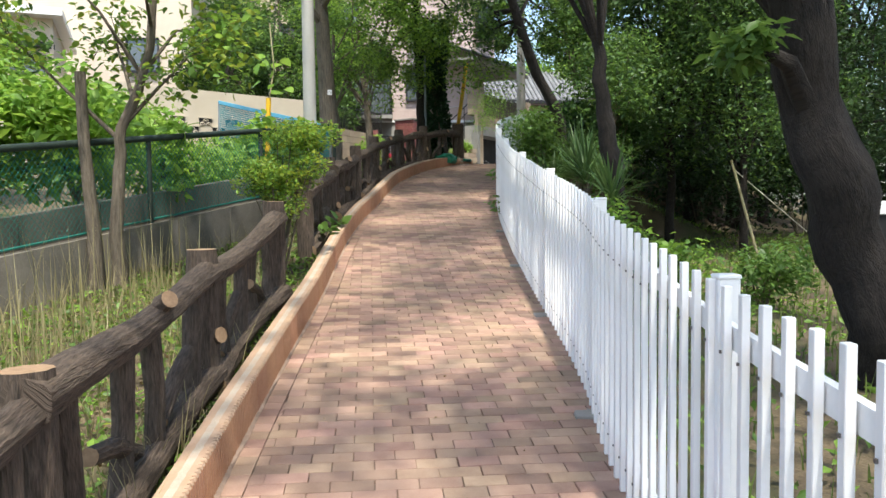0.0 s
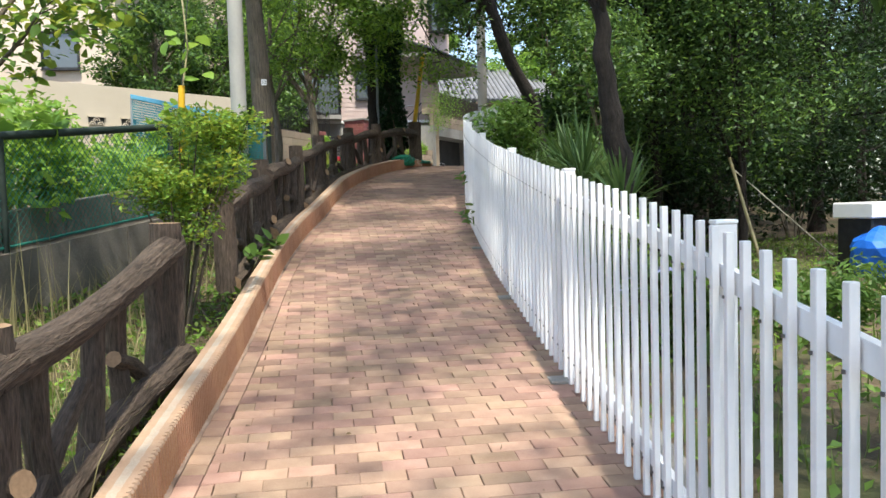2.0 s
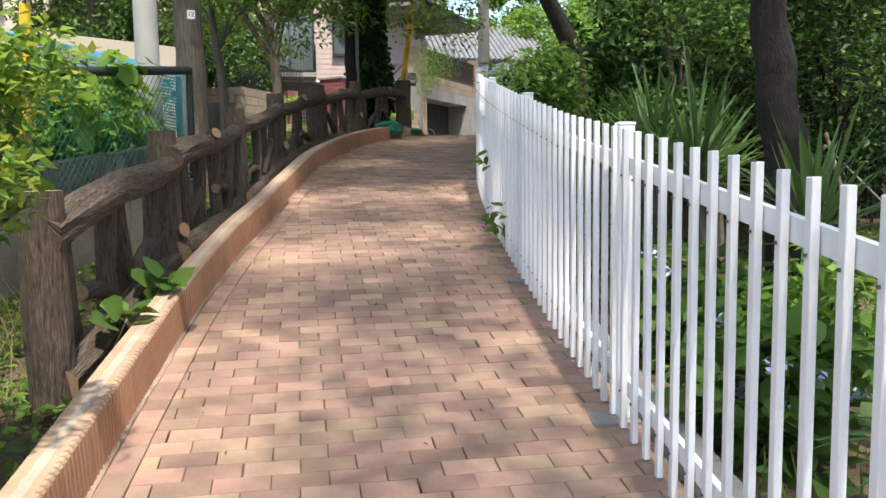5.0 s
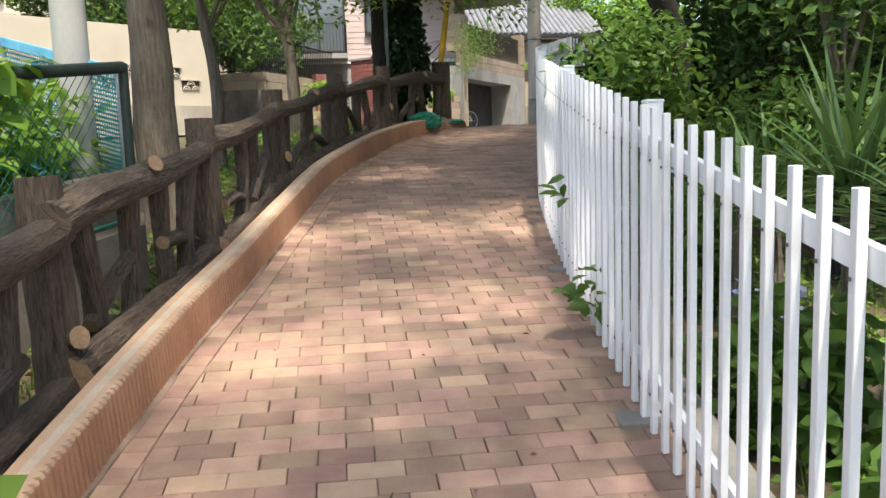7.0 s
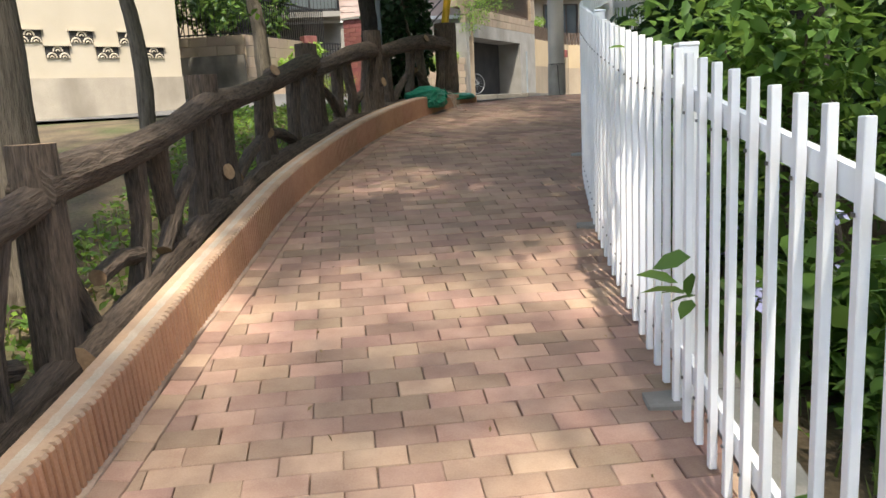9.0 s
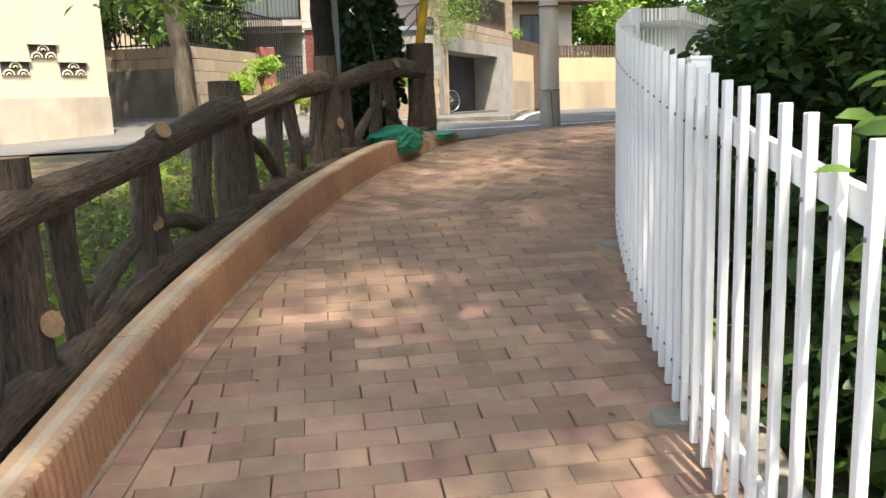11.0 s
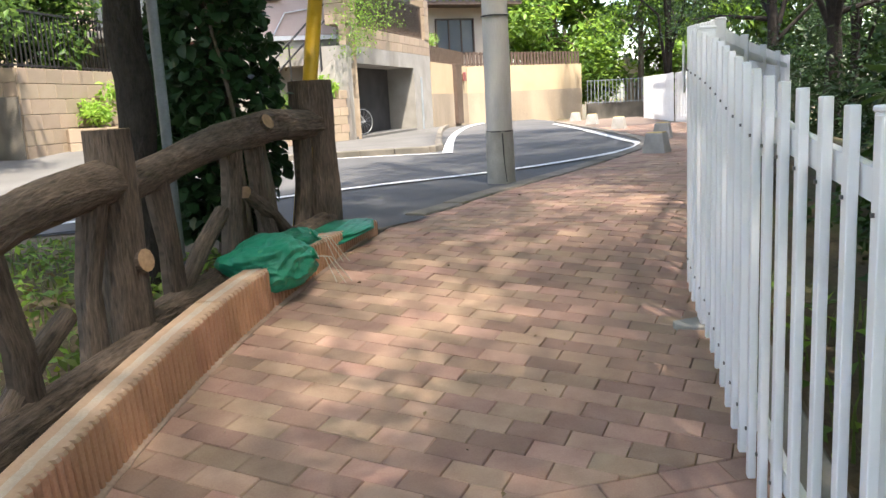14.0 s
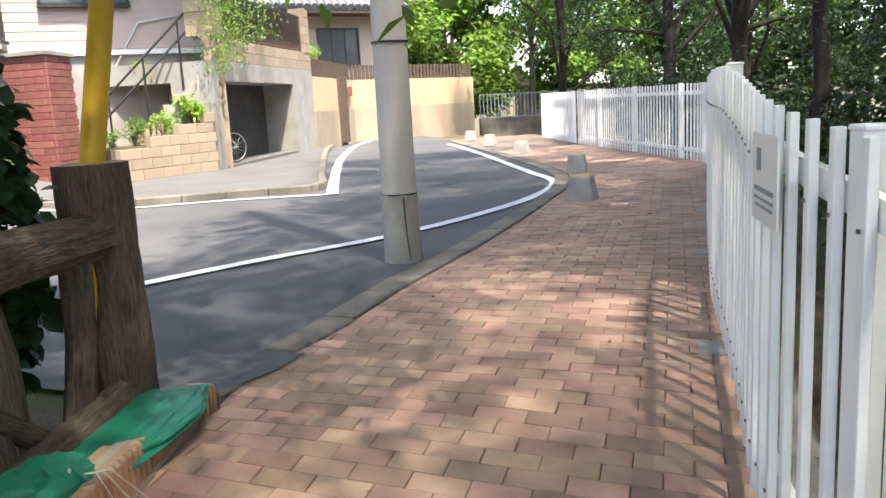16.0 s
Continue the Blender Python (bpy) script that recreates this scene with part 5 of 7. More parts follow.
# ---- bollards, sacks, small street things ----
def bollard(x, y, rz):
    t = thing("bollard", (x, y, gz(y)), "squat tapered stone bollard with a worn ochre top", "bollard", "bollards")
    b = Build()
    v = []
    for s, z in ((0.155, 0.0), (0.15, 0.03), (0.115, 0.25), (0.105, 0.265)):
        v += [(-s, -s, z), (s, -s, z), (s, s, z), (-s, s, z)]
    b.add(v, [(k * 4 + i, k * 4 + (i + 1) % 4, k * 4 + 4 + (i + 1) % 4, k * 4 + 4 + i) for k in range(3) for i in range(4)])
    o = b.done("body", M_STONE)
    o.parent = t
    b = Build()
    b.add([(-0.105, -0.105, 0.265), (0.105, -0.105, 0.265), (0.105, 0.105, 0.265), (-0.105, 0.105, 0.265), (-0.095, -0.095, 0.275), (0.095, -0.095, 0.275), (0.095, 0.095, 0.275), (-0.095, 0.095, 0.275)],
          [(4, 5, 6, 7), (0, 1, 5, 4), (1, 2, 6, 5), (2, 3, 7, 6), (3, 0, 4, 7)])
    o = b.done("cap", M_OCHRE)
    o.parent = t
    t.rotation_euler = (0, 0, rz)
    return t


first_b = bollard(7.3, 25.35, 0.75)
for x, y in ((9.05, 28.2), (10.55, 32.7), (11.65, 36.4), (12.6, 39.6)):
    copy_thing(first_b, pose(x, y, gz(y), 0, 0, 50))


def sack(c, s, rz, seed, label, neck=None):
    t = thing("sandbag", (c[0], c[1], c[2] - s[2]), label, "sandbag", "green sandbags")
    bm = bmesh.new()
    bmesh.ops.create_icosphere(bm, subdivisions=6, radius=1)
    for v in bm.verts:
        p = v.co.copy()
        q = Vector((math.copysign(abs(p.x) ** 0.75, p.x), math.copysign(abs(p.y) ** 0.8, p.y), p.z))
        w = noise.noise(p * 1.6 + Vector((0, seed, 0)))
        f = 1 + 0.22 * noise.noise(p * 1.5 + Vector((seed, 0, 0))) - 0.16 * abs(noise.noise(Vector((p.x * 1.3 + w, p.y * 3.5, p.z * 3.5 + seed)))) - 0.06 * abs(noise.noise(Vector((p.x * 5 + 2 * w, p.y * 6, p.z * 6 - seed)))) + 0.08
        q *= f
        v.co = Vector((q.x * s[0], q.y * s[1], max(q.z, -0.75) * s[2]))
    me = bpy.data.meshes.new("sack_body")
    bm.to_mesh(me)
    bm.free()
    me.materials.append(M_SACK)
    me.polygons.foreach_set("use_smooth", [True] * len(me.polygons))
    o = new("sack_body", me)
    o.parent = t
    o.location = (0, 0, s[2] * 0.8)
    t.rotation_euler = rz if isinstance(rz, tuple) else (0, 0, rz)
    if neck:
        b = Build()
        a = Vector(neck[0])
        pts = [a, a + Vector(neck[1]) * 0.35, a + Vector(neck[1]) * 0.5, a + Vector(neck[1]) * 0.75]
        b.tube(pts, [0.085, 0.03, 0.02, 0.036], 16, cap=1, rough=0.45, seed=seed)
        o = b.done("sack_neck", M_SACK, smooth_on=True)
        o.parent = t
        b = Build()
        b.tube([pts[1] + Vector((0.024 * math.cos(q), 0.0, 0.024 * math.sin(q))) for q in np.linspace(0, 6.2, 12)], [0.006] * 12, 5)
        for k in range(3):
            e = pts[1] + Vector((0.04 + 0.07 * k, -0.12 - 0.02 * k, -0.15 - 0.02 * k))
            b.tube([pts[1], pts[1].lerp(e, 0.4) + Vector((0, -0.02, 0.06)), e], [0.0024] * 3, 5)
        o = b.done("tie_string", M_STRING)
        o.parent = t
    return t


sack((1.90, 19.86, 2.59), (0.26, 0.20, 0.14), 1.02, 3.0, "bulging green woven sandbag slumped over the kerb", ((0.12, -0.15, 0.12), (0.03, -0.07, 0.03)))
sack((2.06, 20.24, 2.60), (0.18, 0.14, 0.09), 1.1, 5.0, "small tied green sandbag resting against the larger one", ((0.02, -0.08, 0.11), (0.02, -0.05, 0.04)))
sack((2.34, 20.70, 2.575), (0.38, 0.19, 0.05), (-0.06, -0.03, 1.0), 8.0, "flat empty green sandbag lying along the kerb")

# number plate on the trunk, notice on the fence
def notice(name, m, w, h, label, bars, digits=None, slots=(M_PLATE, M_TEXT)):
    t = thing(name, m.translation, label, "sign")
    b = Build().box((0, 0, 0), (w, h, 0.006), ch=0.001)
    o = b.done("plate", slots[0])
    o.parent = t
    if digits:
        cu = bpy.data.curves.new("digits", "FONT")
        cu.body, cu.size, cu.align_x, cu.align_y, cu.extrude = digits, h * 0.75, "CENTER", "CENTER", 0.0005
        o = new("digits", cu)
        dg = bpy.context.evaluated_depsgraph_get()
        me = bpy.data.meshes.new_from_object(o.evaluated_get(dg))
        bpy.data.objects.remove(o)
        o = new("digits", me)
        me.materials.append(slots[1])
        o.parent = t
        o.location = (0, 0, 0.0045)
    for (x, y, bw_, bh) in bars:
        o = Build().box((x, y, 0.0045), (bw_, bh, 0.003)).done("text_bar", slots[1])
        o.parent = t
    t.matrix_basis = m
    return t


notice("number_plate", Matrix.Translation((-0.665, 14.10, 3.42)) @ Matrix.Rotation(radians(10), 4, "Z") @ Matrix.Rotation(radians(90), 4, "X"), 0.075, 0.085, "small white plate with the number 12 on the trunk", [], "12")
sN = WHITE_L.s_at_y(19.25)
pN, dN = WHITE_L.at(sN), WHITE_L.way(sN)
qN = pN - np.array([dN[1], -dN[0]]) * 0.028
notice("fence_notice", Matrix.Translation((qN[0], qN[1], gz(qN[1]) + 1.12)) @ Matrix.Rotation(math.atan2(dN[1], dN[0]) + math.pi, 4, "Z") @ Matrix.Rotation(radians(90), 4, "X"), 0.3, 0.24,
       "white notice with grey lines of print on the pickets", [(0, -0.03, 0.22, 0.012), (0, -0.055, 0.22, 0.007), (0, -0.075, 0.2, 0.007), (-0.06, 0.05, 0.045, 0.06)], slots=(M_PLATE, M_TEAL))


# ---- planting on the log-fence side ----
def at_land(x, y, dz=0.0):
    return (x, y, land(x, y) - 0.05 + dz)


def ring_limbs(rng, c, rad, zs, n, r0, r1, start=(0.45, 0.95)):
    """n limbs whose tips lie round an axis at the given heights."""
    out = []
    for i in range(n):
        a = 2.4 * i + rng.uniform(-0.4, 0.4)
        z = zs[0] + (zs[1] - zs[0]) * (i + 0.5) / n
        f = rad * rng.uniform(0.45, 1.0)
        out.append((rng.uniform(*start), (c[0] + math.cos(a) * f, c[1] + math.sin(a) * f, z), rng.uniform(r0, r1)))
    return out


def shade_crown_tips(rng, y0, y1, shift, zs, step=1.15, across=(0.1, -1.1, -2.3)):
    """Limb tips of an added unseen high crown that spreads along the path, set off towards the sun to shade it."""
    return [(Line(WHITE, 0).by_y(y) + w + shift[0] + rng.uniform(-0.3, 0.3), y + shift[1] + rng.uniform(-0.3, 0.3), rng.uniform(*zs))
            for y in np.arange(y0, y1, step) for w in across]


R = np.random.RandomState(5)
# unseen high crown, added to keep the sun off path and road
HIGH_SHADE = shade_crown_tips(R, 17.4, 25.5, (0.45, -3.1), (8.4, 9.4), 1.05, (0.3, -0.7, -1.7, -2.7, -3.8))
# pollarded tree by the wire fence, with its sawn neighbour
tree(at_land(-2.55, 8.05), "young tree with yellow-green leaves beside the wire fence", [at_land(-2.45, 8.05), (-2.42, 8.02, 1.6), (-2.38, 8.05, 2.2), (-2.1, 8.1, 3.0), (-2.0, 8.2, 4.2)], 0.07,
     [(0.5, (-3.4, 7.9, 3.2), 0.45), (0.55, (-1.7, 7.9, 2.9), 0.45), (0.6, (-2.6, 8.6, 3.3), 0.5), (0.7, (-1.5, 8.5, 3.3), 0.45), (0.7, (-2.8, 7.6, 3.7), 0.5), (0.8, (-1.9, 7.4, 3.6), 0.5),
      (0.9, (-2.6, 8.4, 4.3), 0.6), (0.95, (-1.6, 8.0, 4.4), 0.6), (1.0, (-2.1, 8.3, 5.0), 0.7), (0.9, (-3.4, 8.4, 4.5), 0.6), (0.95, (-1.2, 7.3, 5.0), 0.6)],
     [L_YELLOW, L_LIGHT, L_MID], 0.09, 70, seed=4, clump_r=0.75, ratio=0.6, full=True)
stump = thing("sawn_trunk", at_land(-2.62, 7.9), "pale sawn-off tree trunk beside the wire fence", "trunk")
b = Build()
b.tube([at_land(-2.60, 7.9, -0.1), (-2.62, 7.9, 1.3), (-2.68, 7.92, 2.1), (-2.70, 7.93, 2.78)], [0.075, 0.062, 0.055, 0.05], 12, cap=1, rough=0.2, seed=3)
under(b.done("trunk", [M_BARK, M_LOGEND], smooth_on=True), stump)

# clipped bright shrub in the gap of the log fence
rg = np.random.RandomState(8)
sh = thing("shrub", at_land(-0.98, 8.3), "rounded bright green shrub in the gap of the log fence", "shrub")
b = Build()
sc = []
for i in range(18):
    a, f = i * 2.4, rg.uniform(0.1, 0.42)
    tip = (-0.82 + math.cos(a) * f, 8.3 + math.sin(a) * f, 1.5 + 0.74 * rg.rand())
    b.tube([at_land(-0.98 + 0.05 * math.cos(a), 8.3 + 0.05 * math.sin(a)), (-0.9 + math.cos(a) * f * 0.4, 8.3 + math.sin(a) * f * 0.4, 1.35), tip], [0.014, 0.01, 0.004], 6)
    sc.append(tip)
under(b.done("stems", M_BARK, smooth_on=True), sh)
pts = np.concatenate([clump(rg, c, 0.19, 300, 0.8) for c in sc])
leaves("foliage", pts, 0.052, [L_LIGHT, L_YELLOW, L_MID], sh, rng=rg, droop=-0.2)

# tall trunk with the number plate, broad crown above; its highest limbs are unseen, added for shade
tree(at_land(-0.79, 14.35), "tall tree with a thick grey-brown trunk behind the wire fence", [at_land(-0.71, 14.35, -0.1), (-0.72, 14.36, 3.0), (-0.80, 14.42, 5.0), (-0.95, 14.5, 9.5)], 0.18,
     [(0.62, (-2.4, 13.2, 6.2), 0.9), (0.66, (0.6, 13.4, 6.3), 0.9), (0.7, (-1.8, 15.8, 6.6), 0.9), (0.75, (0.4, 15.4, 6.8), 0.9), (0.85, (-1.2, 13.0, 7.6), 0.9), (0.9, (-2.4, 14.8, 7.7), 0.9), (0.9, (0.3, 14.2, 7.9), 0.9), (1.0, (-0.8, 14.8, 8.6), 0.9)] + [(0.97, c, 0.85) for c in shade_crown_tips(R, 10.9, 17.6, (0.5, -3.8), (9.4, 10.4), 2.1, (0.1, -0.95, -2.0, -3.0))],
     [L_MID, L_LIGHT], 0.10, 190, seed=12, clump_r=0.8, twigs=5)
# slender trees along the strip; two carry added unseen limbs that shade the path
tree(at_land(-0.63, 16.85), "slender forked garden tree with glossy leaves", [at_land(-0.63, 16.85, -0.1), (-0.62, 16.9, 3.0), (-0.75, 16.9, 3.9), (-0.7, 17.0, 5.0)], 0.075,
     ring_limbs(R, (-0.6, 17.0), 1.1, (3.7, 5.8), 11, 0.35, 0.6), [L_LIGHT, L_MID], 0.09, 85, seed=21, clump_r=0.8)
tree(at_land(-0.02, 20.2), "double-stemmed tree on the grass strip", [at_land(0.02, 20.2, -0.1), (0.0, 20.2, 3.4), (-0.1, 20.2, 4.3), (-0.25, 20.3, 5.8)], 0.105,
     [(0.45, (0.35, 20.4, 4.8), 0.3), (0.45, (-0.55, 20.1, 4.9), 0.3)] + ring_limbs(R, (-0.1, 20.3), 1.5, (4.6, 7.2), 14, 0.5, 0.8) + [(0.97, c, 1.0) for c in HIGH_SHADE if c[0] < 0.3], [L_LIGHT, L_MID], 0.115, 145, seed=22, clump_r=0.8)
tree(at_land(1.25, 20.3), "tall dark-barked tree behind the log fence", [at_land(1.25, 20.3, -0.1), (1.3, 20.32, 3.6), (1.25, 20.35, 5.0), (1.2, 20.4, 7.0), (1.3, 20.2, 9.0)], 0.115,
     ring_limbs(R, (1.2, 20.4), 1.7, (4.7, 8.2), 15, 0.5, 0.9, (0.55, 1.0)) + [(0.97, c, 1.0) for c in HIGH_SHADE if c[0] >= 0.3], [L_MID, L_LIGHT], 0.115, 145, bark=M_BARKD, seed=23, clump_r=0.8)
pipe = thing("grey_pipe", at_land(1.42, 20.5), "slim grey steel post beside the tree", "post")
under(Build().tube([at_land(1.42, 20.5), (1.42, 20.5, 5.2)], [0.03, 0.03], 10).done("shaft", M_TEAL, smooth_on=True), pipe)
# ivy-clad column
iv = thing("ivy_column", at_land(1.75, 20.95), "dense dark ivy climbing a trunk behind the fence", "ivy")
rg = np.random.RandomState(31)
b = Build()
b.tube([at_land(1.75, 20.95, -0.1), (1.74, 20.95, 4.0), (1.7, 21.0, 6.2)], [0.12, 0.1, 0.07], 10, rough=0.2)
b.tube([(1.85, 20.72, 2.5), (1.8, 20.7, 3.4), (1.66, 20.66, 4.2)], [0.016, 0.014, 0.01], 6)
under(b.done("trunk", M_BARK, smooth_on=True), iv)
n = 9000
a, h = rg.uniform(0, 2 * math.pi, n), rg.uniform(0, 1, n)
rr = (0.34 + 0.09 * np.sin(h * 9 + a * 2) + 0.08 * np.sin(a * 3 + h * 4)) * np.where(h < 0.12, 0.6 + h * 3.3, 1.0) * (rg.uniform(0.35, 1, n) ** 0.4)
leaves("foliage", np.stack([1.66 + np.cos(a) * rr, 20.97 + np.sin(a) * rr, 2.62 + h * 3.5], 1), 0.085, L_IVY, iv, rng=rg, droop=0.7, ratio=0.85, full=True)
stumpw = thing("cut_stump", at_land(1.95, 20.72), "cut pale tree stump behind the log fence", "stump")
b = Build()
b.tube([at_land(1.95, 20.72, -0.1), (1.95, 20.72, 2.9), (1.92, 20.70, 3.22)], [0.08, 0.06, 0.045], 12, cap=1, rough=0.2)
under(b.done("trunk", [M_BARK, M_LOGEND], smooth_on=True), stumpw)


def bush(c, r, n, size, m, label, seed, flat=0.8, name="bush", ratio=0.5, lumps=7, full=False):
    """A leafy mass of several lumps on short stems."""
    rg = np.random.RandomState(seed)
    t = thing(name, (c[0], c[1], c[2] - r * flat), label, "bush")
    st_, ps = Build(), []
    for i in range(lumps):
        p = clump(rg, c, r * 0.75, 1, flat)[0]
        st_.tube([(c[0], c[1], c[2] - r * flat - 0.1), ((p[0] + c[0]) / 2, (p[1] + c[1]) / 2, c[2] - 0.2 * r), p], [0.02, 0.013, 0.004], 5)
        ps.append(clump(rg, p, r * rg.uniform(0.45, 0.7), n // lumps, flat))
    under(st_.done("stems", M_BARK, smooth_on=True), t)
    leaves("foliage", np.concatenate(ps), size, m, t, rng=rg, ratio=ratio, full=full)
    return t


# garden greens beyond the wire fence
for i, (x, y, dz, r, s, m) in enumerate([(-3.6, 10.3, 1.5, 1.0, 0.16, L_LIGHT), (-4.6, 9.4, 1.6, 1.0, 0.17, L_LIGHT), (-5.3, 11.2, 1.8, 1.2, 0.16, L_LIGHT), (-6.6, 9.6, 1.9, 1.2, 0.16, L_LIGHT), (-2.7, 11.2, 0.95, 0.75, 0.11, L_LIGHT),
                                         (-1.9, 12.1, 0.9, 0.7, 0.10, L_LIGHT), (-1.5, 12.9, 0.8, 0.6, 0.12, L_LIGHT), (-4.0, 13.0, 1.2, 1.0, 0.12, L_LIGHT), (-6.5, 13.8, 2.2, 1.4, 0.13, L_MID), (-4.2, 7.4, 1.0, 0.8, 0.13, L_LIGHT), (-5.6, 6.6, 1.3, 1.0, 0.13, L_LIGHT), (-7.6, 7.6, 1.8, 1.2, 0.15, L_LIGHT)]):
    bush((x, y, land(x, y) + dz), r, 2100, s * 1.15, m, "lush light green garden plants behind the wire fence", 40 + i, 0.95)
# a climbing plant with broad leaves over the net corner
vn = thing("climbing_vine", (-1.3, 12.2, 1.4), "broad-leaved climbing vine on the wire fence", "vine")
rg = np.random.RandomState(61)
pts = []
for i in range(9):
    k = rg.uniform(0.2, 4.5)
    pts.append(clump(rg, tuple(cl(k, rg.uniform(-0.7, 0.1), 0.08)), 0.22, 26, 1.0))
leaves("foliage", np.concatenate(pts), 0.15, L_LIGHT, vn, rng=rg, ratio=0.85, full=True)
b = Build()
b.tube([(-1.38, 11.42, 2.9), (-1.3, 11.45, 3.4), (-1.35, 11.5, 4.0)], [0.01] * 3, 5)
under(b.done("stem", M_STEM), vn)
leaves("top_foliage", clump(rg, (-1.33, 11.45, 3.45), 0.32, 16, 1.4), 0.17, L_LIGHT, vn, rng=rg, ratio=0.85, full=True)
# dark garden trees before the cream house
for i, (x, y, r, z0, z1) in enumerate([(-4.6, 26.9, 1.3, 4.4, 7.4), (-2.7, 27.9, 1.3, 4.6, 8.0), (-3.6, 33.0, 1.6, 5.0, 10.5), (-1.6, 31.8, 1.0, 4.6, 6.4), (-2.6, 34.0, 1.5, 6.0, 11.5), (-5.2, 30.0, 1.2, 5.0, 9.0)]):
    tree((x, y, 2.6), "dark evergreen garden tree behind the cream wall", [(x, y, 2.5), (x, y, 4.5), (x + 0.1, y, z1 - 0.6)], 0.09, ring_limbs(R, (x, y), r, (z0, z1), 12, 0.5, 0.8), [L_FOREST, L_MID], 0.17, 110, seed=70 + i, clump_r=0.85, group="garden trees")
for i, (x, y, z, r) in enumerate([(-1.8, 30.6, 4.75, 0.5), (-2.9, 30.9, 4.8, 0.5), (-0.9, 31.4, 4.6, 0.4), (-4.2, 31.2, 4.8, 0.6)]):
    bush((x, y, z), r, 900, 0.11, L_MID, "leafy shrub behind the iron railing", 80 + i)

# planter, pots and flowers at the gate
pl2 = thing("planter", (-0.35, 30.4, 2.8), "low tan block planter below the block wall", "planter")
blocks(pl2, (-0.72, 30.2), (0.18, 30.65), 2.78, 3.24, 0.23, 0.45, M_BLOCK, 0.14)
blocks(pl2, (0.18, 30.65), (0.42, 31.5), 2.78, 3.24, 0.23, 0.45, M_BLOCK, 0.14)
solid(pl2, [(-0.7, 30.35), (0.1, 30.75), (0.25, 31.4), (-0.25, 31.4)], 2.78, 3.18, M_SOIL, "soil")
bush((-0.35, 30.7, 3.5), 0.32, 500, 0.10, L_LIGHT, "light green shrub in the planter", 91)
bush((0.05, 31.2, 3.85), 0.42, 600, 0.12, L_LIGHT, "tall light green shrub in the planter", 92)


def strap_plant(c, n, length, m, label, seed, width=0.035, name="strap_plant", arch=0.5, up=1.0, spread=1.0, cat="plant"):
    """A rosette of long arching blades, each a creased strip."""
    rg = np.random.RandomState(seed)
    t = thing(name, c, label, cat)
    b = Build()
    for i in range(n):
        a = rg.uniform(0, 2 * math.pi)
        el = rg.uniform(0.15, 1.35) * up
        L = length * rg.uniform(0.65, 1.1)
        d = Vector((math.cos(a) * math.cos(el) * spread, math.sin(a) * math.cos(el) * spread, math.sin(el))).normalized()
        side = Vector((-math.sin(a), math.cos(a), 0))
        w = width * rg.uniform(0.7, 1.15)
        p = Vector(c) + Vector((rg.normal() * 0.03, rg.normal() * 0.03, rg.uniform(0, 0.15)))
        v, prev = [], p
        for k in range(6):
            u = k / 5
            g = Vector((0, 0, -arch * u * u * L * math.cos(el)))
            q = p + d * L * u + g
            ww = w * (0.6 + 0.8 * u if u < 0.4 else 0.92 * (1 - ((u - 0.4) / 0.6) ** 1.6) + 0.02)
            crease = Vector((0, 0, -0.35 * ww))
            v += [q - side * ww, q + crease, q + side * ww]
        b.add(v, [(3 * k + j, 3 * k + j + 1, 3 * k + j + 4, 3 * k + j + 3) for k in range(5) for j in (0, 1)])
    o = under(b.done("blades", m), t)
    o["kind"] = "stuff"
    return t


pot = thing("flower_pot", (0.35, 30.55, 2.78), "pale flower pot with a yellow-green strap plant", "pot")
under(Build().tube([(0.3, 30.4, 2.78), (0.3, 30.4, 3.06), (0.3, 30.4, 3.08)], [0.10, 0.14, 0.15], 16).done("pot", M_TERRA, smooth_on=True), pot)
strap_plant((0.3, 30.4, 3.06), 70, 0.65, L_YELLOW, "yellow-green arching strap leaves in a pot", 95, 0.016, arch=0.9)
rg = np.random.RandomState(97)
fl = thing("flowering_plant", (0.75, 31.2, 2.8), "potted plant with bright red flowers", "flowers")
leaves("foliage", clump(rg, (0.75, 31.2, 3.15), 0.22, 200, 0.7), 0.07, L_LIGHT, fl, rng=rg)
leaves("petals", clump(rg, (0.75, 31.1, 3.3), 0.14, 160, 0.6), 0.05, M_RED, fl, rng=rg, ratio=0.9)
under(Build().tube([(0.75, 31.2, 2.78), (0.75, 31.2, 3.02)], [0.09, 0.12], 14).done("pot", M_TERRA, smooth_on=True), fl)

# greens by the stairs and on the terrace
for i, (x, y, z, r, n, s, m) in enumerate([(3.0, 33.5, 3.5, 0.3, 450, 0.07, L_MID), (3.55, 33.95, 3.6, 0.3, 450, 0.07, L_LIGHT), (4.05, 34.25, 3.85, 0.34, 500, 0.11, L_LIGHT), (2.6, 33.2, 3.35, 0.25, 350, 0.06, L_MID), (1.0, 32.0, 3.1, 0.32, 420, 0.07, L_YELLOW),
                                           (3.3, 35.2, 4.6, 0.3, 350, 0.08, L_LIGHT), (9.2, 44.6, 5.4, 0.5, 600, 0.1, L_LIGHT), (7.8, 42.5, 5.6, 0.4, 450, 0.1, L_YELLOW)]):
    bush((x, y, z), r, n, s, m, "small garden shrub by the steps", 110 + i)
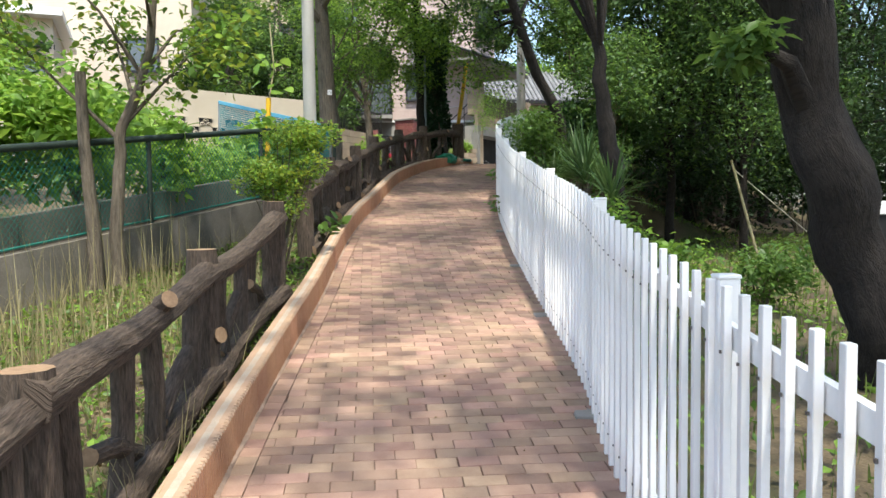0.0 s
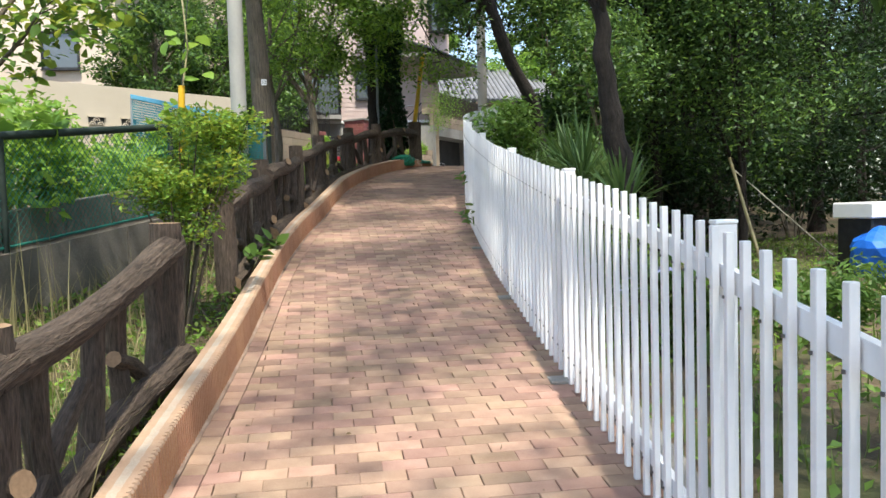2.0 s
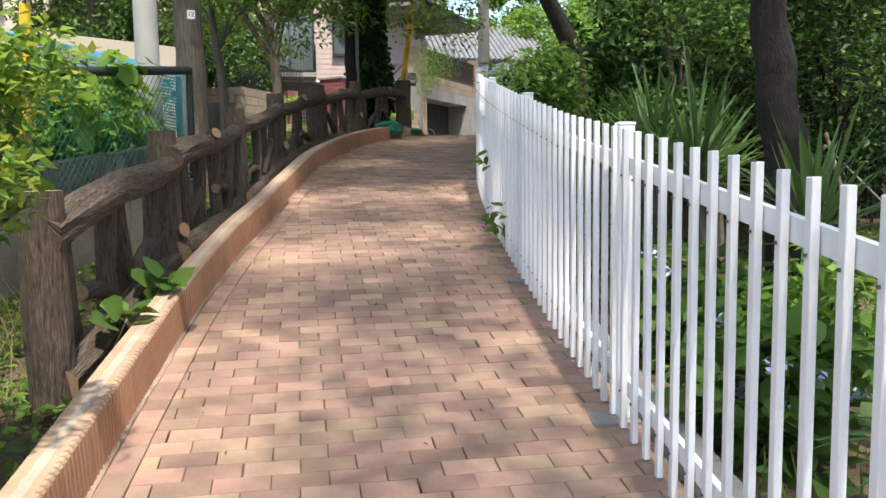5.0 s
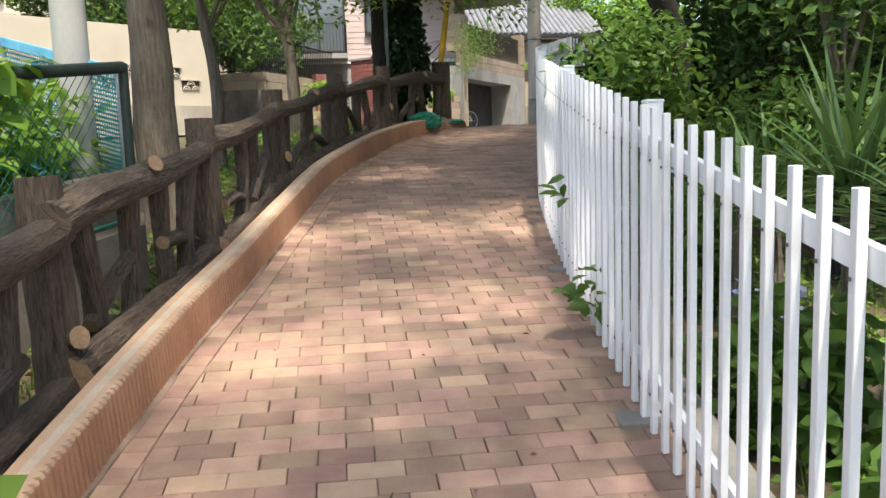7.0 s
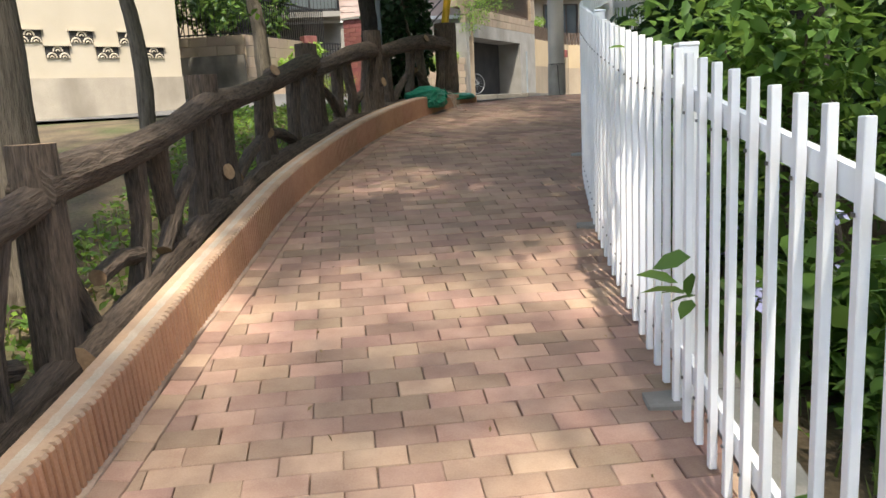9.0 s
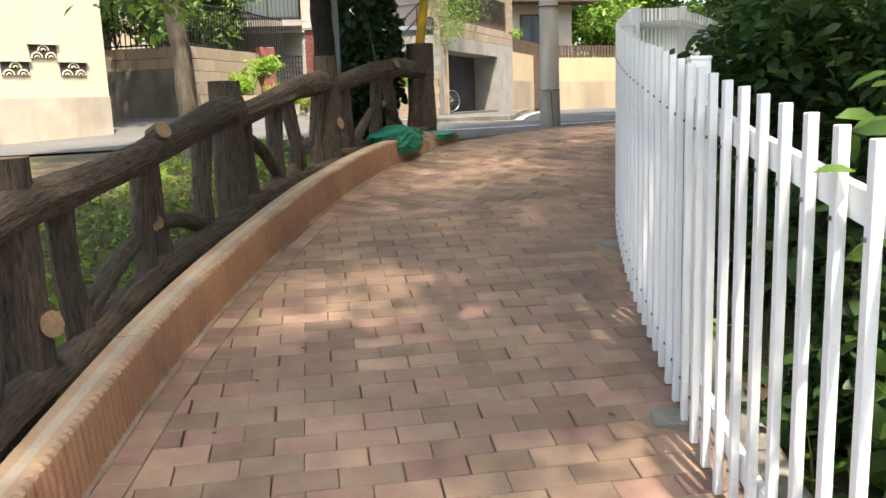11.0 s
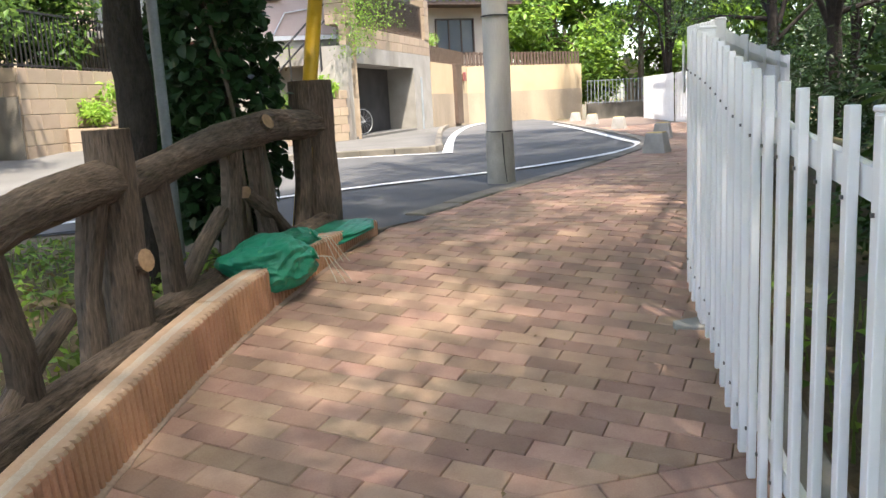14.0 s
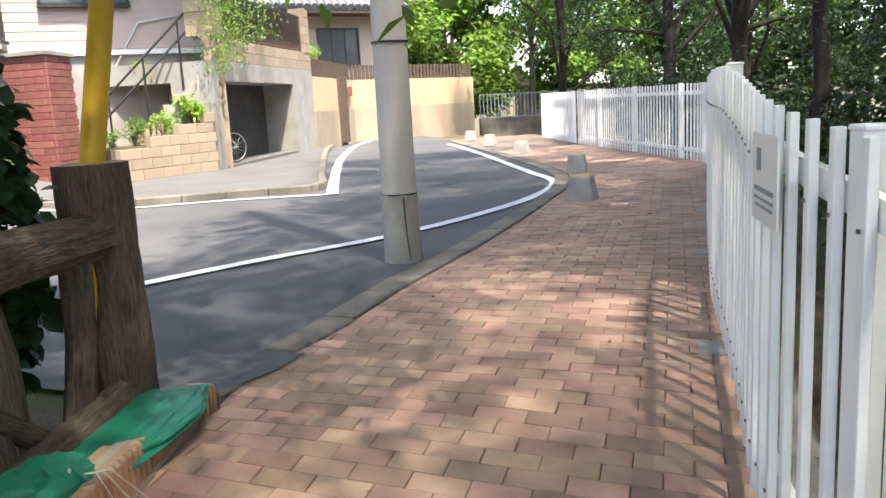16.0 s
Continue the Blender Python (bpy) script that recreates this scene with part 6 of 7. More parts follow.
for k, (u, w, dz, L) in enumerate([(0.1, -0.1, 0.1, 0.9), (0.7, -0.12, 0.25, 0.8), (1.5, -0.1, 0.3, 0.5), (2.6, -0.06, 0.4, 0.35)]):
    rg = np.random.RandomState(130 + k)
    hv = thing("hanging_plant", (*gp(u, w), 5.2), "grey-green trailing plant spilling over the terrace parapet", "plant")
    n = int(900 * L)
    hh = rg.uniform(-L, 0.7, n)
    leaves("foliage", np.stack([gp(u, 0)[0] + rg.normal(size=n) * 0.22 + 0.05, gp(u, 0)[1] + rg.normal(size=n) * 0.30 - 0.12, 5.25 + dz + hh], 1), 0.07, [L_MID, L_LIGHT], hv, rng=rg, droop=0.8)

# ---- the bank and the wood beyond the white fence ----
rw = np.random.RandomState(200)


def wood_tree(x, y, r, h, crown_r, z0, seed, leaf, size, per, limbs=14, lean=(0, 0), label="dark woodland tree with a dense crown", bark=None, twigs=4, flat=0.7):
    b0 = land(x, y)
    tree((x, y, b0), label, [(x, y, b0 - 0.15), (x + lean[0] * 0.3, y + lean[1] * 0.3, b0 + h * 0.35), (x + lean[0], y + lean[1], b0 + h)], r,
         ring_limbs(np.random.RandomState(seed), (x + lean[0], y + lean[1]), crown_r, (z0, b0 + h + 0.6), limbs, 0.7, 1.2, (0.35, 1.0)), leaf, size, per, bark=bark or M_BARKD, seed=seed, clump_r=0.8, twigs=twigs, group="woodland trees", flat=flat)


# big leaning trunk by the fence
tree(at_land(3.45, 5.25), "big leaning tree trunk close to the white fence, bark darkened for shade", [(3.68, 5.25, -0.1), (3.36, 5.2, 1.0), (2.98, 5.2, 2.0), (2.78, 5.25, 3.2), (2.68, 5.5, 5.5), (2.6, 5.8, 7.5)], 0.265,
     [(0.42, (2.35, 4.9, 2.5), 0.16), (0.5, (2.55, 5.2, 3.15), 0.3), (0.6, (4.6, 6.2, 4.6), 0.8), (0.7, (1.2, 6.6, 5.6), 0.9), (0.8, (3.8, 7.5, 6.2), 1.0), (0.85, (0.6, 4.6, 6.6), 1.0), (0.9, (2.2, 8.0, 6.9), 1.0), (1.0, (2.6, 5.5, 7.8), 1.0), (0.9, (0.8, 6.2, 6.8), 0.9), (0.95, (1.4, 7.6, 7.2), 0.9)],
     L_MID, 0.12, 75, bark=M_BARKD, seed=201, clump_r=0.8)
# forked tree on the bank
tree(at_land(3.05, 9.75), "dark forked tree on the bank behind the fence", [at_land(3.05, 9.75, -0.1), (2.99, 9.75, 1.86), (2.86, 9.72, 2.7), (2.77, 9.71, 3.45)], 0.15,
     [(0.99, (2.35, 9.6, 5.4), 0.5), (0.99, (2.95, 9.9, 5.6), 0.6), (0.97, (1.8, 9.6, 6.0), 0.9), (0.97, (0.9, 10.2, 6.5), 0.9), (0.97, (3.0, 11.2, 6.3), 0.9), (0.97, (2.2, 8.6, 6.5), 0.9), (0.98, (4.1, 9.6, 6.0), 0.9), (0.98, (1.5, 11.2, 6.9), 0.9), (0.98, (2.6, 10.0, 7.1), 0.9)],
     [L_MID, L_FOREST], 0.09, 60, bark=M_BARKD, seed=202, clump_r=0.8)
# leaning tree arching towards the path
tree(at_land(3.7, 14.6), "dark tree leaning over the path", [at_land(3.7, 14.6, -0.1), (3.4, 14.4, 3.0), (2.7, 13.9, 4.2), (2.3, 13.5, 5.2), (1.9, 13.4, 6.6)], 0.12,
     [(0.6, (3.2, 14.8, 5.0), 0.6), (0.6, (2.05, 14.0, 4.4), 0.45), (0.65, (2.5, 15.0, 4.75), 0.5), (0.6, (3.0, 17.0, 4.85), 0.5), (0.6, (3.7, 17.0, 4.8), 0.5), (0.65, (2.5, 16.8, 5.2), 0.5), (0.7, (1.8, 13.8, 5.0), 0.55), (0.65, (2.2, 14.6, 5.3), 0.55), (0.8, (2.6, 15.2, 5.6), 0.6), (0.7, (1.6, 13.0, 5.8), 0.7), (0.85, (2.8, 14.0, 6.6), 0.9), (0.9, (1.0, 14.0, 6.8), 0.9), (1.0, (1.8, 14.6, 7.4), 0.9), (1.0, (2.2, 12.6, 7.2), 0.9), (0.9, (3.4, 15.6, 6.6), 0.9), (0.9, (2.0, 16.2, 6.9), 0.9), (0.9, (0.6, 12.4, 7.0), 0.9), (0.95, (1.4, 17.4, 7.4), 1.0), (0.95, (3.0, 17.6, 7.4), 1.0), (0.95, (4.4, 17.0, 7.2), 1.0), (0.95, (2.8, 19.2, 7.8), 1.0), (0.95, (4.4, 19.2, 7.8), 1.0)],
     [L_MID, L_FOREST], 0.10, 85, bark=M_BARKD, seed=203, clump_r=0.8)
# staked weeping tree in the clearing
wood_tree(7.3, 15.2, 0.085, 6.0, 1.5, 2.3, 204, [L_FOREST, L_FOREST, L_MID], 0.10, 190, 20, (-0.15, 0), "staked young evergreen in the clearing", twigs=5)
stake = thing("tree_stakes", (7.1, 14.9, 0.4), "wooden prop and guy rope staking a young tree", "stake")
b = Build()
b.tube([(7.25, 14.5, land(7.25, 14.5) - 0.1), (6.9, 14.95, 2.25)], [0.03, 0.026], 8)
under(b.done("prop", M_STEM, smooth_on=True), stake)
b = Build()
b.tube([(7.0, 15.1, 2.1), (9.25, 15.6, land(9.25, 15.6) - 0.05)], [0.011, 0.011], 5)
under(b.done("rope", M_STRING), stake)
# unseen trees, added to shade the start of the path from behind
for i, (x, y, tips) in enumerate([(3.2, -1.8, [(0.6, -1.6), (1.6, -0.4), (0.2, 0.8), (2.2, 1.0), (1.2, 2.0), (2.6, 2.6)]), (-3.2, -1.0, [(-1.4, -1.2), (-0.6, 0.2), (-0.3, 2.2), (-1.6, 1.4), (-1.0, 3.6), (-1.0, -0.8), (-0.2, 1.2), (0.3, -0.4)]),
                                  (3.6, 2.0, [(0.4, 3.2), (1.4, 4.4), (-0.2, 5.0), (0.8, 6.2), (1.8, 6.9), (2.6, 3.4)])]):
    b0 = land(x, y)
    tree((x, y, b0), "unseen tall broad-leaved tree added to shade the path", [(x, y, b0 - 0.2), (x, y, b0 + 3.5), (x * 0.8, y + 0.5, b0 + 6.5)], 0.2,
         [(min(1.0, 0.6 + 0.05 * k), (tx, ty, 5.6 + 0.3 * k + b0 * 0.4), 0.9) for k, (tx, ty) in enumerate([(u + 1.3, v + 0.1) for u, v in tips])], [L_MID, L_FOREST], 0.15, 64, bark=M_BARKD, seed=280 + i, clump_r=0.8, group="woodland trees", twigs=5)
# the wood behind
spots = [(7.9, 19.4, 0.14, 8.5, 2.0, 3.6), (9.5, 20.5, 0.16, 9, 2.6, 2.0), (12.5, 17.5, 0.16, 9, 2.6, 1.8), (11.0, 13.2, 0.13, 8, 2.2, 1.8), (14.5, 12.0, 0.15, 9, 2.6, 1.8), (6.4, 16.8, 0.1, 7, 1.6, 3.2),
         (13.5, 22.5, 0.2, 10, 2.8, 3.0), (11.6, 23.0, 0.14, 8, 1.6, 4.0), (16.5, 27.0, 0.2, 10, 2.8, 3.4), (15.8, 32.0, 0.22, 11, 2.8, 4.8), (18.2, 37.5, 0.22, 11, 3.0, 4.8), (17.8, 42.8, 0.18, 10, 2.6, 5.0),
         (20.5, 22.0, 0.2, 10, 3.2, 2.4), (18.5, 16.0, 0.2, 10, 3.2, 2.0), (21.0, 31.0, 0.2, 11, 3.2, 3.0), (16.0, 8.0, 0.2, 9, 2.8, 3.0), (24.0, 14.0, 0.22, 10, 3.4, 1.8), (25.0, 21.0, 0.22, 11, 3.4, 1.8), (22.0, 5.0, 0.22, 9, 3.2, 1.8), (25.5, 33.0, 0.22, 11, 3.4, 2.4), (23.5, 40.0, 0.2, 10, 3.0, 3.0)]
for i, (x, y, r, h, cr, z0) in enumerate(spots):
    wood_tree(x, y, r, h, cr, z0 + (0.8 if y < 24 else 0), 210 + i, [L_FOREST, L_SHADED], 0.13, 120, 16)
# added tree, its crown out of view, to shade the wide path
wood_tree(8.9, 20.2, 0.2, 11.5, 3.4, 8.6, 235, [L_MID, L_FOREST], 0.11, 150, 22, (-0.6, 0.8), "tall spreading tree with an unseen crown, added to shade the wide path", twigs=5)
# unseen crown, added to keep the sun off the far path and fence
FAR_SHADE = shade_crown_tips(R, 24.2, 35.5, (0.4, -2.9), (8.4, 9.6), 1.3, (0.2, -1.2, -2.6, -4.0, -5.4))
tree(at_land(14.0, 28.2), "tall tree with a straight dark trunk behind the white fence, its unseen crown added for shade", [at_land(14.0, 28.2, -0.1), (14.0, 28.2, 5.0), (13.6, 28.0, 7.0), (13.0, 27.6, 8.4)], 0.16, [(0.97, c, 1.0) for c in FAR_SHADE], [L_MID, L_FOREST], 0.165, 95, bark=M_BARKD, seed=236, clump_r=0.8, group="woodland trees")
# bright trees beyond the road's end
for i, (x, y, h) in enumerate([(12.5, 52, 8), (16.5, 50.5, 7), (20.5, 50, 8), (24.5, 49.5, 7.5), (29, 50, 9), (18.5, 56, 10), (34, 47, 10), (14, 58, 11), (6.5, 72, 17), (11, 73, 17), (1.5, 66, 16), (30, 60, 12), (39, 40, 11), (22, 62, 12)]):
    tree((x, y, 2.5), "light green deciduous tree beyond the road end", [(x, y, 2.3), (x + 0.2, y, 2.5 + h * 0.4), (x, y, 2.5 + h * 0.85)], 0.17,
         ring_limbs(rw, (x, y), 2.4, (3.6, 2.5 + h), 14, 0.8, 1.3), [L_LIGHT, L_MID], 0.34, 130, seed=240 + i, clump_r=0.85, group="far trees")
# masses that close the wood, their leaves coloured dark for the shade in it
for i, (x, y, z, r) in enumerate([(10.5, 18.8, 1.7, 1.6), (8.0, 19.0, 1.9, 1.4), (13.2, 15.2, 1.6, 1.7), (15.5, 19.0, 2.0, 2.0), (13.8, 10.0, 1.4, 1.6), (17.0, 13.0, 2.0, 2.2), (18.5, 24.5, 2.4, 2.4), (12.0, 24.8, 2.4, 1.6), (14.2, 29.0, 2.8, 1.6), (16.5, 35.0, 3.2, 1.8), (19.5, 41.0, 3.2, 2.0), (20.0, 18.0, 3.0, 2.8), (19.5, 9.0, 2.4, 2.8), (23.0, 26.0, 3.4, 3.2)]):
    bush((x, y, z), r, 3200, 0.15, L_SHADED, "dense undergrowth in the wood, leaves coloured dark for shade", 260 + i, 0.9, lumps=10)
# far belt of woodland round the clearing
rf2 = np.random.RandomState(299)
n = 24000
bu = rf2.uniform(0, 1, n)
bx_ = np.interp(bu, [0, 0.25, 0.6, 1.0], [16, 30, 32, 27]) + rf2.normal(size=n) * 1.3
by_ = np.interp(bu, [0, 0.25, 0.6, 1.0], [-6, 4, 26, 48]) + rf2.normal(size=n) * 1.3
bz_ = rf2.uniform(0, 1, n) ** 0.8 * (8.0 + 2.5 * np.sin(bu * 40))
o = leaves("far_wood", np.stack([bx_, by_, bz_], 1), 0.55, [L_SHADED, L_FOREST], rng=rf2, ratio=0.6)
tagged(o, "dense dark belt of woodland beyond the clearing", "trees", kind="stuff")
# leafy shrubs leaning on the white fence
for i, (x, y, z, r, n, s, m) in enumerate([(3.8, 15.4, 2.55, 0.85, 2600, 0.11, L_FOREST), (4.1, 16.6, 2.9, 0.9, 3000, 0.11, L_FOREST), (4.6, 17.6, 3.0, 0.85, 2600, 0.11, L_FOREST), (5.6, 18.4, 3.1, 0.95, 2600, 0.12, L_FOREST), (6.6, 19.8, 3.1, 0.95, 2600, 0.12, L_SHADED), (4.9, 15.6, 3.3, 1.1, 2600, 0.12, L_FOREST),
                                           (3.5, 12.9, 2.2, 0.7, 2200, 0.08, L_MID), (3.0, 13.8, 2.6, 0.75, 2400, 0.09, L_MID), (3.9, 12.9, 3.3, 0.9, 2600, 0.09, [L_MID, L_FOREST]), (4.6, 14.2, 4.1, 1.0, 2600, 0.09, [L_MID, L_FOREST]), (3.7, 14.4, 4.4, 0.9, 2600, 0.10, [L_MID, L_FOREST]), (4.1, 15.2, 5.1, 1.0, 2600, 0.10, [L_MID, L_FOREST]), (8.6, 22.0, 2.7, 0.9, 2000, 0.12, L_SHADED), (5.5, 18.9, 1.9, 0.8, 1800, 0.11, L_FOREST), (6.5, 20.2, 1.9, 0.9, 1800, 0.11, L_FOREST), (7.6, 21.4, 1.9, 0.9, 1800, 0.11, L_FOREST), (9.4, 23.2, 2.0, 1.0, 1800, 0.12, L_FOREST),
                                           (2.65, 9.0, 1.2, 0.55, 1500, 0.09, [L_MID, L_LIGHT]), (2.9, 7.6, 0.8, 0.5, 1100, 0.09, [L_MID, L_LIGHT]), (2.9, 12.6, 1.5, 0.5, 1300, 0.09, L_MID), (3.1, 14.7, 1.7, 0.6, 1500, 0.09, L_FOREST), (3.6, 16.4, 2.0, 0.6, 1500, 0.09, L_FOREST), (4.3, 8.6, 0.7, 0.6, 1300, 0.09, L_MID)]):
    bush((x, y, z), r, n, s, m, "leafy green shrub behind the white fence", 300 + i, 0.85, full=i in (0, 1, 2, 3, 6, 7, 17, 18, 19, 20, 21))
# lilac-flowered hydrangeas behind the pickets
for i, (x, y, z) in enumerate([(2.25, 8.7, 0.95), (2.4, 9.8, 1.1), (2.45, 10.9, 1.25), (2.5, 7.6, 0.8), (2.75, 13.1, 1.6), (3.05, 14.3, 1.8)]):
    rg = np.random.RandomState(330 + i)
    hy = thing("hydrangea", (x, y, land(x, y)), "hydrangea with small lilac flower heads behind the fence", "flowers", "hydrangeas")
    leaves("foliage", clump(rg, (x, y, z), 0.42, 420, 0.9), 0.13, L_MID, hy, rng=rg, ratio=0.7, full=True)
    pts = np.concatenate([clump(rg, clump(rg, (x, y, z + 0.1), 0.42, 1, 0.8)[0], 0.06, 16, 0.5) for k in range(7)])
    leaves("petals", pts, 0.035, M_LILAC, hy, rng=rg, ratio=0.95)
    b = Build()
    for k in range(7):
        q = clump(rg, (x, y, z), 0.3, 1)[0]
        b.tube([(x, y, land(x, y) - 0.05), q], [0.012, 0.005], 5)
    under(b.done("stems", M_BARK), hy)
# yuccas on the bank
for i, (x, y, z, n, L) in enumerate([(2.85, 10.5, 1.72, 80, 0.95), (2.98, 11.4, 1.85, 80, 0.9), (2.8, 9.2, 1.45, 50, 0.75), (3.1, 12.3, 1.75, 60, 0.7), (2.75, 12.0, 1.75, 45, 0.6), (2.45, 7.9, 0.85, 36, 0.5), (3.2, 10.9, 1.7, 50, 0.75)]):
    t = strap_plant((x, y, z), n, L, L_YUCCA, "yucca with long arching sword leaves on the bank", 350 + i, 0.018, "yucca", 0.35, cat="yucca")
    tagged(t, group="yuccas")
    b = Build()
    b.tube([(x, y, land(x, y) - 0.1), (x + 0.03, y, (z + land(x, y)) / 2), (x, y, z + 0.1)], [0.05, 0.045, 0.04], 8, rough=0.3)
    under(b.done("stem", M_BARK), t)
# vine through the pickets
rg = np.random.RandomState(370)
vp = thing("picket_vine", (1.95, 11.75, 1.3), "leafy vine poking through the white pickets", "vine")
leaves("foliage", np.concatenate([clump(rg, (1.87, 11.75, 1.5), 0.14, 30, 1.3), clump(rg, (1.97, 12.55, 1.95), 0.09, 9, 1.3)]), 0.115, L_MID, vp, rng=rg, ratio=0.6, full=True)
b = Build()
b.tube([(2.1, 11.8, 1.2), (2.0, 11.75, 1.5), (1.95, 11.7, 1.7)], [0.006] * 3, 5)
under(b.done("stem", M_STEM), vp)
# broad leaves over the kerb
for i, (x, y) in enumerate([(-0.42, 10.22), (-0.50, 9.72)]):
    rg = np.random.RandomState(380 + i)
    bl = thing("broadleaf_weed", (x - 0.15, y, gz(y)), "broad-leaved weed spilling over the kerb", "weed", "kerb weeds")
    leaves("foliage", clump(rg, (x, y, gz(y) + 0.28), 0.12, 11, 0.4), 0.14, L_MID, bl, rng=rg, ratio=0.95, droop=0.1, full=True)
    b = Build()
    b.tube([(x - 0.15, y, gz(y) - 0.05), (x, y, gz(y) + 0.27)], [0.006, 0.004], 5)
    under(b.done("stem", M_STEM), bl)
# blue bundle and pale box in the clearing
tb = thing("tarp_bundle", (8.25, 13.0, 0.3), "blue tarpaulin bundle on the clearing ground", "tarpaulin")
bm = bmesh.new()
bmesh.ops.create_icosphere(bm, subdivisions=3, radius=0.42)
for v in bm.verts:
    v.co *= 1 + 0.2 * noise.noise(v.co * 4)
me = bpy.data.meshes.new("bundle")
bm.to_mesh(me)
bm.free()
me.materials.append(M_BLUE)
o = new("bundle", me)
o.location = (8.25, 13.0, land(8.25, 13.0) + 0.3)
under(o, tb)
bx = thing("storage_box", (8.5, 13.5, 0.4), "pale weathered storage box in the clearing", "box")
zb = land(8.5, 13.5)
under(Build().box((8.5, 13.5, zb + 0.4), (0.9, 0.6, 0.8), 0.3, ch=0.02).done("body", M_DARK), bx)
under(Build().box((8.5, 13.5, zb + 0.92), (1.0, 0.7, 0.24), 0.3, ch=0.02).done("lid", M_PLATE), bx)

# ---- grasses, litter ----
def blades(name, pts, height, m, label, seed, width=0.006, bend=0.4):
    """Thin upright blades, one mesh of stuff."""
    rg = np.random.RandomState(seed)
    n = len(pts)
    a = rg.uniform(0, 2 * math.pi, n)
    h = height * rg.uniform(0.45, 1.2, n)
    base = np.asarray(pts, float)
    side = np.stack([np.cos(a), np.sin(a), np.zeros(n)], 1) * width
    lean = np.stack([-np.sin(a), np.cos(a), np.zeros(n)], 1) * (bend * h * rg.uniform(0.1, 1, n))[:, None]
    up = np.stack([np.zeros(n), np.zeros(n), h], 1)
    v = np.stack([base - side, base + side, base + up * 0.55 + lean * 0.35 + side * 0.7, base + up * 0.55 + lean * 0.35 - side * 0.7, base + up + lean], 1).reshape(-1, 3)
    f = []
    for i in range(n):
        k = 5 * i
        f += [(k, k + 1, k + 2, k + 3), (k + 3, k + 2, k + 4)]
    o = obj(name, v, f, m)
    return tagged(o, label, "grass", kind="stuff")


def scatter(rg, n, x0, x1, y0, y1, ok, dz=-0.03):
    out = []
    while len(out) < n:
        x, y = rg.uniform(x0, x1), rg.uniform(y0, y1)
        if ok(x, y):
            out.append((x, y, land(x, y) + dz))
    return out


def strip_ok(x, y):
    return x < KERB_L.by_y(min(y, 21.3)) - 0.16 and (y < 20.6 + 0.4 * (2 - x) * 0 or x < 1.2) and x > -0.72 - 0.45 * (12.6 - y if y < 12.6 else 0) and y < 21.9 - 0.16 * (1.0 - x)


def wood_ok(x, y):
    return x > WHITE_L.by_y(min(max(y, -6), 38)) + 0.3


rg = np.random.RandomState(400)
blades("short_grass", scatter(rg, 9000, -4.5, 2.2, -2, 21.8, strip_ok), 0.10, L_GRASS, "short green grass and weeds on the strip", 1)
blades("dry_grass", scatter(rg, 5200, -4.5, -0.9, -2, 11, strip_ok), 0.36, L_DRY, "tall dry straw-coloured grass by the log fence", 2, 0.004, 0.9)
blades("tall_weeds", scatter(rg, 420, -4.4, -1.7, 2, 8.5, strip_ok), 0.9, L_DRY, "tall pale dry weed stems before the wire fence", 3, 0.005, 0.3)
blades("clearing_grass", scatter(rg, 9000, 1.3, 13, -1, 19, wood_ok), 0.22, L_GRASS, "green grass on the clearing floor", 4, 0.008)
lt = np.array(scatter(rg, 5000, -4.5, 2.2, -2, 21.8, strip_ok, 0.0))
o = leaves("leaf_litter", lt, 0.055, [L_LITTER, L_LITTER, L_YELLOW], rng=rg, droop=0.05)
tagged(o, "fallen brown and yellow leaves on the soil strip", "leaf litter", kind="stuff")
wd = np.array(scatter(rg, 17000, -4.5, 2.0, -1, 21.5, strip_ok, 0.05))
o = leaves("low_weeds", wd, 0.07, [L_MID, L_LIGHT, L_GRASS], rng=rg, droop=-0.3)
tagged(o, "low broad-leaved weeds on the soil strip", "weeds", kind="stuff")
wd = np.array(scatter(rg, 14000, 1.3, 14, -1, 19, wood_ok, 0.05))
o = leaves("ground_cover", wd, 0.09, [L_MID, L_LIGHT], rng=rg, droop=-0.2)
tagged(o, "leafy green ground cover in the clearing", "weeds", kind="stuff")
# a few dead leaves and grit on the pavers
pv = [(LEFT_L.by_y(y) + 0.15 + rg.rand() * (WHITE_L.by_y(y) - LEFT_L.by_y(y) - 0.3), y, gz(y) + 0.008) for y in rg.uniform(0, 24, 130)]
o = leaves("path_litter", np.array(pv), 0.03, L_LITTER, rng=rg, droop=0.0)
tagged(o, "scattered small dead leaves on the pavers", "leaf litter", kind="stuff")


# ---- pavers, laid last ----
PL, PW, JOINT = 0.208, 0.106, 0.003
paving = thing("paving", (0.4, 3.0, 0.1), "reddish-brown clay pavers in running bond", "path", kind="structure")


def edges_at(y):
    return LEFT_L.by_y(y), WHITE_L.by_y(min(y, 38.2)) + 0.1


def paver_shape(poly, z_of, lift):
    """A paver from its outline in plan: rim chamfered, sides down into the joint."""
    n = len(poly)
    cx, cy = sum(p[0] for p in poly) / n, sum(p[1] for p in poly) / n
    inn = []
    for x, y in poly:
        dx, dy = cx - x, cy - y
        q = math.hypot(dx, dy) + 1e-6
        inn.append((x + dx / q * 0.0035, y + dy / q * 0.0035))
    v = [(x, y, z_of(x, y) + lift) for x, y in inn] + [(x, y, z_of(x, y) + lift - 0.004) for x, y in poly] + [(x, y, z_of(x, y) - 0.03) for x, y in poly]
    f = [tuple(range(n))] + [(n + i, n + (i + 1) % n, (i + 1) % n, i) for i in range(n)] + [(2 * n + i, 2 * n + (i + 1) % n, n + (i + 1) % n, n + i) for i in range(n)]
    return v, f


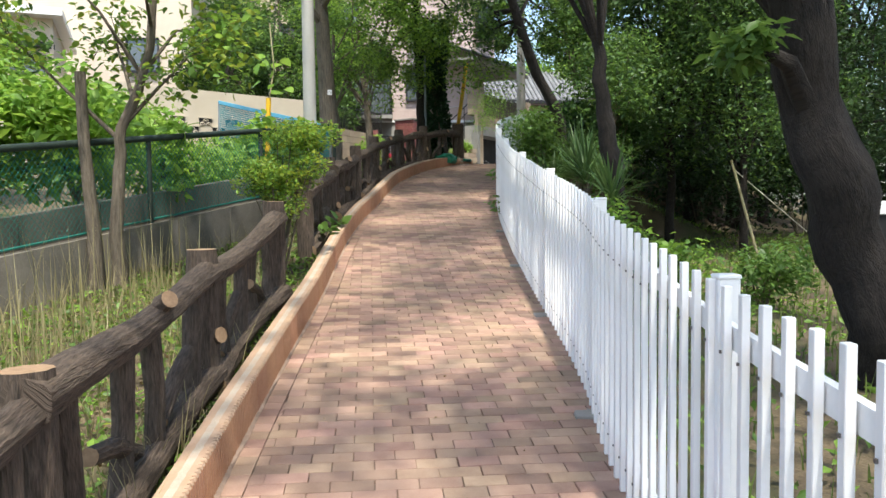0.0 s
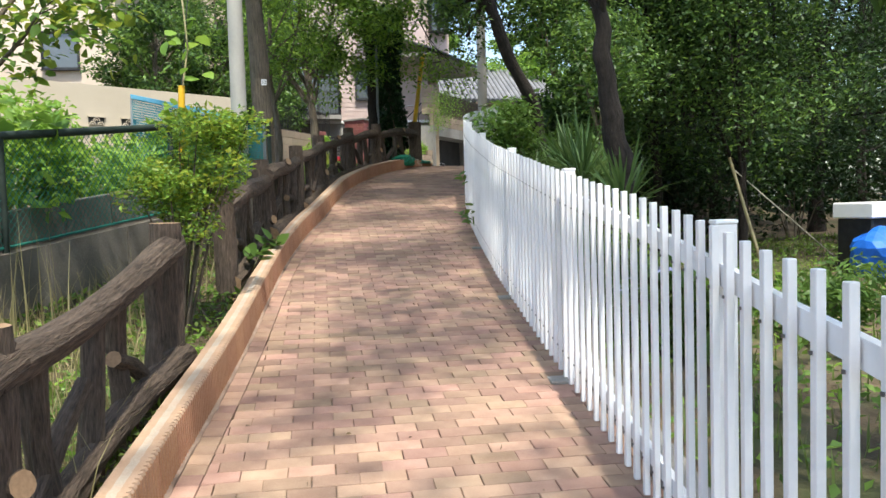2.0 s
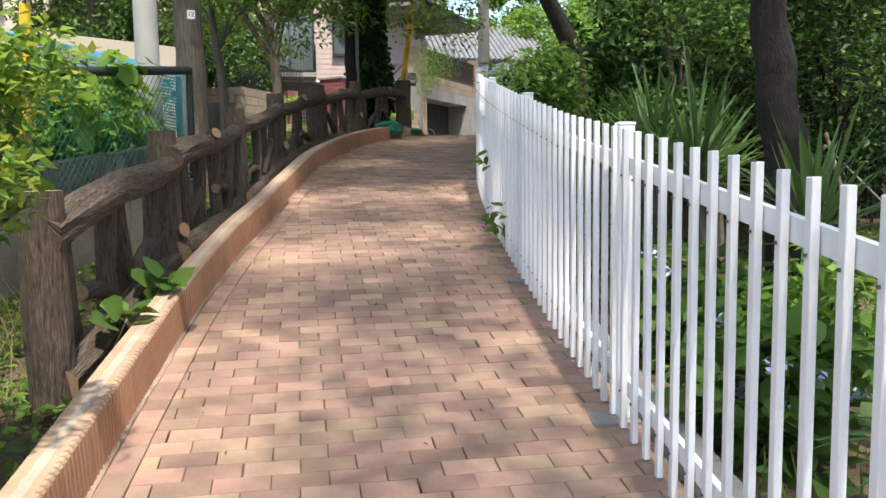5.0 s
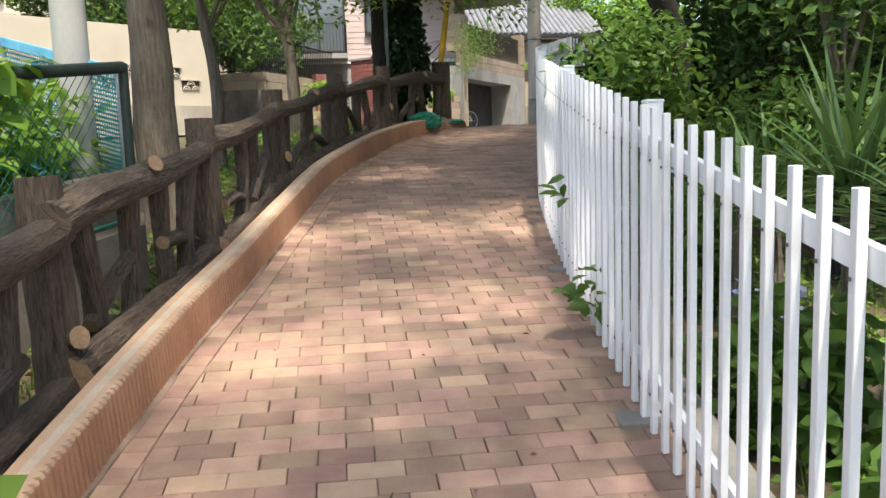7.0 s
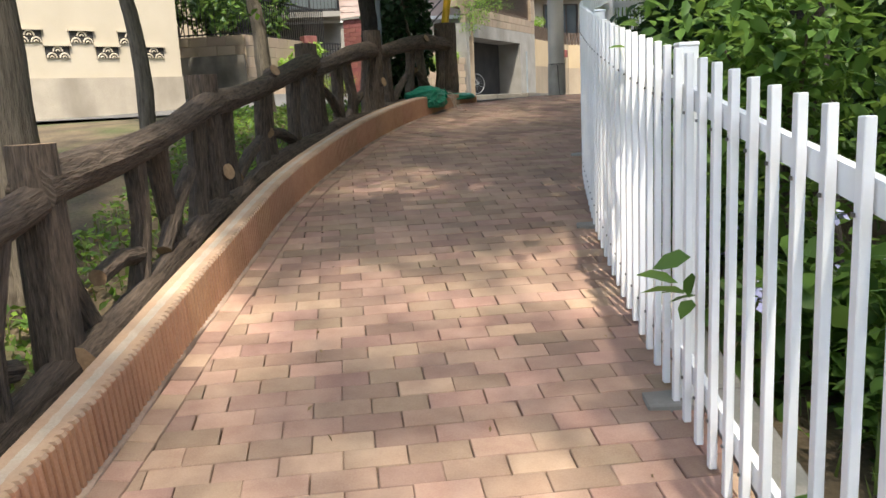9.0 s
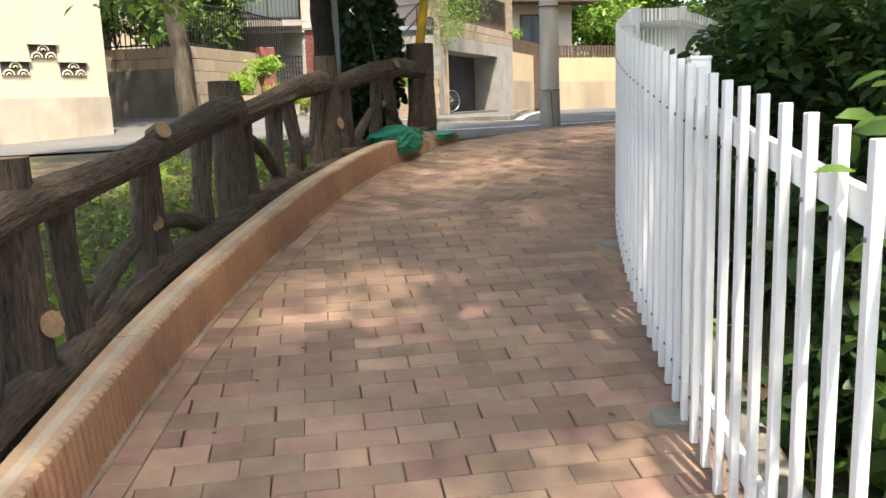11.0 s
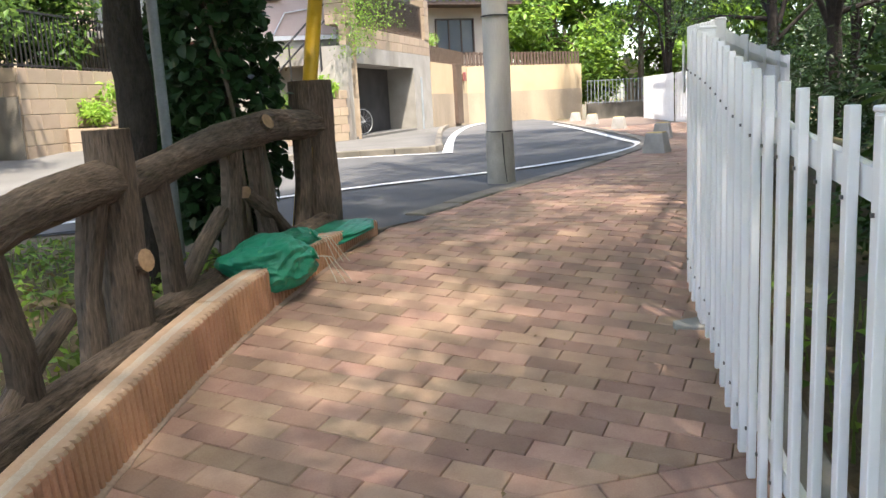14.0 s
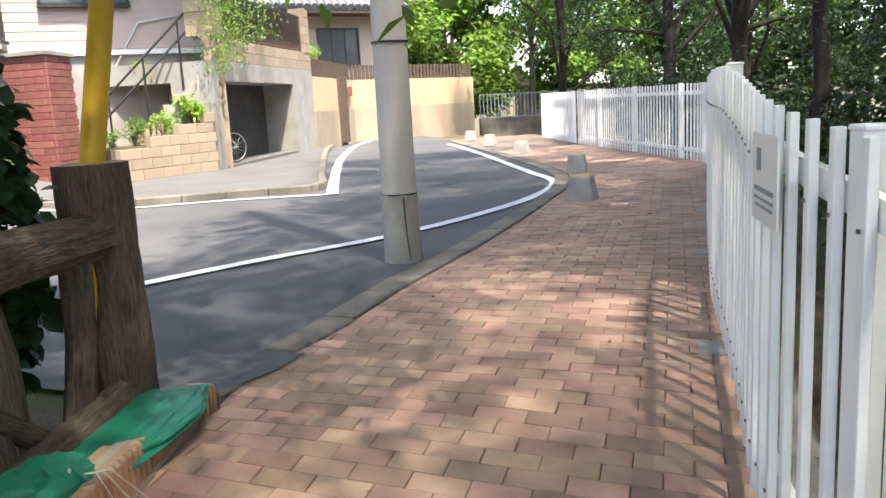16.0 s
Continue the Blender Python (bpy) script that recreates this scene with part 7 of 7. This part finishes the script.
def cut(poly, keep):
    """Clip a convex outline by half-planes (point, inward normal)."""
    for (px, py), (nx, ny) in keep:
        out = []
        for i in range(len(poly)):
            a, b2 = poly[i], poly[(i + 1) % len(poly)]
            da, db = (a[0] - px) * nx + (a[1] - py) * ny, (b2[0] - px) * nx + (b2[1] - py) * ny
            if da >= 0:
                out.append(a)
            if (da >= 0) != (db >= 0):
                t = da / (da - db)
                out.append((a[0] + (b2[0] - a[0]) * t, a[1] + (b2[1] - a[1]) * t))
        poly = out
        if len(poly) < 3:
            return None
    area = 0.5 * sum(poly[i][0] * poly[(i + 1) % len(poly)][1] - poly[(i + 1) % len(poly)][0] * poly[i][1] for i in range(len(poly)))
    return poly if area > 0.0012 else None


def side_planes(x, y, inset):
    """Half-planes that keep a piece between the kerb and the white fence near (x, y)."""
    sl, sr = LEFT_L.s_at_y(y), WHITE_L.s_at_y(min(y, 38.2))
    a, d = LEFT_L.at(sl), LEFT_L.way(sl)
    b2, e = WHITE_L.at(sr), WHITE_L.way(sr)
    return [((a[0] + d[1] * inset, a[1] - d[0] * inset), (d[1], -d[0])), ((b2[0] + e[1] * 0.09, b2[1] - e[0] * 0.09), (-e[1], e[0]))]


CHANGE_Y = 17.77
rngp = np.random.RandomState(11)
rest = Build()
near_count = 0


def lay(poly, keep_part):
    global near_count
    lift = rngp.uniform(-0.0025, 0.0025)
    v, f = paver_shape(poly, lambda x, y: gz(y), lift)
    if keep_part and near_count < 300:
        cx, cy = v[0][0], v[0][1]
        o = obj("paver", [(x - cx, y - cy, z - gz(cy)) for x, y, z in v], f, M_PAVER)
        o.location = (cx, cy, gz(cy))
        under(o, paving)
        near_count += 1
    else:
        rest.add(v, f)


rows_a = int((CHANGE_Y + 5.0) / (PW + JOINT))
for r in range(rows_a):
    y0 = CHANGE_Y - (r + 1) * (PW + JOINT)
    xl, xr = edges_at(y0)
    k0 = int((xl - 0.3) / (PL + JOINT)) - 1
    k1 = int((xr + 0.3) / (PL + JOINT)) + 1
    for k in range(k0, k1 + 1):
        x0 = k * (PL + JOINT) + (r % 2) * (PL + JOINT) / 2 + 0.0012 * rngp.randn()
        poly = [(x0, y0), (x0 + PL, y0), (x0 + PL, y0 + PW), (x0, y0 + PW)]
        poly = cut(poly, side_planes(x0 + PL / 2, y0 + PW / 2, 0.122))
        if poly:
            lay(poly, 5.5 < y0 < 9.0)
# border course along the kerb
s = LEFT_L.s_at_y(-5)
while s < LEFT_L.s_at_y(CHANGE_Y):
    p, d = LEFT_L.at(s), LEFT_L.way(s)
    nrm = np.array([d[1], -d[0]])
    q = [p + nrm * 0.012, p + d * PW + nrm * 0.012, p + d * PW + nrm * 0.118, p + nrm * 0.118]
    lay([(float(a[0]), float(a[1])) for a in (q[3], q[2], q[1], q[0])], False)
    s += PW + JOINT
# beyond the change the courses turn
ANG = radians(-39)
ca, sa = math.cos(ANG), math.sin(ANG)
for r in range(-60, 260):
    for k in range(-90, 60):
        u0 = k * (PL + JOINT) + (r % 2) * (PL + JOINT) / 2
        w0 = r * (PW + JOINT)
        poly = []
        for u, w in ((u0, w0), (u0 + PL, w0), (u0 + PL, w0 + PW), (u0, w0 + PW)):
            poly.append((3.0 + u * ca - w * sa, 18.5 + u * sa + w * ca))
        cx, cy = sum(p[0] for p in poly) / 4, sum(p[1] for p in poly) / 4
        if cy < CHANGE_Y - 0.2 or cy > 34 or not (LEFT_L.by_y(cy) - 0.5 < cx < WHITE_L.by_y(min(cy, 38.2)) + 0.6):
            continue
        poly = cut(poly, side_planes(cx, cy, 0.012) + [((0, CHANGE_Y + 0.002), (0, 1))])
        if poly:
            lay(poly, False)
o = rest.done("pavers_far", M_PAVER)
tagged(o, kind="stuff")
under(o, paving)
